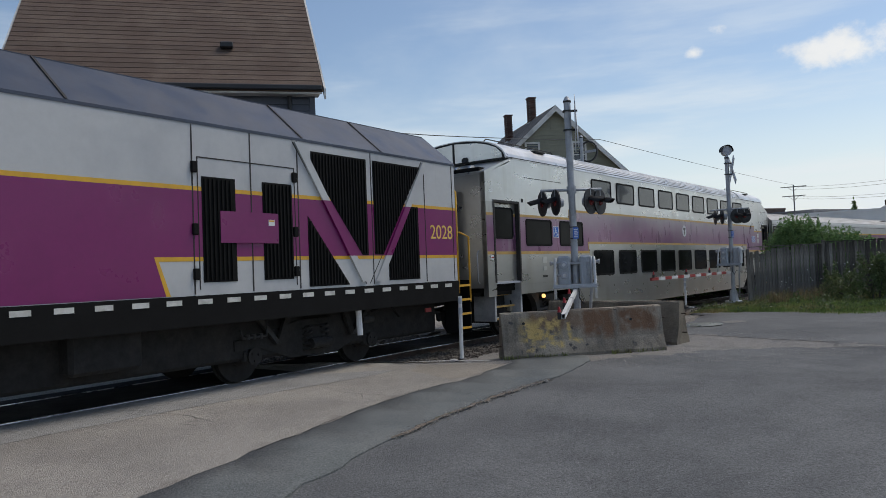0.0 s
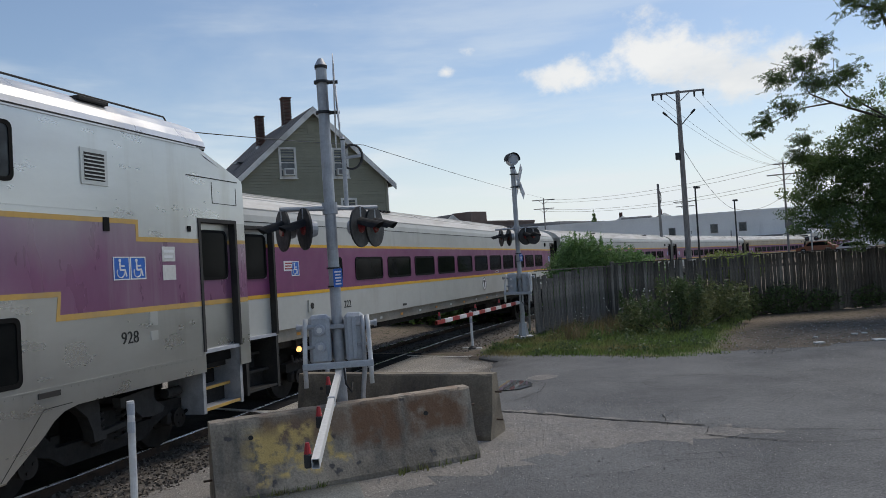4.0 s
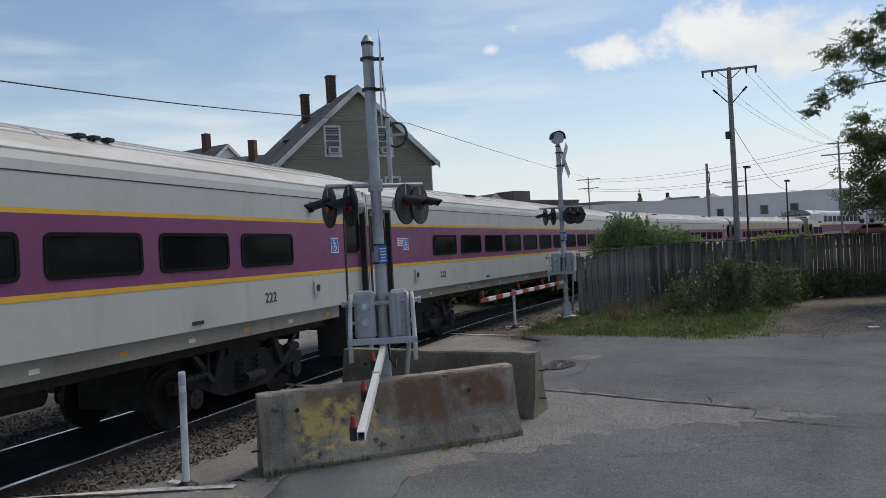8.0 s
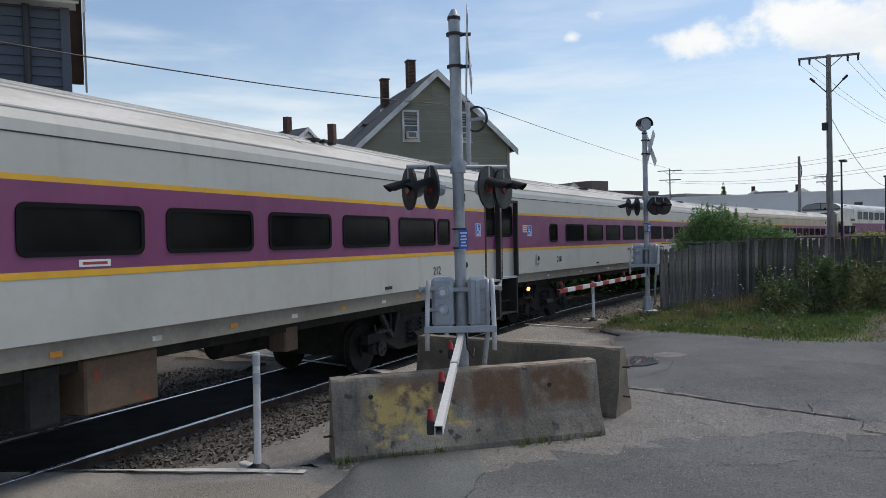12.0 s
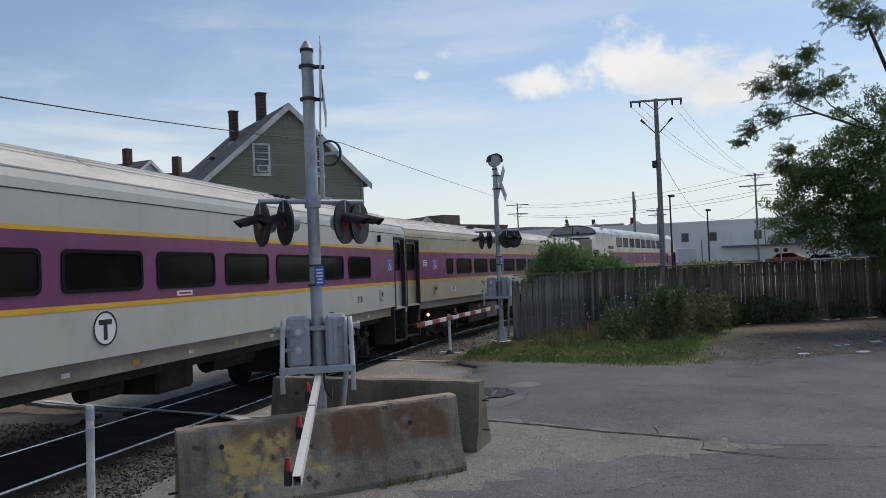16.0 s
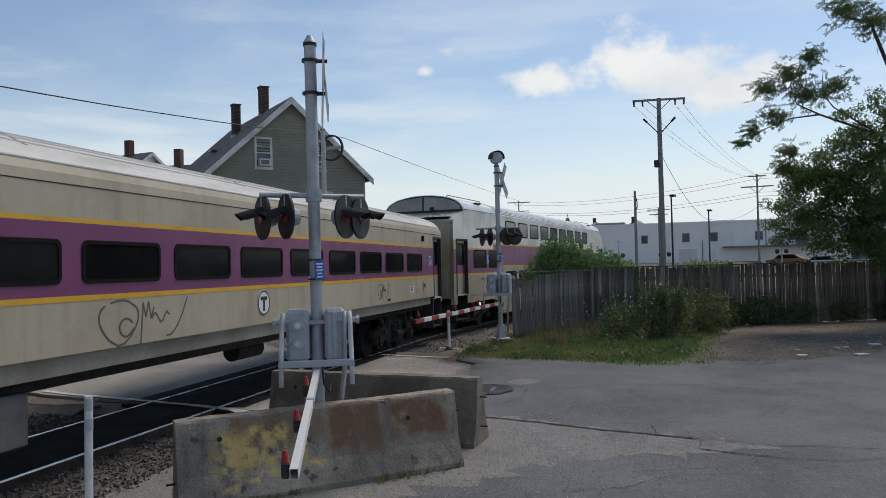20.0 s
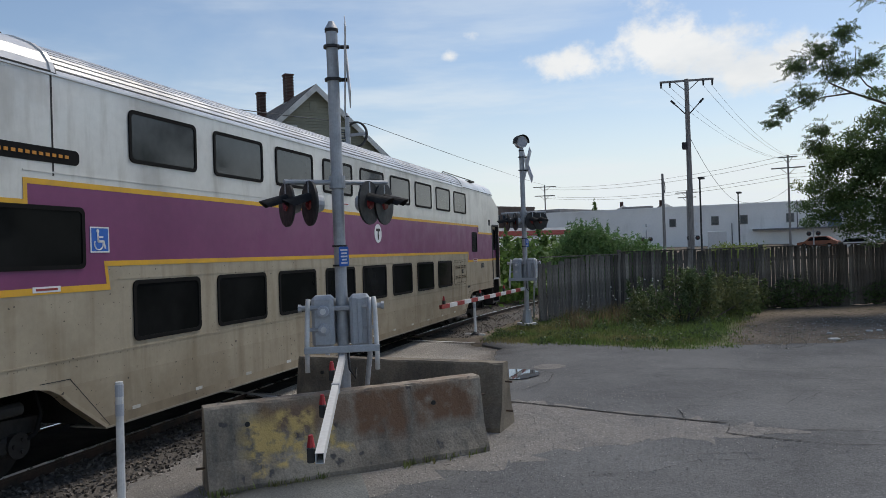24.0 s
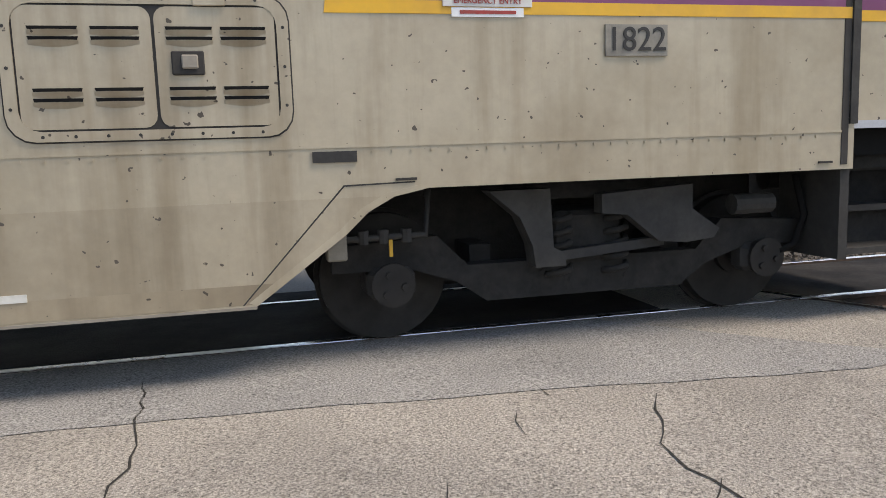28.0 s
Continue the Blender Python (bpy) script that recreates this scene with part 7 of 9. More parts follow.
def train_door(car, u0, u1, z0, z1, wz0, wz1, colours, bands, out, ajar=False):
    """A recessed sliding door with dark jambs, a window, and the car's stripes across it."""
    y = SIDE - 0.10
    d = flat("door", rect(u0, z0, u1, z1), y - 0.035, y, colours["door"], car)
    w = 0.15 * (u1 - u0)
    out.append(d)
    out.append(part("door_window", prism_bm(rounded(u0 + w - MID, wz0, u1 - w - MID, wz1, 0.08), -y, -y - 0.012), "train_glass", d))
    out.append(part("window_gasket", ring_bm(rounded(u0 + w - 0.04 - MID, wz0 - 0.04, u1 - w + 0.04 - MID, wz1 + 0.04, 0.11), rounded(u0 + w - MID, wz0, u1 - w - MID, wz1, 0.08), -y, -y - 0.02), "gasket", d))
    for i, (za, zb, m) in enumerate(bands):
        if i == 0:      # the broad band is cut round the window
            out.append(flat("stripe", [(u0, za), (u1, za), (u1, zb), (u1 - w + 0.04, zb), (u1 - w + 0.04, wz0 - 0.04), (u0 + w - 0.04, wz0 - 0.04), (u0 + w - 0.04, zb), (u0, zb)], y - 0.001, y + 0.004, m, d))
        else:
            for a, b in ((u0, u0 + w - 0.045), (u1 - w + 0.045, u1)) if wz0 < zb < wz1 else ((u0, u1),):
                out.append(flat("stripe", rect(a, za, b, zb), y - 0.001, y + 0.005, m, d))
    j = flat("door_frame", [(u0 - 0.045, z0 - 0.02), (u0 + 0.012, z0 - 0.02), (u0 + 0.012, z1 - 0.012), (u1 - 0.012, z1 - 0.012), (u1 - 0.012, z0 - 0.02), (u1 + 0.045, z0 - 0.02), (u1 + 0.045, z1 + 0.045), (u0 - 0.045, z1 + 0.045)], SIDE - 0.15, SIDE + 0.014, colours["jamb"], car, "dark metal door frame")
    out.append(j)
    out.append(flat("threshold", rect(u0, z0 - 0.05, u1, z0), SIDE - 0.16, SIDE - 0.01, "silver_band", car))
    return d


def step_well(car, u0, u1, z0, z1, out, metal="truck_grey", treads=3):
    """Open steps under a door: two cheek plates, treads and a dark back."""
    for a, b in ((u0 - 0.07, u0), (u1, u1 + 0.07)):
        out.append(flat("step_cheek", [(a, z0), (b, z0), (b, z1), (a, z1)], SIDE - 0.62, SIDE - 0.03, metal, car))
    out.append(flat("step_back", rect(u0, z0 + 0.1, u1, z1), SIDE - 0.68, SIDE - 0.62, "underframe", car))
    for i in range(treads):
        z = z0 + 0.06 + i * (z1 - z0 - 0.05) / treads
        d = 0.17 * i
        out.append(flat("step_tread", rect(u0, z - 0.035, u1, z), SIDE - 0.33 - d, SIDE - 0.06 - d, metal, car))
        out.append(flat("step_edge", rect(u0, z - 0.035, u1, z + 0.008), SIDE - 0.06 - d, SIDE - 0.045 - d, "yellow_worn" if metal == "galvanised" else "truck_grey", car))
        out.append(flat("step_riser", rect(u0, z, u1, min(z + 0.26, z1)), SIDE - 0.345 - d, SIDE - 0.33 - d, "underframe", car))


def logo(car, u, z, out, proud=0.008, ring=True):
    """A plain white disc with a dark ring and two dark bars."""
    X = u - MID
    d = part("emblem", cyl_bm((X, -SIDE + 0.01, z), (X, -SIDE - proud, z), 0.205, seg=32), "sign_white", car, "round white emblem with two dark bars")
    c = [(X + 0.205 * math.cos(a), z + 0.205 * math.sin(a)) for a in np.linspace(0, 2 * math.pi, 32, endpoint=False)]
    e = [(X + 0.183 * math.cos(a), z + 0.183 * math.sin(a)) for a in np.linspace(0, 2 * math.pi, 32, endpoint=False)]
    out.append(d)
    if ring:
        out.append(part("emblem_ring", ring_bm(c, e, -SIDE - proud + 0.002, -SIDE - proud - 0.003), "number_dark", d))
    out.append(part("emblem_bar", box_bm((X, -SIDE - proud - 0.001, z + 0.075), (0.22, 0.006, 0.06)), "number_dark", d))
    out.append(part("emblem_bar", box_bm((X, -SIDE - proud - 0.001, z - 0.045), (0.062, 0.006, 0.18)), "number_dark", d))


def access_sign(car, u, z, s, out):
    """A blue square with a white wheelchair figure drawn in bars."""
    X, y = u - MID, -SIDE - 0.006
    d = part("access_sign", box_bm((X, y + 0.004, z), (s, 0.012, s)), "blue_sign", car, "blue square sign with a white wheelchair mark")
    k = s / 0.3
    bm = bmesh.new()
    add_cyl(bm, (X - 0.03 * k, y - 0.001, z + 0.1 * k), (X - 0.03 * k, y - 0.005, z + 0.1 * k), 0.023 * k, seg=10)
    for a, b, c_, e, w in ((-0.03, 0.07, -0.025, -0.02, 0.026), (-0.03, 0.03, 0.05, 0.03, 0.02), (-0.025, -0.02, 0.06, -0.02, 0.026), (0.06, -0.02, 0.085, -0.1, 0.022)):
        dx, dz = (c_ - a) * k, (e - b) * k
        ln = math.hypot(dx, dz)
        m = Matrix.Translation((X + (a + c_) / 2 * k, y - 0.003, z + (b + e) / 2 * k)) @ Matrix.Rotation(-math.atan2(dz, dx), 4, "Y") @ Matrix.Diagonal((ln + w * k * 0.5, 0.004, w * k, 1))
        bmesh.ops.create_cube(bm, size=1.0, matrix=m)
    for i in range(9):
        a0, a1 = radians(150 + i * 24), radians(150 + (i + 1) * 24)
        p, q = ((X - 0.02 * k + 0.068 * k * math.cos(a), y - 0.003, z - 0.05 * k + 0.068 * k * math.sin(a)) for a in (a0, a1))
        add_cyl(bm, p, q, 0.009 * k, seg=5)
    f = part("wheelchair_mark", bm, "sign_white", d)
    out += [d, f, part("sign_border", ring_bm(rect(X - s / 2, z - s / 2, X + s / 2, z + s / 2), rect(X - s / 2 + 0.016, z - s / 2 + 0.016, X + s / 2 - 0.016, z + s / 2 - 0.016), y - 0.001, y - 0.004), "sign_white", d)]


def notice(car, u, z, w, h, out, material="sign_white", rows=3, ink="number_dark", name="notice_plate"):
    """A small plate with rows of writing too small to read."""
    X, y = u - MID, -SIDE - 0.006
    d = part(name, box_bm((X, y + 0.004, z), (w, 0.012, h)), material, car)
    out.append(d)
    for i in range(rows):
        out.append(part("text_bar", box_bm((X - 0.04 * w * (i % 2), y - 0.003, z + h * (0.5 - (i + 0.8) / (rows + 0.6))), (w * (0.78 - 0.12 * (i % 2)), 0.004, h * 0.38 / rows)), ink, d))


def number(car, words, u, z, h, out, material="number_dark", y=SIDE + 0.004):
    out.append(text_mesh("number", words, h / 0.7, pose(u - MID, -y, z, 90, 0, 0), material, car))


def reflectors(car, spots, z, y, out, w=0.13, h=0.055):
    for i, u in enumerate(spots):
        out.append(flat("reflector", rect(u - w / 2, z - h / 2, u + w / 2, z + h / 2), y - 0.004, y + 0.006, "reflector_white" if i % 2 else "reflector_amber", car))


WHEEL_R = 0.42


def wheelset_mesh(r):
    bm = bmesh.new()
    add_cyl(bm, (0, -1.02, 0), (0, 1.02, 0), 0.085, seg=12)
    for s in (-1, 1):
        add_cyl(bm, (0, s * 0.69, 0), (0, s * 0.725, 0), r + 0.026, seg=32)
        add_cyl(bm, (0, s * 0.725, 0), (0, s * 0.815, 0), r, r - 0.004, seg=32) if s > 0 else add_cyl(bm, (0, s * 0.725, 0), (0, s * 0.815, 0), r, r - 0.004, seg=32)
        add_cyl(bm, (0, s * 0.81, 0), (0, s * 0.86, 0), 0.16, seg=20)
        add_cyl(bm, (0, s * 1.02, 0), (0, s * 1.2, 0), 0.115, seg=16)
        add_cyl(bm, (0, s * 1.2, 0), (0, s * 1.215, 0), 0.135, seg=20)
        for k in range(3):
            a = radians(120 * k + 20)
            add_cyl(bm, (0.07 * math.cos(a), s * 1.21, 0.07 * math.sin(a)), (0.07 * math.cos(a), s * 1.235, 0.07 * math.sin(a)), 0.024, seg=6)
    return bm


def truck(car, uc, base, kind):
    """A two-axle truck: frame, bolster, equaliser plates, springs, brake gear, and two wheelsets that turn."""
    X, r = uc - MID, WHEEL_R
    h = base / 2
    t = part("truck", box_bm((X, 0, 0.64), (0.5, 2.3, 0.34), bevel=0.03), "underframe", car, "dark cast-steel truck")
    for s in (-1, 1):
        if kind == "drop":      # a frame that hangs low between the wheels
            o = [(X - h - 0.36, 0.5), (X - h + 0.12, 0.5), (X - h + 0.42, 0.4), (X - h + 0.62, 0.26), (X + h - 0.62, 0.26), (X + h - 0.42, 0.4), (X + h - 0.12, 0.5), (X + h + 0.36, 0.5), (X + h + 0.36, 0.66), (X + h - 0.3, 0.7), (X + h - 0.5, 0.5), (X - h + 0.5, 0.5), (X - h + 0.3, 0.7), (X - h - 0.36, 0.66)]
        else:
            o = [(X - h - 0.32, 0.52), (X - h + 0.2, 0.52), (X - 0.55, 0.3), (X + 0.55, 0.3), (X + h - 0.2, 0.52), (X + h + 0.32, 0.52), (X + h + 0.32, 0.68), (X + h - 0.2, 0.74), (X + 0.4, 0.9), (X - 0.4, 0.9), (X - h + 0.2, 0.74), (X - h - 0.32, 0.68)]
        part("side_frame", prism_bm(o, s * 0.98, s * 1.12), "underframe", t)
    for a in (X - h + 0.62, X + h - 0.62):
        part("transom", box_bm((a, 0, 0.55), (0.14, 1.96, 0.12)), "underframe", t)
    # dark block added between the wheels to stop daylight showing through
    part("cross_frame", box_bm((X, 0, 0.66), (base + 0.6, 1.24, 0.74), bevel=0.03), "underframe", t)
    part("bolster_plate", box_bm((X, 0, 0.95), (0.8, 2.2, 0.12)), "underframe", t)
    for s in (-1, 1):
        for a in (X - h, X + h):
            part("axle_box", box_bm((a, s * 1.07, r), (0.3, 0.18, 0.2), bevel=0.04), "truck_grey", t)
        for a in (X - 0.2, X + 0.2):
            turns = [(a + 0.085 * math.cos(k * 0.9), s * 1.12 + 0.085 * math.sin(k * 0.9), 0.36 + 0.44 * k / 36) for k in range(37)]
            part("spring", add_tube(bmesh.new(), turns, 0.022), "underframe", t)
        if kind == "drop":
            part("gusset_plate", prism_bm([(X - 0.72, 0.97), (X - 0.32, 0.97), (X - 0.3, 0.6), (X - 0.22, 0.56), (X - 0.22, 0.48), (X - 0.42, 0.48), (X - 0.44, 0.62), (X - 0.52, 0.8)], s * 1.14, s * 1.3), "truck_grey", t, "grey angled steel plate")
            part("bracket_plate", prism_bm([(X + 0.02, 0.92), (X + 0.66, 0.96), (X + 0.66, 0.8), (X + 0.86, 0.66), (X + 0.82, 0.6), (X + 0.62, 0.58), (X + 0.42, 0.6), (X + 0.2, 0.78), (X + 0.02, 0.8)], s * 1.2, s * 1.32), "truck_grey", t, "grey steel bracket plate")
            part("tie_bar", prism_bm([(X - 0.3, 0.5), (X + 0.5, 0.56), (X + 0.5, 0.62), (X - 0.3, 0.56)], s * 1.16, s * 1.24), "truck_grey", t)
        else:
            for q, sg in ((X - 0.62, -1), (X + 0.62, 1)):
                part("brace", prism_bm([(q, 1.0), (q + sg * 0.12, 1.0), (q + sg * 0.32, 0.56), (q + sg * 0.2, 0.56)], s * 1.15, s * 1.22), "underframe", t)
                part("brace", prism_bm([(q + sg * 0.62, 1.0), (q + sg * 0.72, 1.0), (q + sg * 0.32, 0.56), (q + sg * 0.22, 0.56)], s * 1.15, s * 1.22), "truck_grey", t)
            part("brake_cylinder", cyl_bm((X - 0.2, s * 1.22, 0.5), (X + 0.25, s * 1.22, 0.5), 0.09, seg=12), "underframe", t)
        pb = bmesh.new()
        add_tube(pb, [(X - h - 0.32, s * 1.26, 0.86), (X - h - 0.28, s * 1.26, 0.72), (X - h + 0.2, s * 1.26, 0.73), (X - h + 0.22, s * 1.26, 1.0)], 0.022)
        for k in (-0.18, -0.06, 0.08):
            add_cyl(pb, (X - h + k, s * 1.26, 0.69), (X - h + k, s * 1.26, 0.77), 0.035, seg=8)
        part("brake_pipe", pb, "truck_grey", t)
        part("air_reservoir", cyl_bm((X + h - 0.28, s * 1.2, 0.8), (X + h + 0.02, s * 1.2, 0.8), 0.07, seg=12), "truck_grey", t)
        if kind == "drop":
            part("valve_handle", box_bm((X - h - 0.02, s * 1.28, 0.66), (0.02, 0.02, 0.1)), "yellow", t, "small yellow valve handle")
            part("junction_box", box_bm((X - h - 0.34, s * 1.24, 0.68), (0.12, 0.1, 0.16), bevel=0.01), "sill_grey", t)
            hose = bmesh.new()
            add_tube(hose, [(X + h + 0.22, s * 1.2, 0.98), (X + h + 0.3, s * 1.2, 0.7), (X + h + 0.22, s * 1.2, 0.5), (X + h + 0.1, s * 1.2, 0.46)], 0.025)
            part("hose", hose, "gasket", t)
    for a in (X - h, X + h):
        if not WHEELSETS:
            w = part("wheelset", wheelset_mesh(r), "wheel_steel", t, "steel wheels on one axle")
        else:
            w = again("wheelset", WHEELSETS[0][0], t, Matrix())
        w.location = (a, 0, r)
        WHEELSETS.append((w, a))
    return t


def car_end(car, x, s, zt, colour, gap):
    """The end wall with its black corridor hood, buffer and coupler. s: the way it faces."""
    part("end_wall", box_bm((x - s * 0.04, 0, (1.2 + zt) / 2), (0.08, 2 * SIDE - 0.02, zt - 1.2)), colour, car)
    part("corridor_hood", ring_bm([(-0.66, 1.2), (0.66, 1.2), (0.66, 3.5), (-0.66, 3.5)], [(-0.46, 1.3), (0.46, 1.3), (0.46, 3.35), (-0.46, 3.35)], x, x + s * gap, "yz"), "gasket", car, "black rubber corridor hood")
    part("end_door", box_bm((x + s * 0.02, 0, 2.3), (0.03, 0.9, 2.0)), "seam", car)
    bm = add_cyl(bmesh.new(), (x - s * 0.6, 0, 0.9), (x + s * gap, 0, 0.9), 0.1, seg=10)
    add_box(bm, (x + s * gap, 0, 0.9), (0.16, 0.3, 0.28), bevel=0.03)
    part("coupler", bm, "underframe", car)
    for y in (-0.75, -0.5, 0.6):
        part("jumper_hose", add_tube(bmesh.new(), [(x, y, 1.1), (x + s * gap * 0.6, y, 0.75), (x + s * gap * 0.95, y, 0.7)], 0.03), "gasket", car)


def single_level_car(no, skin, flip, label, marks):
    car = tagged(empty("passenger_car"), label, "train car", group="train cars")
    out = []
    U0, U1 = 0.46, 25.62
    doors = ((0.56, 1.4), (24.68, 25.52))
    pts = [(U0, 1.39)]
    for a, b in doors:
        pts += [(a, 1.39), (a, 3.17), (b, 3.17), (b, 1.39)]
    pts += [(U1, 1.39), (U1, 3.28), (U0, 3.28)]
    out.append(flat("side_wall", pts, SIDE - 0.13, SIDE, skin, car))
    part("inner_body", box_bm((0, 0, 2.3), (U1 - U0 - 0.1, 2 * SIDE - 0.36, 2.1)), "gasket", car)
    # roof: shoulders and a low crown
    half = [(SIDE, 3.28), (SIDE - 0.012, 3.4), (SIDE - 0.06, 3.51), (1.3, 3.68), (1.0, 3.825), (0.6, 3.935), (0.2, 3.985)]
    roof = part("roof", prism_bm(half + [(-y, z) for y, z in half[::-1]], U0 - MID, U1 - MID, "yz"), "roof_pale", car, "pale painted roof with grime streaks")
    for s in (-1, 1):
        part("shoulder_panel", prism_bm([(s * (SIDE + 0.002), 3.285), (s * (SIDE - 0.01), 3.40), (s * (SIDE - 0.058), 3.512), (s * 1.44, 3.5), (s * 1.45, 3.29)], U0 - MID + 0.002, U1 - MID - 0.002, "yz"), skin, roof)
        part("roof_seam", box_bm((0, s * (SIDE + 0.001), 3.283), (U1 - U0, 0.006, 0.014)), "seam", roof)
        part("drip_rail", box_bm((0, s * (SIDE - 0.058), 3.516), (U1 - U0 - 0.02, 0.02, 0.018)), "roof_pale", roof)
        for y, z in ((1.2, 3.728), (1.06, 3.796), (0.9, 3.8525), (0.72, 3.902)):
            part("roof_rib", box_bm((0, s * y, z), (U1 - U0 - 0.3, 0.025, 0.022)), "roof_pale", roof)
        for u in (4.6, 9.2, 13.8, 18.4, 22.6):
            part("roof_joint", prism_bm([(s * y, z + 0.004) for y, z in ((1.3, 3.682), (1.0, 3.827), (0.6, 3.937), (0.2, 3.987), (0.2, 3.98), (1.0, 3.815))], u - MID, u - MID + 0.03, "yz"), "sill_grey", roof)
        for u in (6.9, 19.0):
            for k in range(3):
                part("roof_vent", box_bm((u - MID + 0.22 * k, s * 1.02, 3.818), (0.12, 0.3, 0.05), bevel=0.01), "seam", roof)
    colours = {"door": skin, "jamb": "seam"}
    bands = ((2.04, 2.86, "purple"), (2.86, 2.915, "yellow"), (1.975, 2.04, "yellow"))
    for a, b in doors:
        train_door(car, a, b, 1.36, 3.17, 2.36, 3.04, colours, bands, out)
        step_well(car, a, b, 0.42, 1.31, out)
    spans = ((U0, doors[0][0] - 0.045), (doors[0][1] + 0.045, doors[1][0] - 0.045), (doors[1][1] + 0.045, U1))
    for a, b in spans:
        out.append(flat("purple_band", rect(a, 2.04, b, 2.86), SIDE - 0.003, SIDE + 0.003, "purple", car))
        out.append(flat("yellow_line", rect(a, 2.86, b, 2.915), SIDE - 0.003, SIDE + 0.004, "yellow", car))
        out.append(flat("yellow_line", rect(a, 1.975, b, 2.04), SIDE - 0.003, SIDE + 0.004, "yellow", car))
    win = [(3.54 + 1.725 * k, 3.54 + 1.725 * k + 1.42) for k in range(11)] + [(22.3, 22.84)]
    if flip:
        win = [(3.36 + 1.69 * k, 3.36 + 1.69 * k + 1.4) for k in range(11)] + [(22.26, 22.8)]
    if skin == "car_tan":
        win = [(4.5 + 1.745 * k, 4.5 + 1.745 * k + 1.43) for k in range(11)] + [(3.6, 4.17)]
    for a, b in win:
        if flip and skin != "car_tan":
            a, b = 26.2 - b, 26.2 - a
        train_window(car, a, 2.17, b, 2.67, out, rail=False)
    out.append(flat("side_sill", rect(1.48, 1.17, 24.42, 1.388), SIDE - 0.2, SIDE - 0.06, "sill_grey", car, "tan-grey sill below the side wall"))
    if skin != "car_tan":
        reflectors(car, [2.2 + 1.21 * k for k in range(19)], 1.262, SIDE - 0.06, out)
    for u in (2.6, 23.55):
        b = flat("marker_box", rect(u - 0.11, 1.64, u + 0.11, 1.86), SIDE - 0.002, SIDE + 0.03, skin, car)
        out += [b, part("marker_lens", cyl_bm((u - MID, -SIDE - 0.03, 1.75), (u - MID, -SIDE - 0.04, 1.75), 0.06, seg=14), "seam", b)]
    out.append(part("side_lamp", box_bm((23.45 - MID, -SIDE - 0.03, 3.12), (0.09, 0.07, 0.17), bevel=0.015), "gasket", car))
    for u in (2.1 if skin == "car_grey" else 2.6, 24.25):
        access_sign(car, u, 2.47, 0.27, out)
    notice(car, marks["notice"], 2.1, 0.36, 0.07, out, rows=1, ink="red_paint")
    notice(car, 1.87, 2.52, 0.3, 0.18, out, rows=3, ink="red_paint")
    logo(car, marks["logo"], 1.74, out)
    for u in marks["numbers"]:
        if skin == "car_tan":
            out.append(flat("number_panel", rect(u - 0.19, 1.6, u + 0.19, 1.77), SIDE - 0.002, SIDE + 0.004, "sign_white", car))
        number(car, no, u, 1.685, 0.13 if skin == "car_tan" else 0.15, out, y=SIDE + 0.008 if skin == "car_tan" else SIDE + 0.004)
    out.append(flat("grab_plate", rect(7.0, 1.46, 7.22, 1.51), SIDE - 0.002, SIDE + 0.012, "seam", car))
    out.append(flat("grab_plate", rect(20.3, 1.46, 20.52, 1.51), SIDE - 0.002, SIDE + 0.012, "seam", car))
    on_far_side(out)
    # below the floor
    part("underframe", box_bm((0, 0, 1.12), (22.6, 2.5, 0.2)), "underframe", car)
    part("end_sill", box_bm((U0 - MID + 0.3, 0, 1.2), (0.6, 1.6, 0.3)), "underframe", car)
    part("end_sill", box_bm((U1 - MID - 0.3, 0, 1.2), (0.6, 1.6, 0.3)), "underframe", car)
    if no == "212":
        part("equipment_box", box_bm((15.17 - MID, -1.1, 0.86), (0.93, 0.5, 0.56), bevel=0.02), "box_brown", car, "brown equipment box below the floor")
        part("equipment_box", box_bm((14.3 - MID, -0.85, 0.85), (0.36, 0.9, 0.6), bevel=0.03), "underframe", car)
        part("equipment_box", box_bm((18.15 - MID, -1.1, 0.92), (0.3, 0.3, 0.36), bevel=0.02), "box_brown", car)
    elif skin == "car_tan":
        part("equipment_box", box_bm((6.75 - MID, -1.1, 0.76), (1.8, 0.6, 0.66), bevel=0.03), "underframe", car, "black equipment box below the floor")
        chest = part("equipment_box", box_bm((8.45 - MID, -1.15, 0.77), (1.3, 0.5, 0.56), bevel=0.02), "box_grey", car, "dull grey equipment chest below the floor")
        part("marker", box_bm((8.4 - MID, -1.404, 0.84), (0.2, 0.012, 0.05)), "red_paint", chest)
        part("air_tank", cyl_bm((14.3 - MID, -0.7, 0.86), (15.2 - MID, -0.7, 0.86), 0.16, seg=14), "underframe", car)
    else:
        part("air_tank", cyl_bm((14.1 - MID, -0.8, 0.9), (14.75 - MID, -0.8, 0.9), 0.14, seg=14), "underframe", car)
        part("equipment_box", box_bm((15.7 - MID, -0.7, 0.88), (0.9, 0.8, 0.4), bevel=0.05), "underframe", car)
    part("equipment_box", box_bm((9.2 - MID, 0.75, 0.95), (2.0, 0.9, 0.3), bevel=0.03), "underframe", car)
    part("air_tank", cyl_bm((17.4 - MID, -0.5, 0.86), (18.8 - MID, -0.5, 0.86), 0.17, seg=14), "underframe", car)
    part("running_light", cyl_bm((2.35 - MID, -1.34, 0.96), (2.35 - MID, -1.4, 0.96), 0.05, seg=12), "amber_lit", car, "small lit amber lamp")
    part("lamp_bracket", box_bm((2.35 - MID, -1.28, 1.05), (0.1, 0.14, 0.16)), "underframe", car)
    for uc in (3.89, 22.01):
        truck(car, uc, 2.6, "outside")
    car_end(car, U0 - MID, -1, 3.5, skin, 0.4)
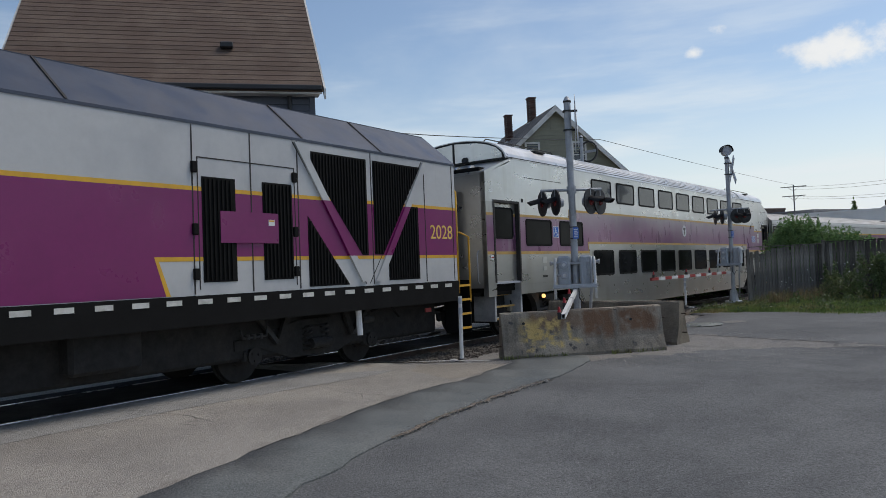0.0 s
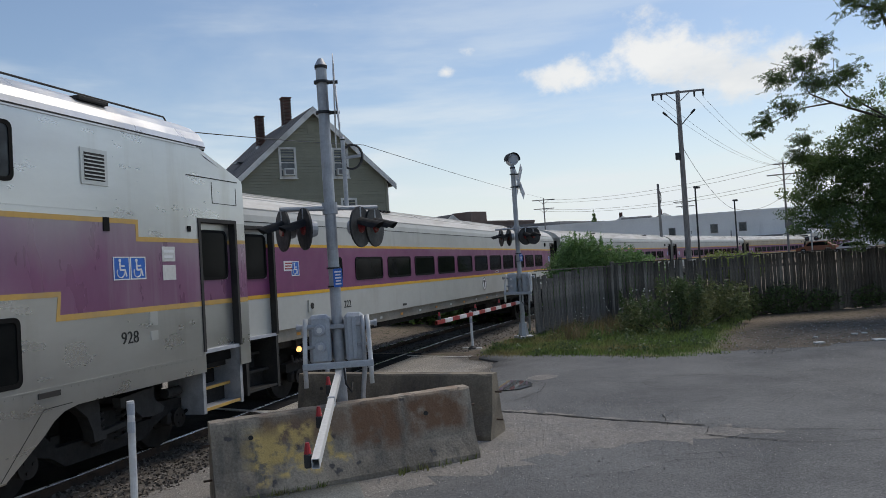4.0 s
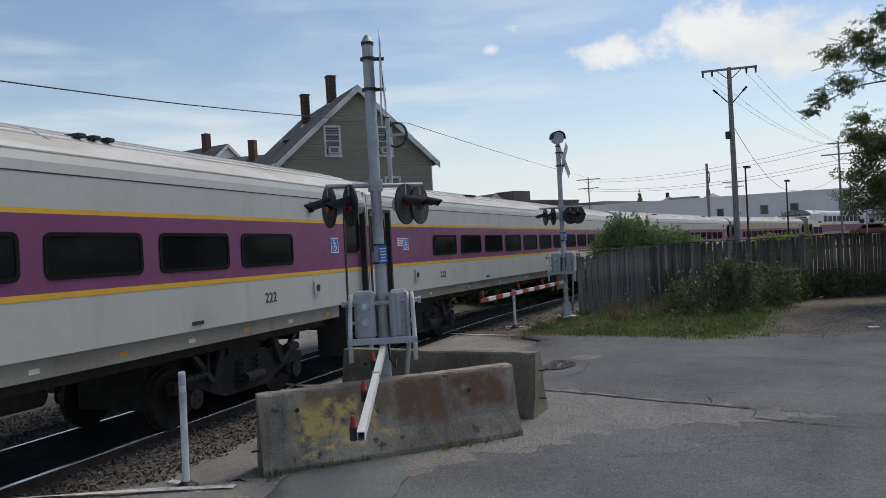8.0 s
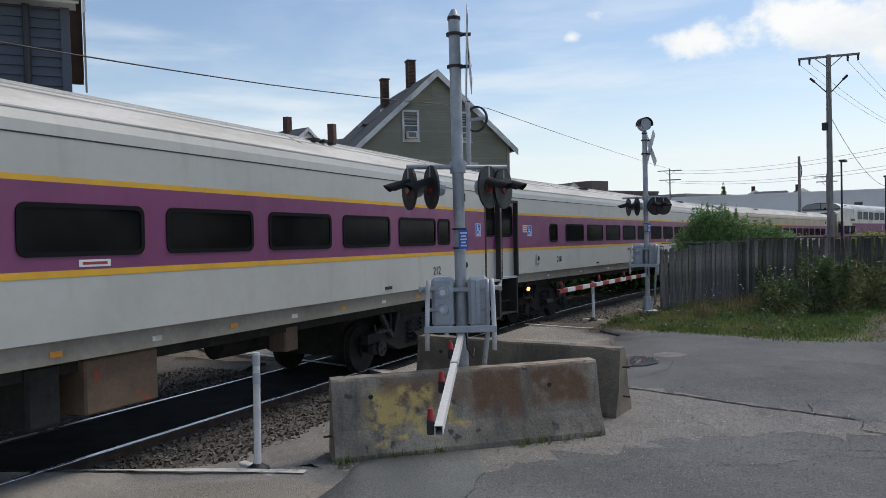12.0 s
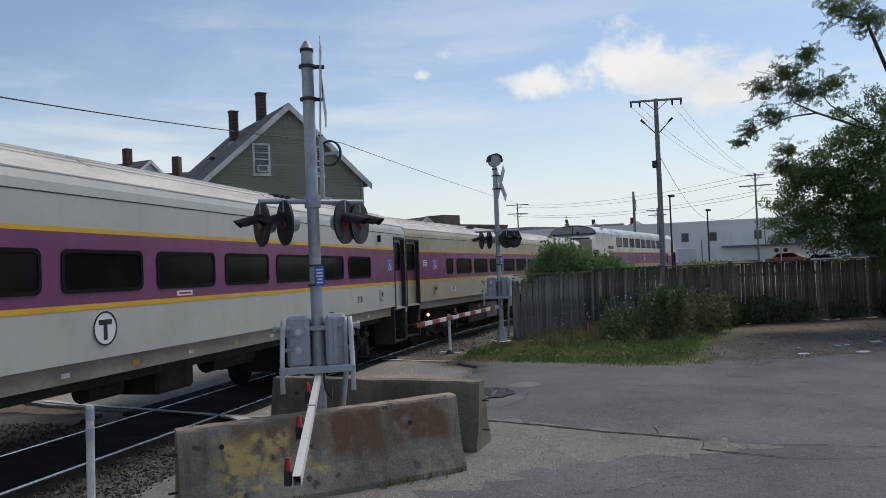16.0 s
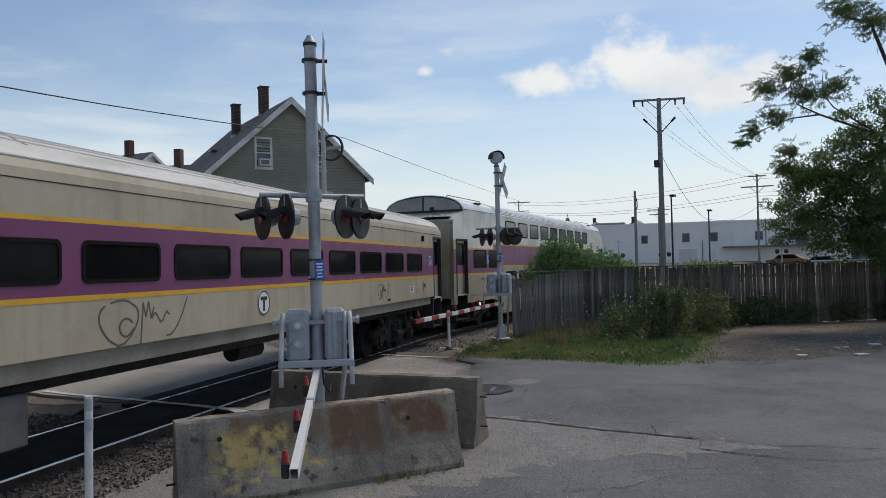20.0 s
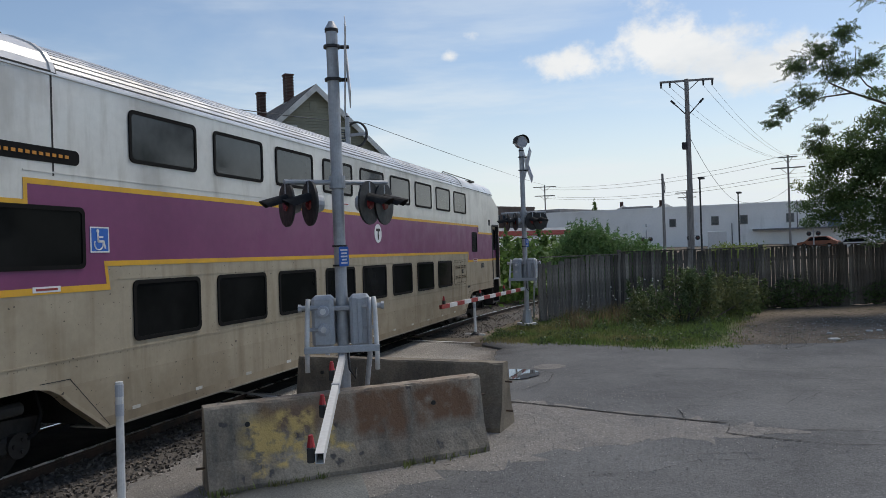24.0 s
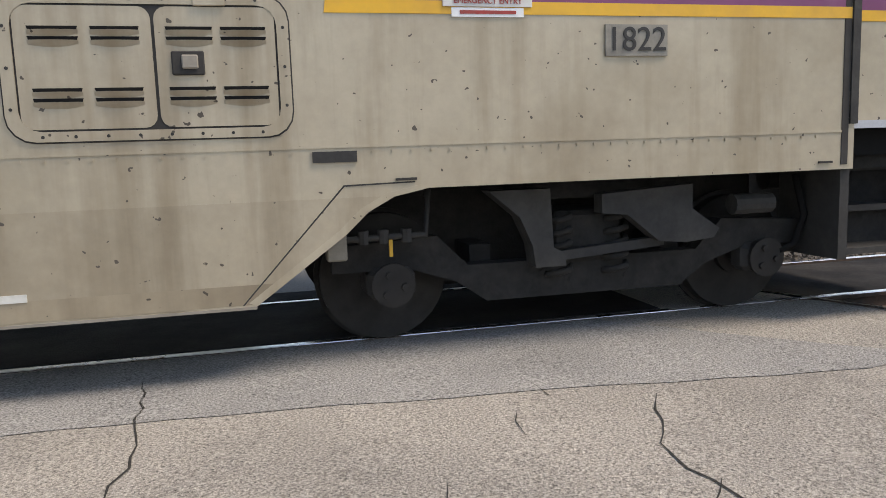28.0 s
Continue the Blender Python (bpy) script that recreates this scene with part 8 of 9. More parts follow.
    car_end(car, U1 - MID, 1, 3.5, skin, 0.4)
    return car


def yellow_steps(car, runs, y, material, out):
    for a, b in runs:
        out.append(flat("yellow_line", rect(a[0], a[1], b[0], b[1]), SIDE - 0.003, y, material, car))


def bilevel_car(no, look_of, label, U0, U1, doors, first, pitch, low_count, ends, marks):
    """look_of: the materials of the lower skin, upper skin, band, line and roof."""
    low, up, band, line, roofm = look_of
    car = tagged(empty("bilevel_passenger_car"), label, "train car", group="train cars")
    out = []
    f0, f1 = first - 0.5, marks["belly"]     # the low belly's ends

    def arch(u, s):
        return [(u + s * x, z) for x, z in ((0, 0.42), (0.5, 0.78), (0.63, 0.9), (0.78, 0.98), (0.98, 1.02))]
    (da, db), (ea, eb) = doors
    low_pts = [(U0, 1.0), (da, 1.0), (da, 2.25), (U0, 2.25)]
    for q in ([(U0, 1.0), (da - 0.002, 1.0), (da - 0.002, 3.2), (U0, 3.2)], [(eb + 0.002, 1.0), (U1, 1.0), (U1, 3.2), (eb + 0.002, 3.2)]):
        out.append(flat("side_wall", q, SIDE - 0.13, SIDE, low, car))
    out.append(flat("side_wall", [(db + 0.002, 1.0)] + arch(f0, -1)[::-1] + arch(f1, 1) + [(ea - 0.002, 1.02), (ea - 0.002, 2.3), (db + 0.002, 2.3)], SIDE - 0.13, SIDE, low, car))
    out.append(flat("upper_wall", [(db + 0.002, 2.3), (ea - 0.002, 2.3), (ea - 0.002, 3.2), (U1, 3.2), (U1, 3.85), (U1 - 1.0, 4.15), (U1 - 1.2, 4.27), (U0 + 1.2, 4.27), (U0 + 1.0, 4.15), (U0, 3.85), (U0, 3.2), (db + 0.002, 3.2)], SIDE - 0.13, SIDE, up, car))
    out.append(flat("skirt_edge", [(f0, 0.405), (f1, 0.405), (f1, 0.42), (f0, 0.42)], SIDE - 0.5, SIDE + 0.004, "sill_grey", car))
    for u, s in ((f0, -1), (f1, 1)):
        a = arch(u, s)
        out.append(flat("arch_seam", [(u + s * p, q) for p, q in ((-0.075, 0.43), (0.5, 1.055), (0.9, 1.062), (0.9, 1.054), (0.504, 1.046), (-0.065, 0.43))], SIDE - 0.002, SIDE + 0.0035, "truck_grey", car))
        out.append(flat("arch_rim", a + [(p - s * 0.04, q + 0.022) for p, q in a[::-1]], SIDE - 0.12, SIDE + 0.003, low, car))
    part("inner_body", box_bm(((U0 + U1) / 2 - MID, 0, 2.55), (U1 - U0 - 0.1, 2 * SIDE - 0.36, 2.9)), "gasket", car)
    part("belly", box_bm(((f0 + f1) / 2 - MID, 0, 0.75), (f1 - f0 - 0.1, 2 * SIDE - 0.28, 0.64)), "underframe", car)
    # roof
    half = [(SIDE, 4.25), (SIDE - 0.03, 4.36), (1.42, 4.48), (1.27, 4.59), (1.04, 4.69), (0.72, 4.765), (0.4, 4.805), (0.1, 4.82)]
    ribbed = (marks["roof"][0], marks["roof"][1])
    full = half + [(-y, z) for y, z in half[::-1]]
    # dark base colour gives the grooves rib shade as well as grime
    roof = part("roof", prism_bm(full, ribbed[0] - MID, ribbed[1] - MID, "yz"), "roof_groove", car, "ribbed stainless roof, grime and painted rib shade in its grooves")
    run_ = [0.0]
    for (y0, z0), (y1, z1) in zip(half[:-1], half[1:]):
        run_.append(run_[-1] + math.hypot(y1 - y0, z1 - z0))
    for k in range(25):     # broad ribs with narrow grooves, following the curve
        q = 0.05 + 0.068 * k
        (ya, yb), (za, zb) = [[float(np.interp(q + e, run_, [p[c] for p in half])) for e in (-0.024, 0.024)] for c in (0, 1)]
        ny, nz = (zb - za) / 0.048, (yb - ya) / 0.048
        ny, nz = abs(ny) * 0.022, abs(nz) * 0.022
        for sg in (1, -1):
            part("roof_rib", prism_bm([(sg * ya, za), (sg * (ya + ny), za + nz), (sg * (yb + ny), zb + nz), (sg * yb, zb)], ribbed[0] - MID + 0.05, ribbed[1] - MID - 0.05, "yz"), roofm, roof)
    for a, b, s in ((U0 + 0.95, ribbed[0], -1), (ribbed[1], U1 - 0.95, 1)):
        h = [(y * 1.003, z + 0.03) for y, z in half]
        hs = part("roof_housing", prism_bm(h + [(-y, z) for y, z in h[::-1]], a - MID, b - MID, "yz"), up if roofm != "steel_roof" else roofm, roof, "smooth rounded roof housing")
        e = (a if s < 0 else b) - MID
        part("housing_end", prism_bm([(y * 0.985, z + 0.005) for y, z in half] + [(-y * 0.985, z + 0.005) for y, z in half[::-1]], e, e + s * 0.006, "yz"), "seam", roof)
        for sg in (-1, 1):
            part("housing_panel", prism_bm([(sg * 0.035, 4.3), (sg * 1.43, 4.3), (sg * 1.41, 4.42), (sg * 1.26, 4.56), (sg * 1.02, 4.655), (sg * 0.7, 4.73), (sg * 0.035, 4.785)], e, e + s * 0.02, "yz"), "dome_grey" if no == "1822" else up, roof, "flat end panel of the roof housing")
        part("housing_seam", box_bm(((a + b) / 2 - MID, -SIDE - 0.006, 4.3), (abs(b - a) - 0.05, 0.012, 0.016)), "seam", roof)
        part("roof_rail", add_tube(bmesh.new(), [(a - MID, -0.9, 4.73), (a - MID + 0.1, -0.9, 4.82), (b - MID - 0.1, -0.9, 4.82), (b - MID, -0.9, 4.73)], 0.014), "seam", roof)
        part("housing_rim", prism_bm([(y * 1.012, z + 0.045) for y, z in half] + [(-y * 1.012, z + 0.045) for y, z in half[::-1]], (ribbed[0] if s < 0 else ribbed[1]) - MID - 0.03, (ribbed[0] if s < 0 else ribbed[1]) - MID + 0.03, "yz"), roofm, roof)
        part("roof_grille", box_bm(((a + b) / 2 - MID - s * 0.2, -1.3, 4.62), (0.5, 0.16, 0.05), bevel=0.01), "seam", roof)
        # vestibule roof that falls to the car's end
        q0, q1 = (U0, U0 + 1.2) if s < 0 else (U1, U1 - 1.2)
        part("vestibule_roof", prism_bm([(q0 - MID, 3.83), (q1 - MID, 4.25), (q1 - MID, 4.31), (q0 - MID, 3.89)], -SIDE + 0.01, SIDE - 0.01), up, roof)
        for y in (-0.95, -0.55, 0.6):
            part("roof_lug", cyl_bm((q0 - MID - s * 0.35, y - 0.03, 3.98), (q0 - MID - s * 0.35, y + 0.03, 3.98), 0.13, seg=14), up, roof)
        part("roof_horn", cyl_bm((q0 - MID - s * 1.2, -0.35, 4.2), (q0 - MID - s * 0.9, -0.35, 4.36), 0.05, 0.09, seg=10), "seam", roof)
    for s in (-1, 1):
        part("gutter", box_bm(((U0 + U1) / 2 - MID, s * (SIDE + 0.004), 4.275), (U1 - U0 - 2.4, 0.02, 0.02)), roofm, roof)
    # stripes: lower on the ends, higher along the middle
    n1, n2, n3, n4 = marks["notch"]
    yo = SIDE + 0.003
    out.append(flat("purple_band", [(db + 0.05, 2.04), (n2, 2.04), (n2 - 0.03, 2.30), (n3 + 0.03, 2.30), (n3, 2.04), (ea - 0.05, 2.04), (ea - 0.05, 2.88), (n4, 2.88), (n4, 3.10), (n1, 3.10), (n1, 2.88), (db + 0.05, 2.88)], SIDE - 0.003, yo, band, car))
    out.append(flat("yellow_line", [(db + 0.05, 2.88), (n1, 2.88), (n1 + 0.05, 2.88), (n1 + 0.05, 3.10), (n4 - 0.05, 3.10), (n4 - 0.05, 2.88), (ea - 0.05, 2.88), (ea - 0.05, 2.94), (n4, 2.94), (n4, 3.16), (n1, 3.16), (n1, 2.94), (db + 0.05, 2.94)], SIDE - 0.002, yo + 0.002, line, car))
    out.append(flat("yellow_line", [(db + 0.05, 1.97), (n2 + 0.06, 1.97), (n2 + 0.02, 2.24), (n3 - 0.02, 2.24), (n3 - 0.06, 1.97), (ea - 0.05, 1.97), (ea - 0.05, 2.04), (n3, 2.04), (n3 + 0.03, 2.30), (n2 - 0.03, 2.30), (n2, 2.04), (db + 0.05, 2.04)], SIDE - 0.002, yo + 0.002, line, car))
    for a, b in ((U0 + 0.004, da - 0.05), (eb + 0.05, U1 - 0.004)):
        if b - a > 0.05:
            out.append(flat("purple_band", rect(a, 2.04, b, 2.88), SIDE - 0.003, yo, band, car))
            out.append(flat("yellow_line", rect(a, 2.88, b, 2.94), SIDE - 0.003, yo, line, car))
            out.append(flat("yellow_line", rect(a, 1.97, b, 2.04), SIDE - 0.003, yo, line, car))
    # mouldings along the middle
    for z, a, b in ((2.09, n2 + 0.2, n3 - 0.2), (1.265, db + 0.1, ea - 0.1), (3.24, n1, n4)):
        out.append(flat("moulding", rect(a, z - 0.008, b, z + 0.008), SIDE - 0.002, SIDE + 0.006, low if z < 3 else up, car))
    # rivets along the lower moulding
    bm = bmesh.new()
    for u in np.arange(db + 0.2, ea - 0.2, 0.11):
        add_box(bm, (u - MID, -SIDE - 0.003, 1.235), (0.014, 0.01, 0.014))
    rv = part("rivets", bm, low, car)
    rv["kind"] = "stuff"
    out.append(rv)
    colours = {"door": low, "jamb": "truck_grey"}
    bands = ((2.04, 2.88, band), (2.88, 2.94, line), (1.97, 2.04, line))
    for a, b in doors:
        train_door(car, a, b, 1.33, 3.2, 2.38, 3.05, colours, bands, out)
        step_well(car, a, b, 0.42, 1.28, out, "truck_grey" if no != "928" else "galvanised")
    for k in range(9):
        u = first + pitch * k
        train_window(car, u, 3.47, u + 1.32, 4.11, out, 0.08, rail=False, glass="sky_glass")
        if k < low_count:
            train_window(car, u, 1.33, u + 1.32, 2.06, out, 0.08, 0.05, rail=False)
    for a, z0, b, z1 in ends:
        train_window(car, a, z0, b, z1, out, 0.07, rail=False)
    for u in marks["access"]:
        access_sign(car, u, 2.54, 0.29, out)
    logo(car, marks["logo"], 2.75, out, ring=False)
    for u, z in marks["numbers"]:
        number(car, no, u, z, 0.15, out)
    reflectors_u = [f0 + 0.5 + 1.23 * k for k in range(12)]
    for u in reflectors_u:
        if u < f1 - 0.1:
            out.append(flat("reflector", rect(u - 0.07, 0.535, u + 0.07, 0.575), SIDE - 0.002, SIDE + 0.008, "reflector_white", car))
    for a, b, z0, z1, w in marks["seams"]:
        out.append(flat("panel_seam", rect(a, z0, b, z1), SIDE - 0.003, SIDE + 0.0045, "seam", car))
    for u, z, w, h, m, r in marks["notices"]:
        notice(car, u, z, w, h, out, m, r, "red_paint" if m == "sign_white" and h < 0.2 else "number_dark" if m == "sign_white" else "sign_white")
    for u, z, w, h, m in marks["plates"]:
        out.append(flat("small_plate", rect(u - w / 2, z - h / 2, u + w / 2, z + h / 2), SIDE - 0.002, SIDE + 0.014, m, car))
    if low == "steel_dirty":
        # two belts of dirt, coloured darker downwards to imitate reflected ground
        out.append(flat("soiled_belt", [(f0 + 0.02, 0.43), (f1 - 0.02, 0.43), (f1 + 0.12, 0.54), (f0 - 0.12, 0.54)], SIDE - 0.002, SIDE + 0.0022, "steel_soiled", car, "brown soiled belt along the belly, darkened for reflected ground"))
        out.append(flat("stained_belt", [(f0 - 0.12, 0.54), (f1 + 0.12, 0.54), (f1 + 0.44, 0.77), (f1 + 0.57, 0.88), (f1 + 0.75, 0.985), (f0 - 0.75, 0.985), (f0 - 0.57, 0.88), (f0 - 0.44, 0.77)], SIDE - 0.002, SIDE + 0.0021, "steel_stained", car))
    if marks["display"]:
        a, b = marks["display"]
        d = flat("display", rounded(a, 3.34, b, 3.5, 0.06), SIDE - 0.002, SIDE + 0.008, "gasket", car, "dark destination display with dim amber letters")
        out.append(d)
        for k in range(11):
            u = a + 0.16 + k * 0.085
            out.append(part("letter_bar", box_bm((u - MID, -SIDE - 0.01, 3.42), (0.05, 0.006, 0.035)), "reflector_amber", d))
    if no == "928":
        g = flat("vent_frame", rect(22.6, 3.54, 23.03, 3.97), SIDE - 0.002, SIDE + 0.015, low, car)
        out += [g, flat("vent_opening", rect(22.65, 3.59, 22.98, 3.92), SIDE + 0.01, SIDE + 0.017, "seam", g)]
        for k in range(7):
            out.append(flat("vent_slat", rect(22.65, 3.605 + 0.045 * k, 22.98, 3.62 + 0.045 * k), SIDE + 0.012, SIDE + 0.024, low, g))
    if marks["louvre"]:
        louvre_panel(car, *marks["louvre"], low, out)
    on_far_side(out)
    for uc in marks["trucks"]:
        truck(car, uc, 2.62, "drop")
    part("end_frame", box_bm((U0 + 2.6 - MID, 0, 1.08), (5.0, 2.5, 0.14)), "underframe", car)
    part("end_frame", box_bm((U1 - 2.4 - MID, 0, 1.08), (4.6, 2.5, 0.14)), "underframe", car)
    part("running_light", cyl_bm((4.0 - MID, -1.4, 0.9), (4.0 - MID, -1.46, 0.9), 0.05, seg=12), "amber_lit", car, "small lit amber lamp")
    for x, s in ((U0, -1), (U1, 1)):
        car_end(car, x - MID, s, 3.86, low, 0.4 if s * (1 if no == "1822" else 0) < 1 else 0.18)
        for y in (-1.3, 1.3):
            part("corner_rail", add_tube(bmesh.new(), [(x - MID + s * 0.02, y, 1.3), (x - MID + s * 0.08, y, 1.36), (x - MID + s * 0.08, y, 2.0), (x - MID + s * 0.02, y, 2.06)], 0.018), "galvanised", car)
    return car


def louvre_panel(car, u0, u1, z0, z1, skin, out):
    """Two doors with pressed louvres and a latch in a rounded, riveted frame."""
    g = part("louvre_frame", ring_bm(rounded(u0 - MID, z0, u1 - MID, z1, 0.13), rounded(u0 + 0.06 - MID, z0 + 0.05, u1 - 0.06 - MID, z1 - 0.05, 0.1), -SIDE + 0.002, -SIDE - 0.012), skin, car)
    out.append(part("frame_outline", ring_bm(rounded(u0 - 0.008 - MID, z0 - 0.008, u1 + 0.008 - MID, z1 + 0.008, 0.135), rounded(u0 - MID, z0, u1 - MID, z1, 0.13), -SIDE + 0.002, -SIDE - 0.004), "seam", car))
    s = part("frame_gap", prism_bm(rounded(u0 + 0.052 - MID, z0 + 0.045, u1 - 0.055 - MID, z1 - 0.045, 0.1), -SIDE + 0.002, -SIDE - 0.004), "seam", g)
    out += [g, s]
    mid = (u0 + u1) / 2 + 0.02
    for z in (z0 + 0.024, z1 - 0.024):
        for u in np.linspace(u0 + 0.16, u1 - 0.16, 8):
            out.append(part("frame_screw", cyl_bm((u - MID, -SIDE - 0.011, z), (u - MID, -SIDE - 0.0145, z), 0.009, seg=6), "truck_grey", g))
    for u in (u0 + 0.028, u1 - 0.028):
        for z in np.linspace(z0 + 0.16, z1 - 0.16, 3):
            out.append(part("frame_screw", cyl_bm((u - MID, -SIDE - 0.011, z), (u - MID, -SIDE - 0.0145, z), 0.009, seg=6), "truck_grey", g))
    for a, b in ((u0 + 0.07, mid - 0.008), (mid + 0.008, u1 - 0.07)):
        p = flat("louvre_door", rounded(a, z0 + 0.06, b, z1 - 0.06, 0.06), SIDE - 0.002, SIDE + 0.009, skin, g)
        out.append(p)
        for zr in (z0 + 0.19, z0 + 0.24, z1 - 0.23, z1 - 0.18):
            for k in range(2):
                c = a + (b - a) * (0.28 + 0.45 * k)
                w = 0.115
                lip = bmesh.new()
                for q in range(6):      # a pressed hood, open along its top, thinning to both ends
                    xa, xb = c - w + 2 * w * q / 6 - MID, c - w + 2 * w * (q + 1) / 6 - MID
                    fa, fb = (math.sin(math.pi * (0.12 + 0.76 * v / 6)) for v in (q, q + 1))
                    r0 = [lip.verts.new(v) for v in ((xa, -SIDE - 0.008, zr - 0.012 - 0.02 * fa), (xa, -SIDE - 0.008 - 0.022 * fa, zr + 0.004), (xa, -SIDE - 0.008, zr + 0.004))]
                    r1 = [lip.verts.new(v) for v in ((xb, -SIDE - 0.008, zr - 0.012 - 0.02 * fb), (xb, -SIDE - 0.008 - 0.022 * fb, zr + 0.004), (xb, -SIDE - 0.008, zr + 0.004))]
                    for i in range(3):
                        lip.faces.new((r0[i], r1[i], r1[(i + 1) % 3], r0[(i + 1) % 3]))
                bmesh.ops.remove_doubles(lip, verts=lip.verts[:], dist=1e-5)
                bmesh.ops.recalc_face_normals(lip, faces=lip.faces[:])
                out.append(part("louvre", lip, skin, p))
                out.append(part("louvre_slot", prism_bm([(c - w * 0.95 - MID, zr + 0.003), (c + w * 0.95 - MID, zr + 0.003), (c + w - MID, zr + 0.022), (c - w - MID, zr + 0.022)], -SIDE - 0.0085, -SIDE - 0.0115), "gasket", p))
    out.append(part("latch", box_bm((mid + 0.16 - MID, -SIDE - 0.016, (z0 + z1) / 2 + 0.02), (0.16, 0.02, 0.12), bevel=0.006), "seam", g, "dark recessed latch"))
    out.append(part("latch_handle", box_bm((mid + 0.17 - MID, -SIDE - 0.03, (z0 + z1) / 2 + 0.025), (0.08, 0.02, 0.07), bevel=0.006), "sill_grey", g))
    out.append(part("top_hook", box_bm((mid + 0.28 - MID, -SIDE - 0.02, z1 - 0.04), (0.16, 0.02, 0.035), bevel=0.004), skin, g))


def locomotive():
    car = tagged(empty("locomotive"), "grey and purple diesel locomotive with black grilles and yellow handrails", "locomotive", group="train cars")
    U0, U1, y = 3.4, 25.72, 1.55
    out = []

    def plate(name, pts, y0, y1, material, label="", parent=None):
        ob = part(name, prism_bm([(u - MID, z) for u, z in pts], -y0, -y1), material, parent or car, label)
        out.append(ob)
        return ob
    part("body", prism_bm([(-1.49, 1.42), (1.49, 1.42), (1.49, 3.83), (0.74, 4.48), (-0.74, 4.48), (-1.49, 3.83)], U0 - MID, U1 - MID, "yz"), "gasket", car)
    plate("side_wall", rect(U0, 1.42, U1, 3.83), y - 0.06, y, "loco_grey")
    for s in (-1, 1):
        part("roof_slope", prism_bm([(s * (y + 0.01), 3.825), (s * (y + 0.01), 3.87), (s * 0.76, 4.54), (s * 0.72, 4.5)], U0 - MID, U1 - MID + 0.02, "yz"), "loco_roof", car, "dark blue-grey sloping roof")
        for u in (9.0, 13.2, 17.4, 21.3, 23.3):
            part("roof_joint", prism_bm([(s * (y + 0.006), 3.88), (s * (y + 0.014), 3.885), (s * 0.77, 4.555), (s * 0.755, 4.55)], u - MID, u - MID + 0.035, "yz"), "seam", car)
    part("roof_top", box_bm(((U0 + U1) / 2 - MID, 0, 4.53), (U1 - U0, 1.5, 0.06)), "loco_roof", car)
    # colours
    plate("purple_band", [(U0, 1.43), (18.72, 1.43), (18.55, 1.96), (U1, 1.96), (U1, 2.89), (U0, 2.89)], y - 0.003, y + 0.003, "loco_purple", "deep purple band")
    plate("yellow_line", rect(U0, 2.89, U1, 2.95), y - 0.003, y + 0.004, "yellow")
    plate("yellow_line", [(18.79, 1.43), (18.62, 1.9), (U1, 1.9), (U1, 1.96), (18.55, 1.96), (18.72, 1.43)], y - 0.003, y + 0.004, "yellow")
    plate("frame_band", rect(U0, 1.0, U1, 1.42), y - 0.25, y + 0.03, "gasket", "black frame band")
    for k in range(44):
        u = U0 + 0.3 + k * 0.5
        if u < U1 - 0.1:
            plate("reflector", rect(u, 1.30, u + 0.24, 1.37), y + 0.03, y + 0.036, "reflector_white")
    for u in (19.17, 20.21, 21.18, 23.0, 24.62, 25.6):
        plate("panel_seam", rect(u, 1.44, u + 0.02, 3.82), y - 0.003, y + 0.0065, "seam")

    def grille(pts, pitch=0.075):
        """A dark opening filled with upright slats."""
        g = plate("grille", pts, y - 0.003, y + 0.008, "gasket", "black grille with upright slats")
        us = [p[0] for p in pts]
        n = len(pts)
        for u in np.arange(min(us) + 0.05, max(us) - 0.02, pitch):
            zs = []
            for i in range(n):
                (a, za), (b, zb) = pts[i], pts[(i + 1) % n]
                if (a - u) * (b - u) < 0:
                    zs.append(za + (zb - za) * (u - a) / (b - a))
            if len(zs) >= 2 and max(zs) - min(zs) > 0.1:
                plate("slat", rect(u - 0.014, min(zs) + 0.03, u + 0.014, max(zs) - 0.03), y + 0.006, y + 0.03, "gasket", parent=g)

    for a, b in ((19.33, 19.92), (20.44, 21.04)):
        grille(rect(a, 1.6, b, 3.1))
    grille([(21.39, 1.46), (22.36, 1.46), (21.39, 2.62)])
    grille([(24.4, 1.5), (24.4, 2.9), (24.1, 2.9), (23.45, 1.95), (23.45, 1.5)])
    grille([(21.5, 3.69), (22.88, 3.69), (22.88, 1.97), (22.72, 1.97), (21.5, 3.45)])
    grille([(23.06, 3.69), (24.5, 3.69), (24.22, 3.3), (23.3, 1.98), (23.06, 1.98)])
    for p, q in (((21.2, 3.8), (22.75, 1.5)), ((24.66, 3.8), (23.12, 1.5))):
        w = 0.085
        dx, dz = q[0] - p[0], q[1] - p[1]
        f0, f1 = (3.8 - 2.89) / 2.3, (3.8 - 1.96) / 2.3
        for a, b, m in ((0, f0, "loco_grey"), (f0, f1, "loco_purple"), (f1, 1, "loco_grey")):
            plate("diagonal_bar", [(p[0] + dx * a - w, p[1] + dz * a), (p[0] + dx * a + w, p[1] + dz * a), (p[0] + dx * b + w, p[1] + dz * b), (p[0] + dx * b - w, p[1] + dz * b)], y + 0.005, y + 0.04, m)
    plate("cross_block", rect(19.62, 2.16, 20.72, 2.62), y + 0.03, y + 0.036, "loco_purple", "purple panel across the door grilles")
    # the double doors: outline, hinges, notice
    plate("panel_seam", rect(19.26, 3.36, 21.12, 3.376), y - 0.003, y + 0.0065, "seam")
    plate("panel_seam", rect(19.26, 1.5, 19.275, 3.36), y - 0.003, y + 0.0065, "seam")
    plate("panel_seam", rect(21.105, 1.5, 21.12, 3.36), y - 0.003, y + 0.0065, "seam")
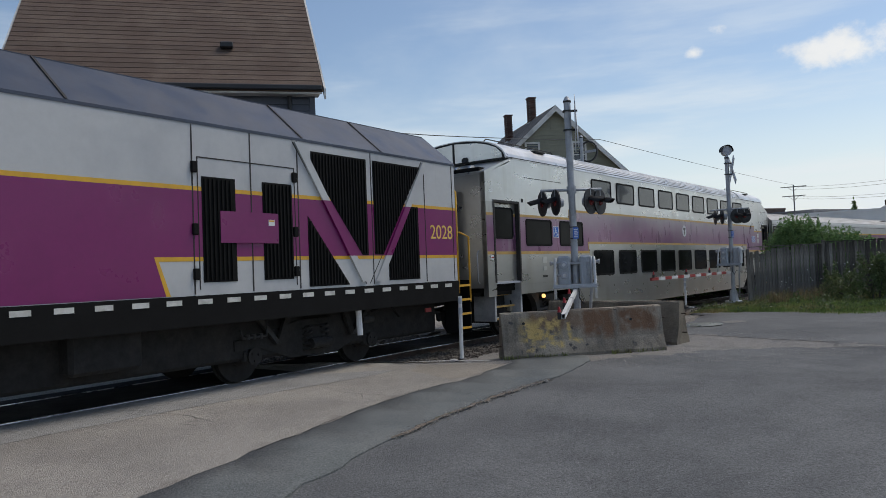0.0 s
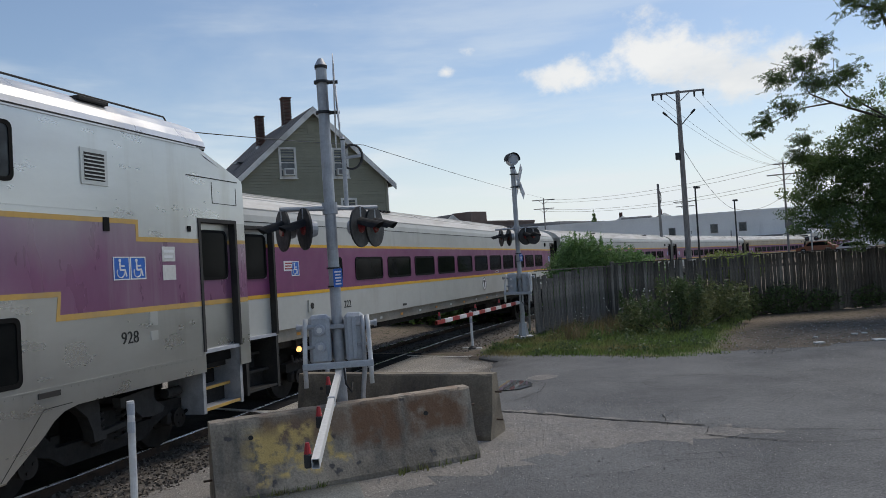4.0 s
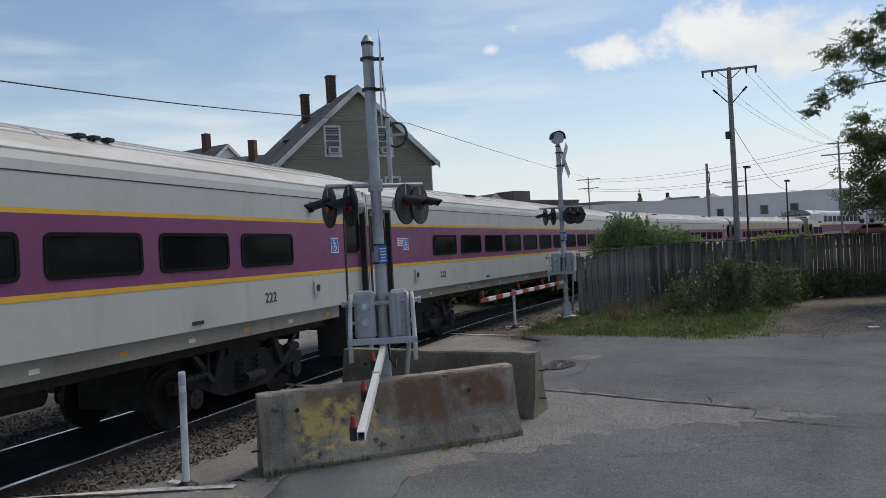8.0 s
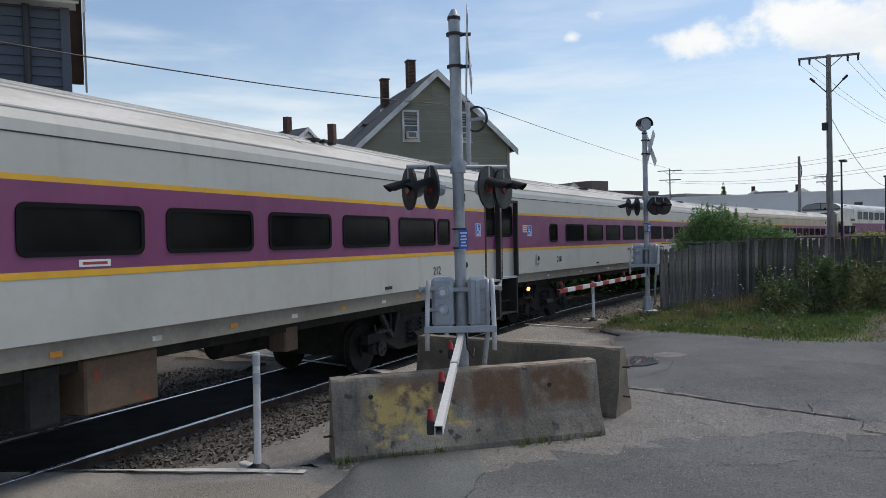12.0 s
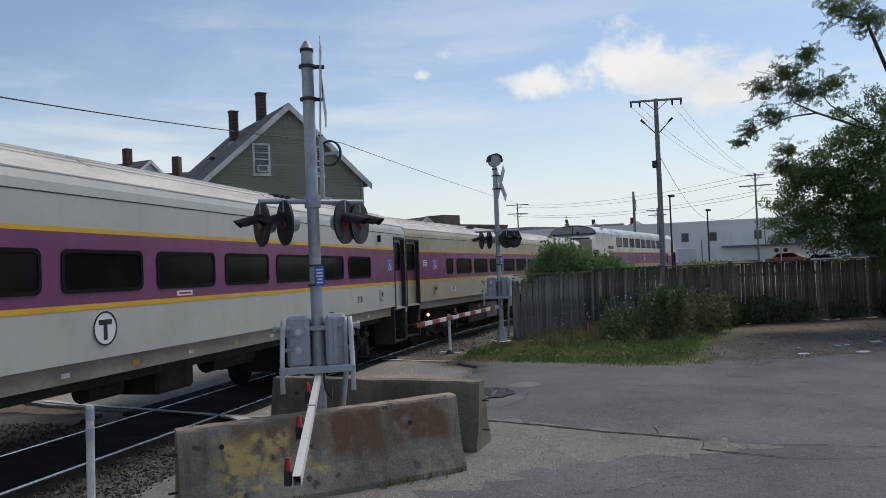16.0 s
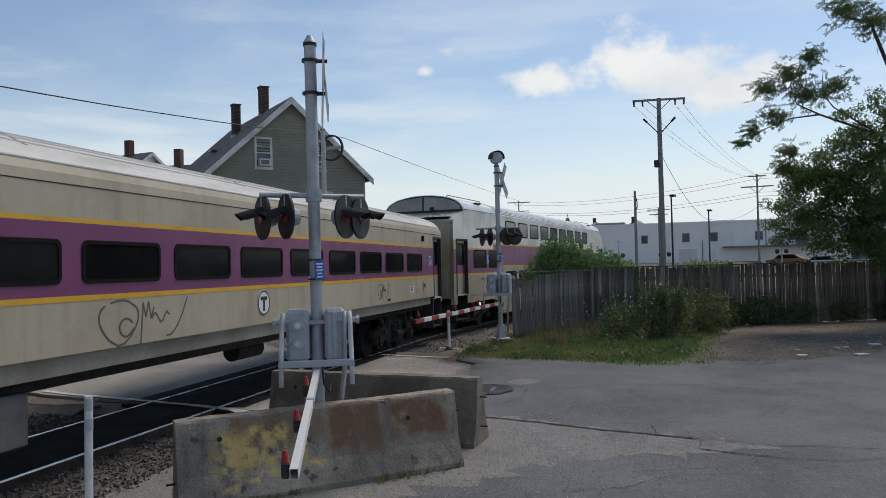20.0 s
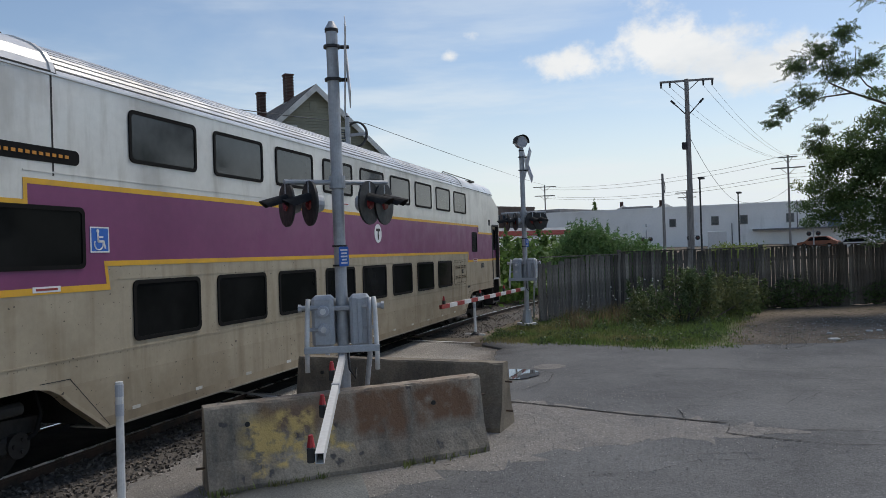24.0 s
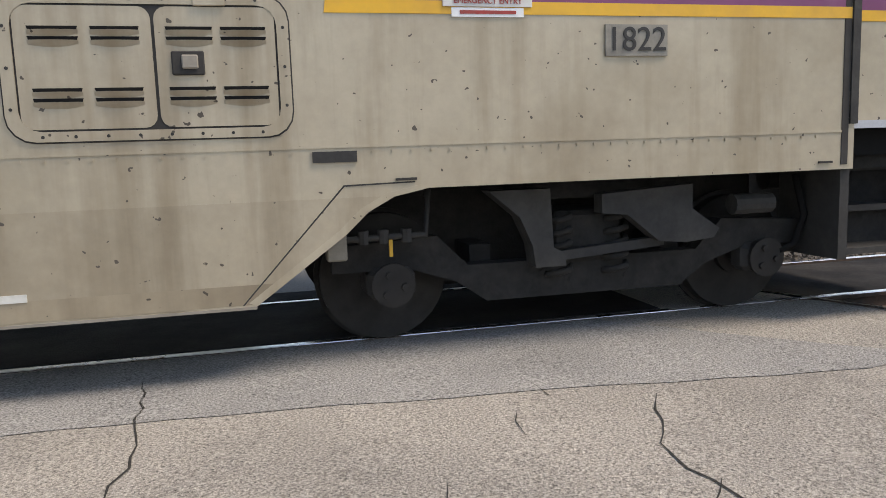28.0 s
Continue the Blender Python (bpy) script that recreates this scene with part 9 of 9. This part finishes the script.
    for u in (19.2, 21.1):
        for z in (3.22, 2.35, 1.72):
            out.append(part("hinge", box_bm((u - MID, -y - 0.02, z), (0.09, 0.05, 0.16), bevel=0.01), "gasket", car, "black door hinge"))
    for p, q in (((21.2, 3.8), (22.9, 1.46)), ((24.66, 3.8), (23.0, 1.46))):
        plate("panel_seam", [(p[0] - 0.11, p[1]), (p[0] - 0.095, p[1]), (q[0] - 0.095, q[1]), (q[0] - 0.11, q[1])], y - 0.003, y + 0.0065, "seam")
    n_ = plate("notice_plate", rect(20.52, 2.43, 20.64, 2.52), y + 0.035, y + 0.04, "sign_white")
    plate("text_bar", rect(20.53, 2.49, 20.63, 2.512), y + 0.04, y + 0.043, "yellow", parent=n_)
    out.append(text_mesh("number", "2028", 0.4, pose(25.18 - MID, -y - 0.006, 2.41, 90, 0, 0), "number_gold", car))
    # rear end: steps and handrails
    for k in range(4):
        z = 0.42 + 0.3 * k
        plate("step_tread", rect(25.76, z - 0.03, 26.2, z), y - 0.3, y - 0.02, "underframe")
        plate("step_edge", rect(25.76, z - 0.035, 26.2, z + 0.012), y - 0.02, y, "yellow")
    for x in (25.78, 26.22):
        out.append(part("handrail", add_tube(bmesh.new(), [(x - MID, -y + 0.02, 0.95 if x > 26 else 1.15), (x - MID, -y + 0.02, 2.35 if x > 26 else 3.3), (x - MID + (0.0 if x < 26 else -0.25), -y + 0.1, 2.45 if x > 26 else 3.35)], 0.022, 8), "yellow", car, "yellow handrail"))
    plate("step_cheek", rect(25.73, 0.3, 25.76, 1.42), y - 0.35, y - 0.02, "gasket")
    plate("step_cheek", rect(26.2, 0.3, 26.23, 1.42), y - 0.35, y - 0.02, "gasket")
    on_far_side(out)
    part("end_wall", box_bm((U1 - MID + 0.01, 0, 2.6), (0.04, 3.0, 2.4)), "loco_grey", car)
    part("cab", prism_bm([(U0 - MID, 1.42), (U0 - MID, 3.9), (U0 - 2.2 - MID, 3.8), (U0 - 3.0 - MID, 2.7), (U0 - 3.2 - MID, 1.42)], -1.5, 1.5), "loco_purple", car, "sloping purple nose and cab")
    part("end_sill", box_bm((U1 - MID + 0.25, 0, 1.2), (0.5, 2.6, 0.4)), "gasket", car)
    part("fuel_tank", box_bm((14.0 - MID, 0, 0.75), (5.5, 2.6, 0.75), bevel=0.12), "underframe", car)
    part("under_gear", box_bm(((U0 + U1) / 2 - MID, 0, 0.74), (U1 - U0 - 0.4, 2.2, 0.76), bevel=0.05), "underframe", car, "black running gear below the frame")
    part("sand_box", box_bm((18.0 - MID, 0, 0.8), (1.0, 2.7, 0.6), bevel=0.05), "underframe", car)
    part("tail_lamp", cyl_bm((U1 - MID + 0.02, -1.1, 3.5), (U1 - MID + 0.14, -1.1, 3.5), 0.12, seg=16), "grey_paint", car)
    part("marker_plate", box_bm((24.8 - MID, -1.42, 0.86), (0.2, 0.02, 0.08)), "red_paint", car)
    part("shock_absorber", cyl_bm((22.75 - MID, -1.4, 0.55), (22.72 - MID, -1.4, 1.05), 0.055, seg=10), "sign_white", car, "white shock absorber")
    part("sand_hose", add_tube(bmesh.new(), [(23.1 - MID, -1.38, 0.95), (23.6 - MID, -1.38, 1.08), (23.9 - MID, -1.38, 0.8)], 0.025), "gasket", car)
    for uc in (6.6, 21.9):
        truck(car, uc, 2.8, "outside")
    part("coupler", box_bm((25.75 - MID, 0, 0.9), (0.6, 0.3, 0.28), bevel=0.03), "underframe", car)
    for yy in (-0.7, -0.4, 0.5):
        part("jumper_hose", add_tube(bmesh.new(), [(25.4 - MID, yy, 1.2), (25.8 - MID, yy, 0.7), (26.2 - MID, yy, 0.72)], 0.03), "gasket", car)
    return car


def scribble(car, u, z, w, h, seed, material="graffiti"):
    """Loose looping lines of spray paint, not writing."""
    rnd = random.Random(seed)
    loops = [[(0.2 + 0.19 * math.cos(a) + 0.03 * math.sin(2 * a), 0.5 * math.sin(a) + 0.02) for a in np.linspace(2.2, 8.2, 26)],
             [(0.27 + 0.07 * math.cos(a), -0.1 + 0.2 * math.sin(a)) for a in np.linspace(0.5, 6.0, 14)],
             [(0.42 + 0.03 * i, (-0.5, 0.42, 0.1, 0.45, 0.05, 0.3)[i] if i < 6 else 0) for i in range(6)],
             [(0.55 + 0.2 * f, 0.05 + 0.12 * math.sin(9 * f)) for f in np.linspace(0, 1, 9)],
             [(0.72 + 0.26 * f, -0.42 + 0.9 * f * f) for f in np.linspace(0, 1, 9)]]
    for line in loops:
        pts = [(u - MID + x * w, z + y * h * rnd.uniform(0.96, 1.04)) for x, y in line]
        bm = bmesh.new()
        for (a, za), (b, zb) in zip(pts[:-1], pts[1:]):
            dx, dz = b - a, zb - za
            ln = math.hypot(dx, dz) + 1e-6
            nx, nz = -dz / ln * 0.012, dx / ln * 0.012
            ex, ez = dx / ln * 0.008, dz / ln * 0.008
            add_prism(bm, [(a - nx - ex, za - nz - ez), (a + nx - ex, za + nz - ez), (b + nx + ex, zb + nz + ez), (b - nx + ex, zb - nz + ez)], -SIDE - 0.001, -SIDE - 0.0035)
        part("spray_line", bm, material, car, "grey sprayed scribble")


def build_train():
    cars = {-2: locomotive()}
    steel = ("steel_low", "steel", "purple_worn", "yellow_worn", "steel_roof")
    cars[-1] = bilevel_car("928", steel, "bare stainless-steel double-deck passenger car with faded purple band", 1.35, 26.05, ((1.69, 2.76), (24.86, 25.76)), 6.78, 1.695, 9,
        ((3.07, 2.17, 4.37, 2.84), (4.8, 2.17, 6.14, 2.84)),
        dict(belly=21.42, roof=(5.75, 21.4), notch=(5.34, 6.45, 22.2, 23.54), access=(4.585, 23.2, 23.5), logo=14.25, numbers=((4.58, 1.65), (23.3, 1.67)), trucks=(4.3, 23.3), display=None, louvre=None,
             seams=((5.72, 5.74, 3.2, 4.26, 0), (20.9, 20.92, 3.2, 4.26, 0), (3.1, 5.0, 3.85, 3.865, 0), (25.2, 25.21, 3.48, 3.8, 0), (25.84, 25.85, 3.48, 3.76, 0), (25.21, 25.84, 3.48, 3.49, 0), (24.6, 25.9, 3.845, 3.86, 0)),
             notices=((24.12, 2.72, 0.27, 0.2, "litter", 2), (24.12, 2.47, 0.27, 0.2, "litter", 0), (1.55, 1.9, 0.12, 0.1, "sign_white", 1)),
             plates=((2.95, 3.28, 0.07, 0.09, "seam"), (3.95, 1.82, 0.2, 0.16, "steel"), (3.95, 1.6, 0.18, 0.1, "steel"), (3.95, 1.4, 0.22, 0.05, "seam"), (22.0, 1.2, 0.3, 0.06, "seam"), (22.97, 3.08, 0.1, 0.17, "gasket"), (24.6, 3.08, 0.07, 0.08, "gasket"), (23.75, 1.88, 0.15, 0.18, "steel"), (23.75, 1.66, 0.14, 0.12, "steel"))))
    cars[0] = single_level_car("222", "car_grey", True, "grey single-level passenger car with purple band and yellow lines", dict(logo=13.9, notice=15.5, numbers=(4.1, 22.15)))
    cars[1] = single_level_car("212", "car_grey", False, "clean grey passenger car with purple window band", dict(logo=12.9, notice=14.7, numbers=(4.06, 22.25)))
    cars[2] = single_level_car("218", "car_grey", True, "grey passenger car with purple band and dusty sides", dict(logo=13.67, notice=15.3, numbers=(4.05, 22.08)))
    cars[3] = single_level_car("351", "car_tan", True, "grimy tan passenger car with sprayed scribbles below its purple band", dict(logo=13.95, notice=15.9, numbers=(4.15, 22.35)))
    for u, z, w, h, s in ((10.0, 1.67, 1.8, 0.54, 3), (19.6, 1.7, 0.8, 0.36, 5)):
        scribble(cars[3], u, z, w, h, s)
    dirty = ("steel_dirty", "steel_clean", "purple", "yellow", "steel_roof")
    cars[4] = bilevel_car("1822", dirty, "grimy stainless double-deck control car with purple band at the train's tail", 1.35, 26.5, ((1.62, 2.6), (25.42, 26.32)), 6.88, 1.72, 8,
        ((3.23, 2.22, 4.54, 2.89), (4.83, 2.22, 6.14, 2.89), (22.58, 2.29, 23.21, 2.93)),
        dict(belly=21.6, roof=(5.75, 21.6), notch=(5.34, 6.45, 22.1, 23.45), access=(4.685, 6.36), logo=14.66, numbers=((4.63, 1.85),), trucks=(4.2, 23.72), display=(4.9, 6.09), louvre=(20.47, 21.85, 1.33, 2.05),
             seams=((5.72, 5.74, 3.2, 4.26, 0), (21.5, 21.515, 3.2, 4.26, 0), (25.32, 25.37, 1.05, 3.2, 0)),
             notices=((22.95, 1.98, 0.42, 0.05, "sign_white", 1), (5.6, 2.02, 0.36, 0.06, "sign_white", 1), (13.0, 3.3, 0.34, 0.05, "sign_white", 1), (12.6, 0.95, 0.3, 0.09, "sign_white", 1)),
             plates=((23.86, 1.83, 0.4, 0.18, "number_plate"), (22.06, 1.21, 0.24, 0.06, "truck_grey"), (22.45, 1.075, 0.12, 0.014, "seam"), (25.2, 1.07, 0.1, 0.014, "seam"), (23.4, 3.02, 0.07, 0.14, "seam"), (25.0, 3.3, 0.2, 0.2, "seam"))))
    c = cars[4]
    text_mesh("number", "1822", 0.195, pose(23.86 - MID, -SIDE - 0.016, 1.83, 90, 0, 0), "number_dark", c)
    text_mesh("label_text", "EMERGENCY ENTRY", 0.044, pose(22.95 - MID, -SIDE - 0.014, 2.04, 90, 0, 0), "red_paint", c)
    part("label_plate", box_bm((22.95 - MID, -SIDE - 0.006, 2.04), (0.52, 0.012, 0.06)), "litter", c)
    # pilot and tail lamps of the control car
    part("pilot", prism_bm([(-1.3, 0.3), (1.3, 0.3), (1.4, 0.95), (-1.4, 0.95)], 26.53 - MID, 26.61 - MID, "yz"), "underframe", c)
    for y in (-0.9, 0.9):
        part("tail_lamp", cyl_bm((26.51 - MID, y, 3.55), (26.57 - MID, y, 3.55), 0.09, seg=14), "red_lens", c)
    part("cab_window", box_bm((26.52 - MID, -1.05, 2.7), (0.02, 0.6, 0.6)), "train_glass", c)
    return cars


TRAIN = build_train()


# ---- what moves ----
# the train's small gains and losses on a steady run, second by second
DRIFT = (0, -0.01, -0.03, -0.02, 0.02, 0.12, 0.23, 0.25, 0.16, 0.08, -0.03, -0.08, -0.19, -0.22, -0.12, 0.03, 0.14, 0.17, 0.22, 0.19, 0.4, 0.45, 0.3, 0.12, 0.06, 0.09, 0.03, 0.04, 0.04)


def run(t):
    """Where the joint ahead of the first single-level car stands along the track."""
    u = t / 28
    k = min(int(t), 27)
    f = t - k
    p = [DRIFT[min(max(k + i, 0), 28)] for i in (-1, 0, 1, 2)]
    drift = p[1] + 0.5 * f * (p[2] - p[0] + f * (2 * p[0] - 5 * p[1] + 4 * p[2] - p[3] + f * (3 * (p[1] - p[2]) + p[3] - p[0])))
    return 34.005 - 171.314 * u + 44.441 * u ** 2 - 62.183 * u ** 3 + 30.895 * u ** 4 + drift


def car_pose(sc, half=9.06):
    a, b = on_track(sc - half), on_track(sc + half)
    return Matrix.LocRotScale((a + b) / 2, (b - a).to_track_quat("X", "Z"), None)


def motions():
    for j, car in TRAIN.items():
        walk(car, [(t, car_pose(run(t) + SLOT * j + MID)) for t in np.arange(0, 28.01, 0.5)])
    # the wheels roll without slipping
    for w, x in WHEELSETS:
        walk(w, [(t, Matrix.Translation((x, 0, WHEEL_R)) @ Matrix.Rotation((run(t) - run(0)) / WHEEL_R, 4, "Y")) for t in np.arange(0, 28.01, 0.1)])


motions()
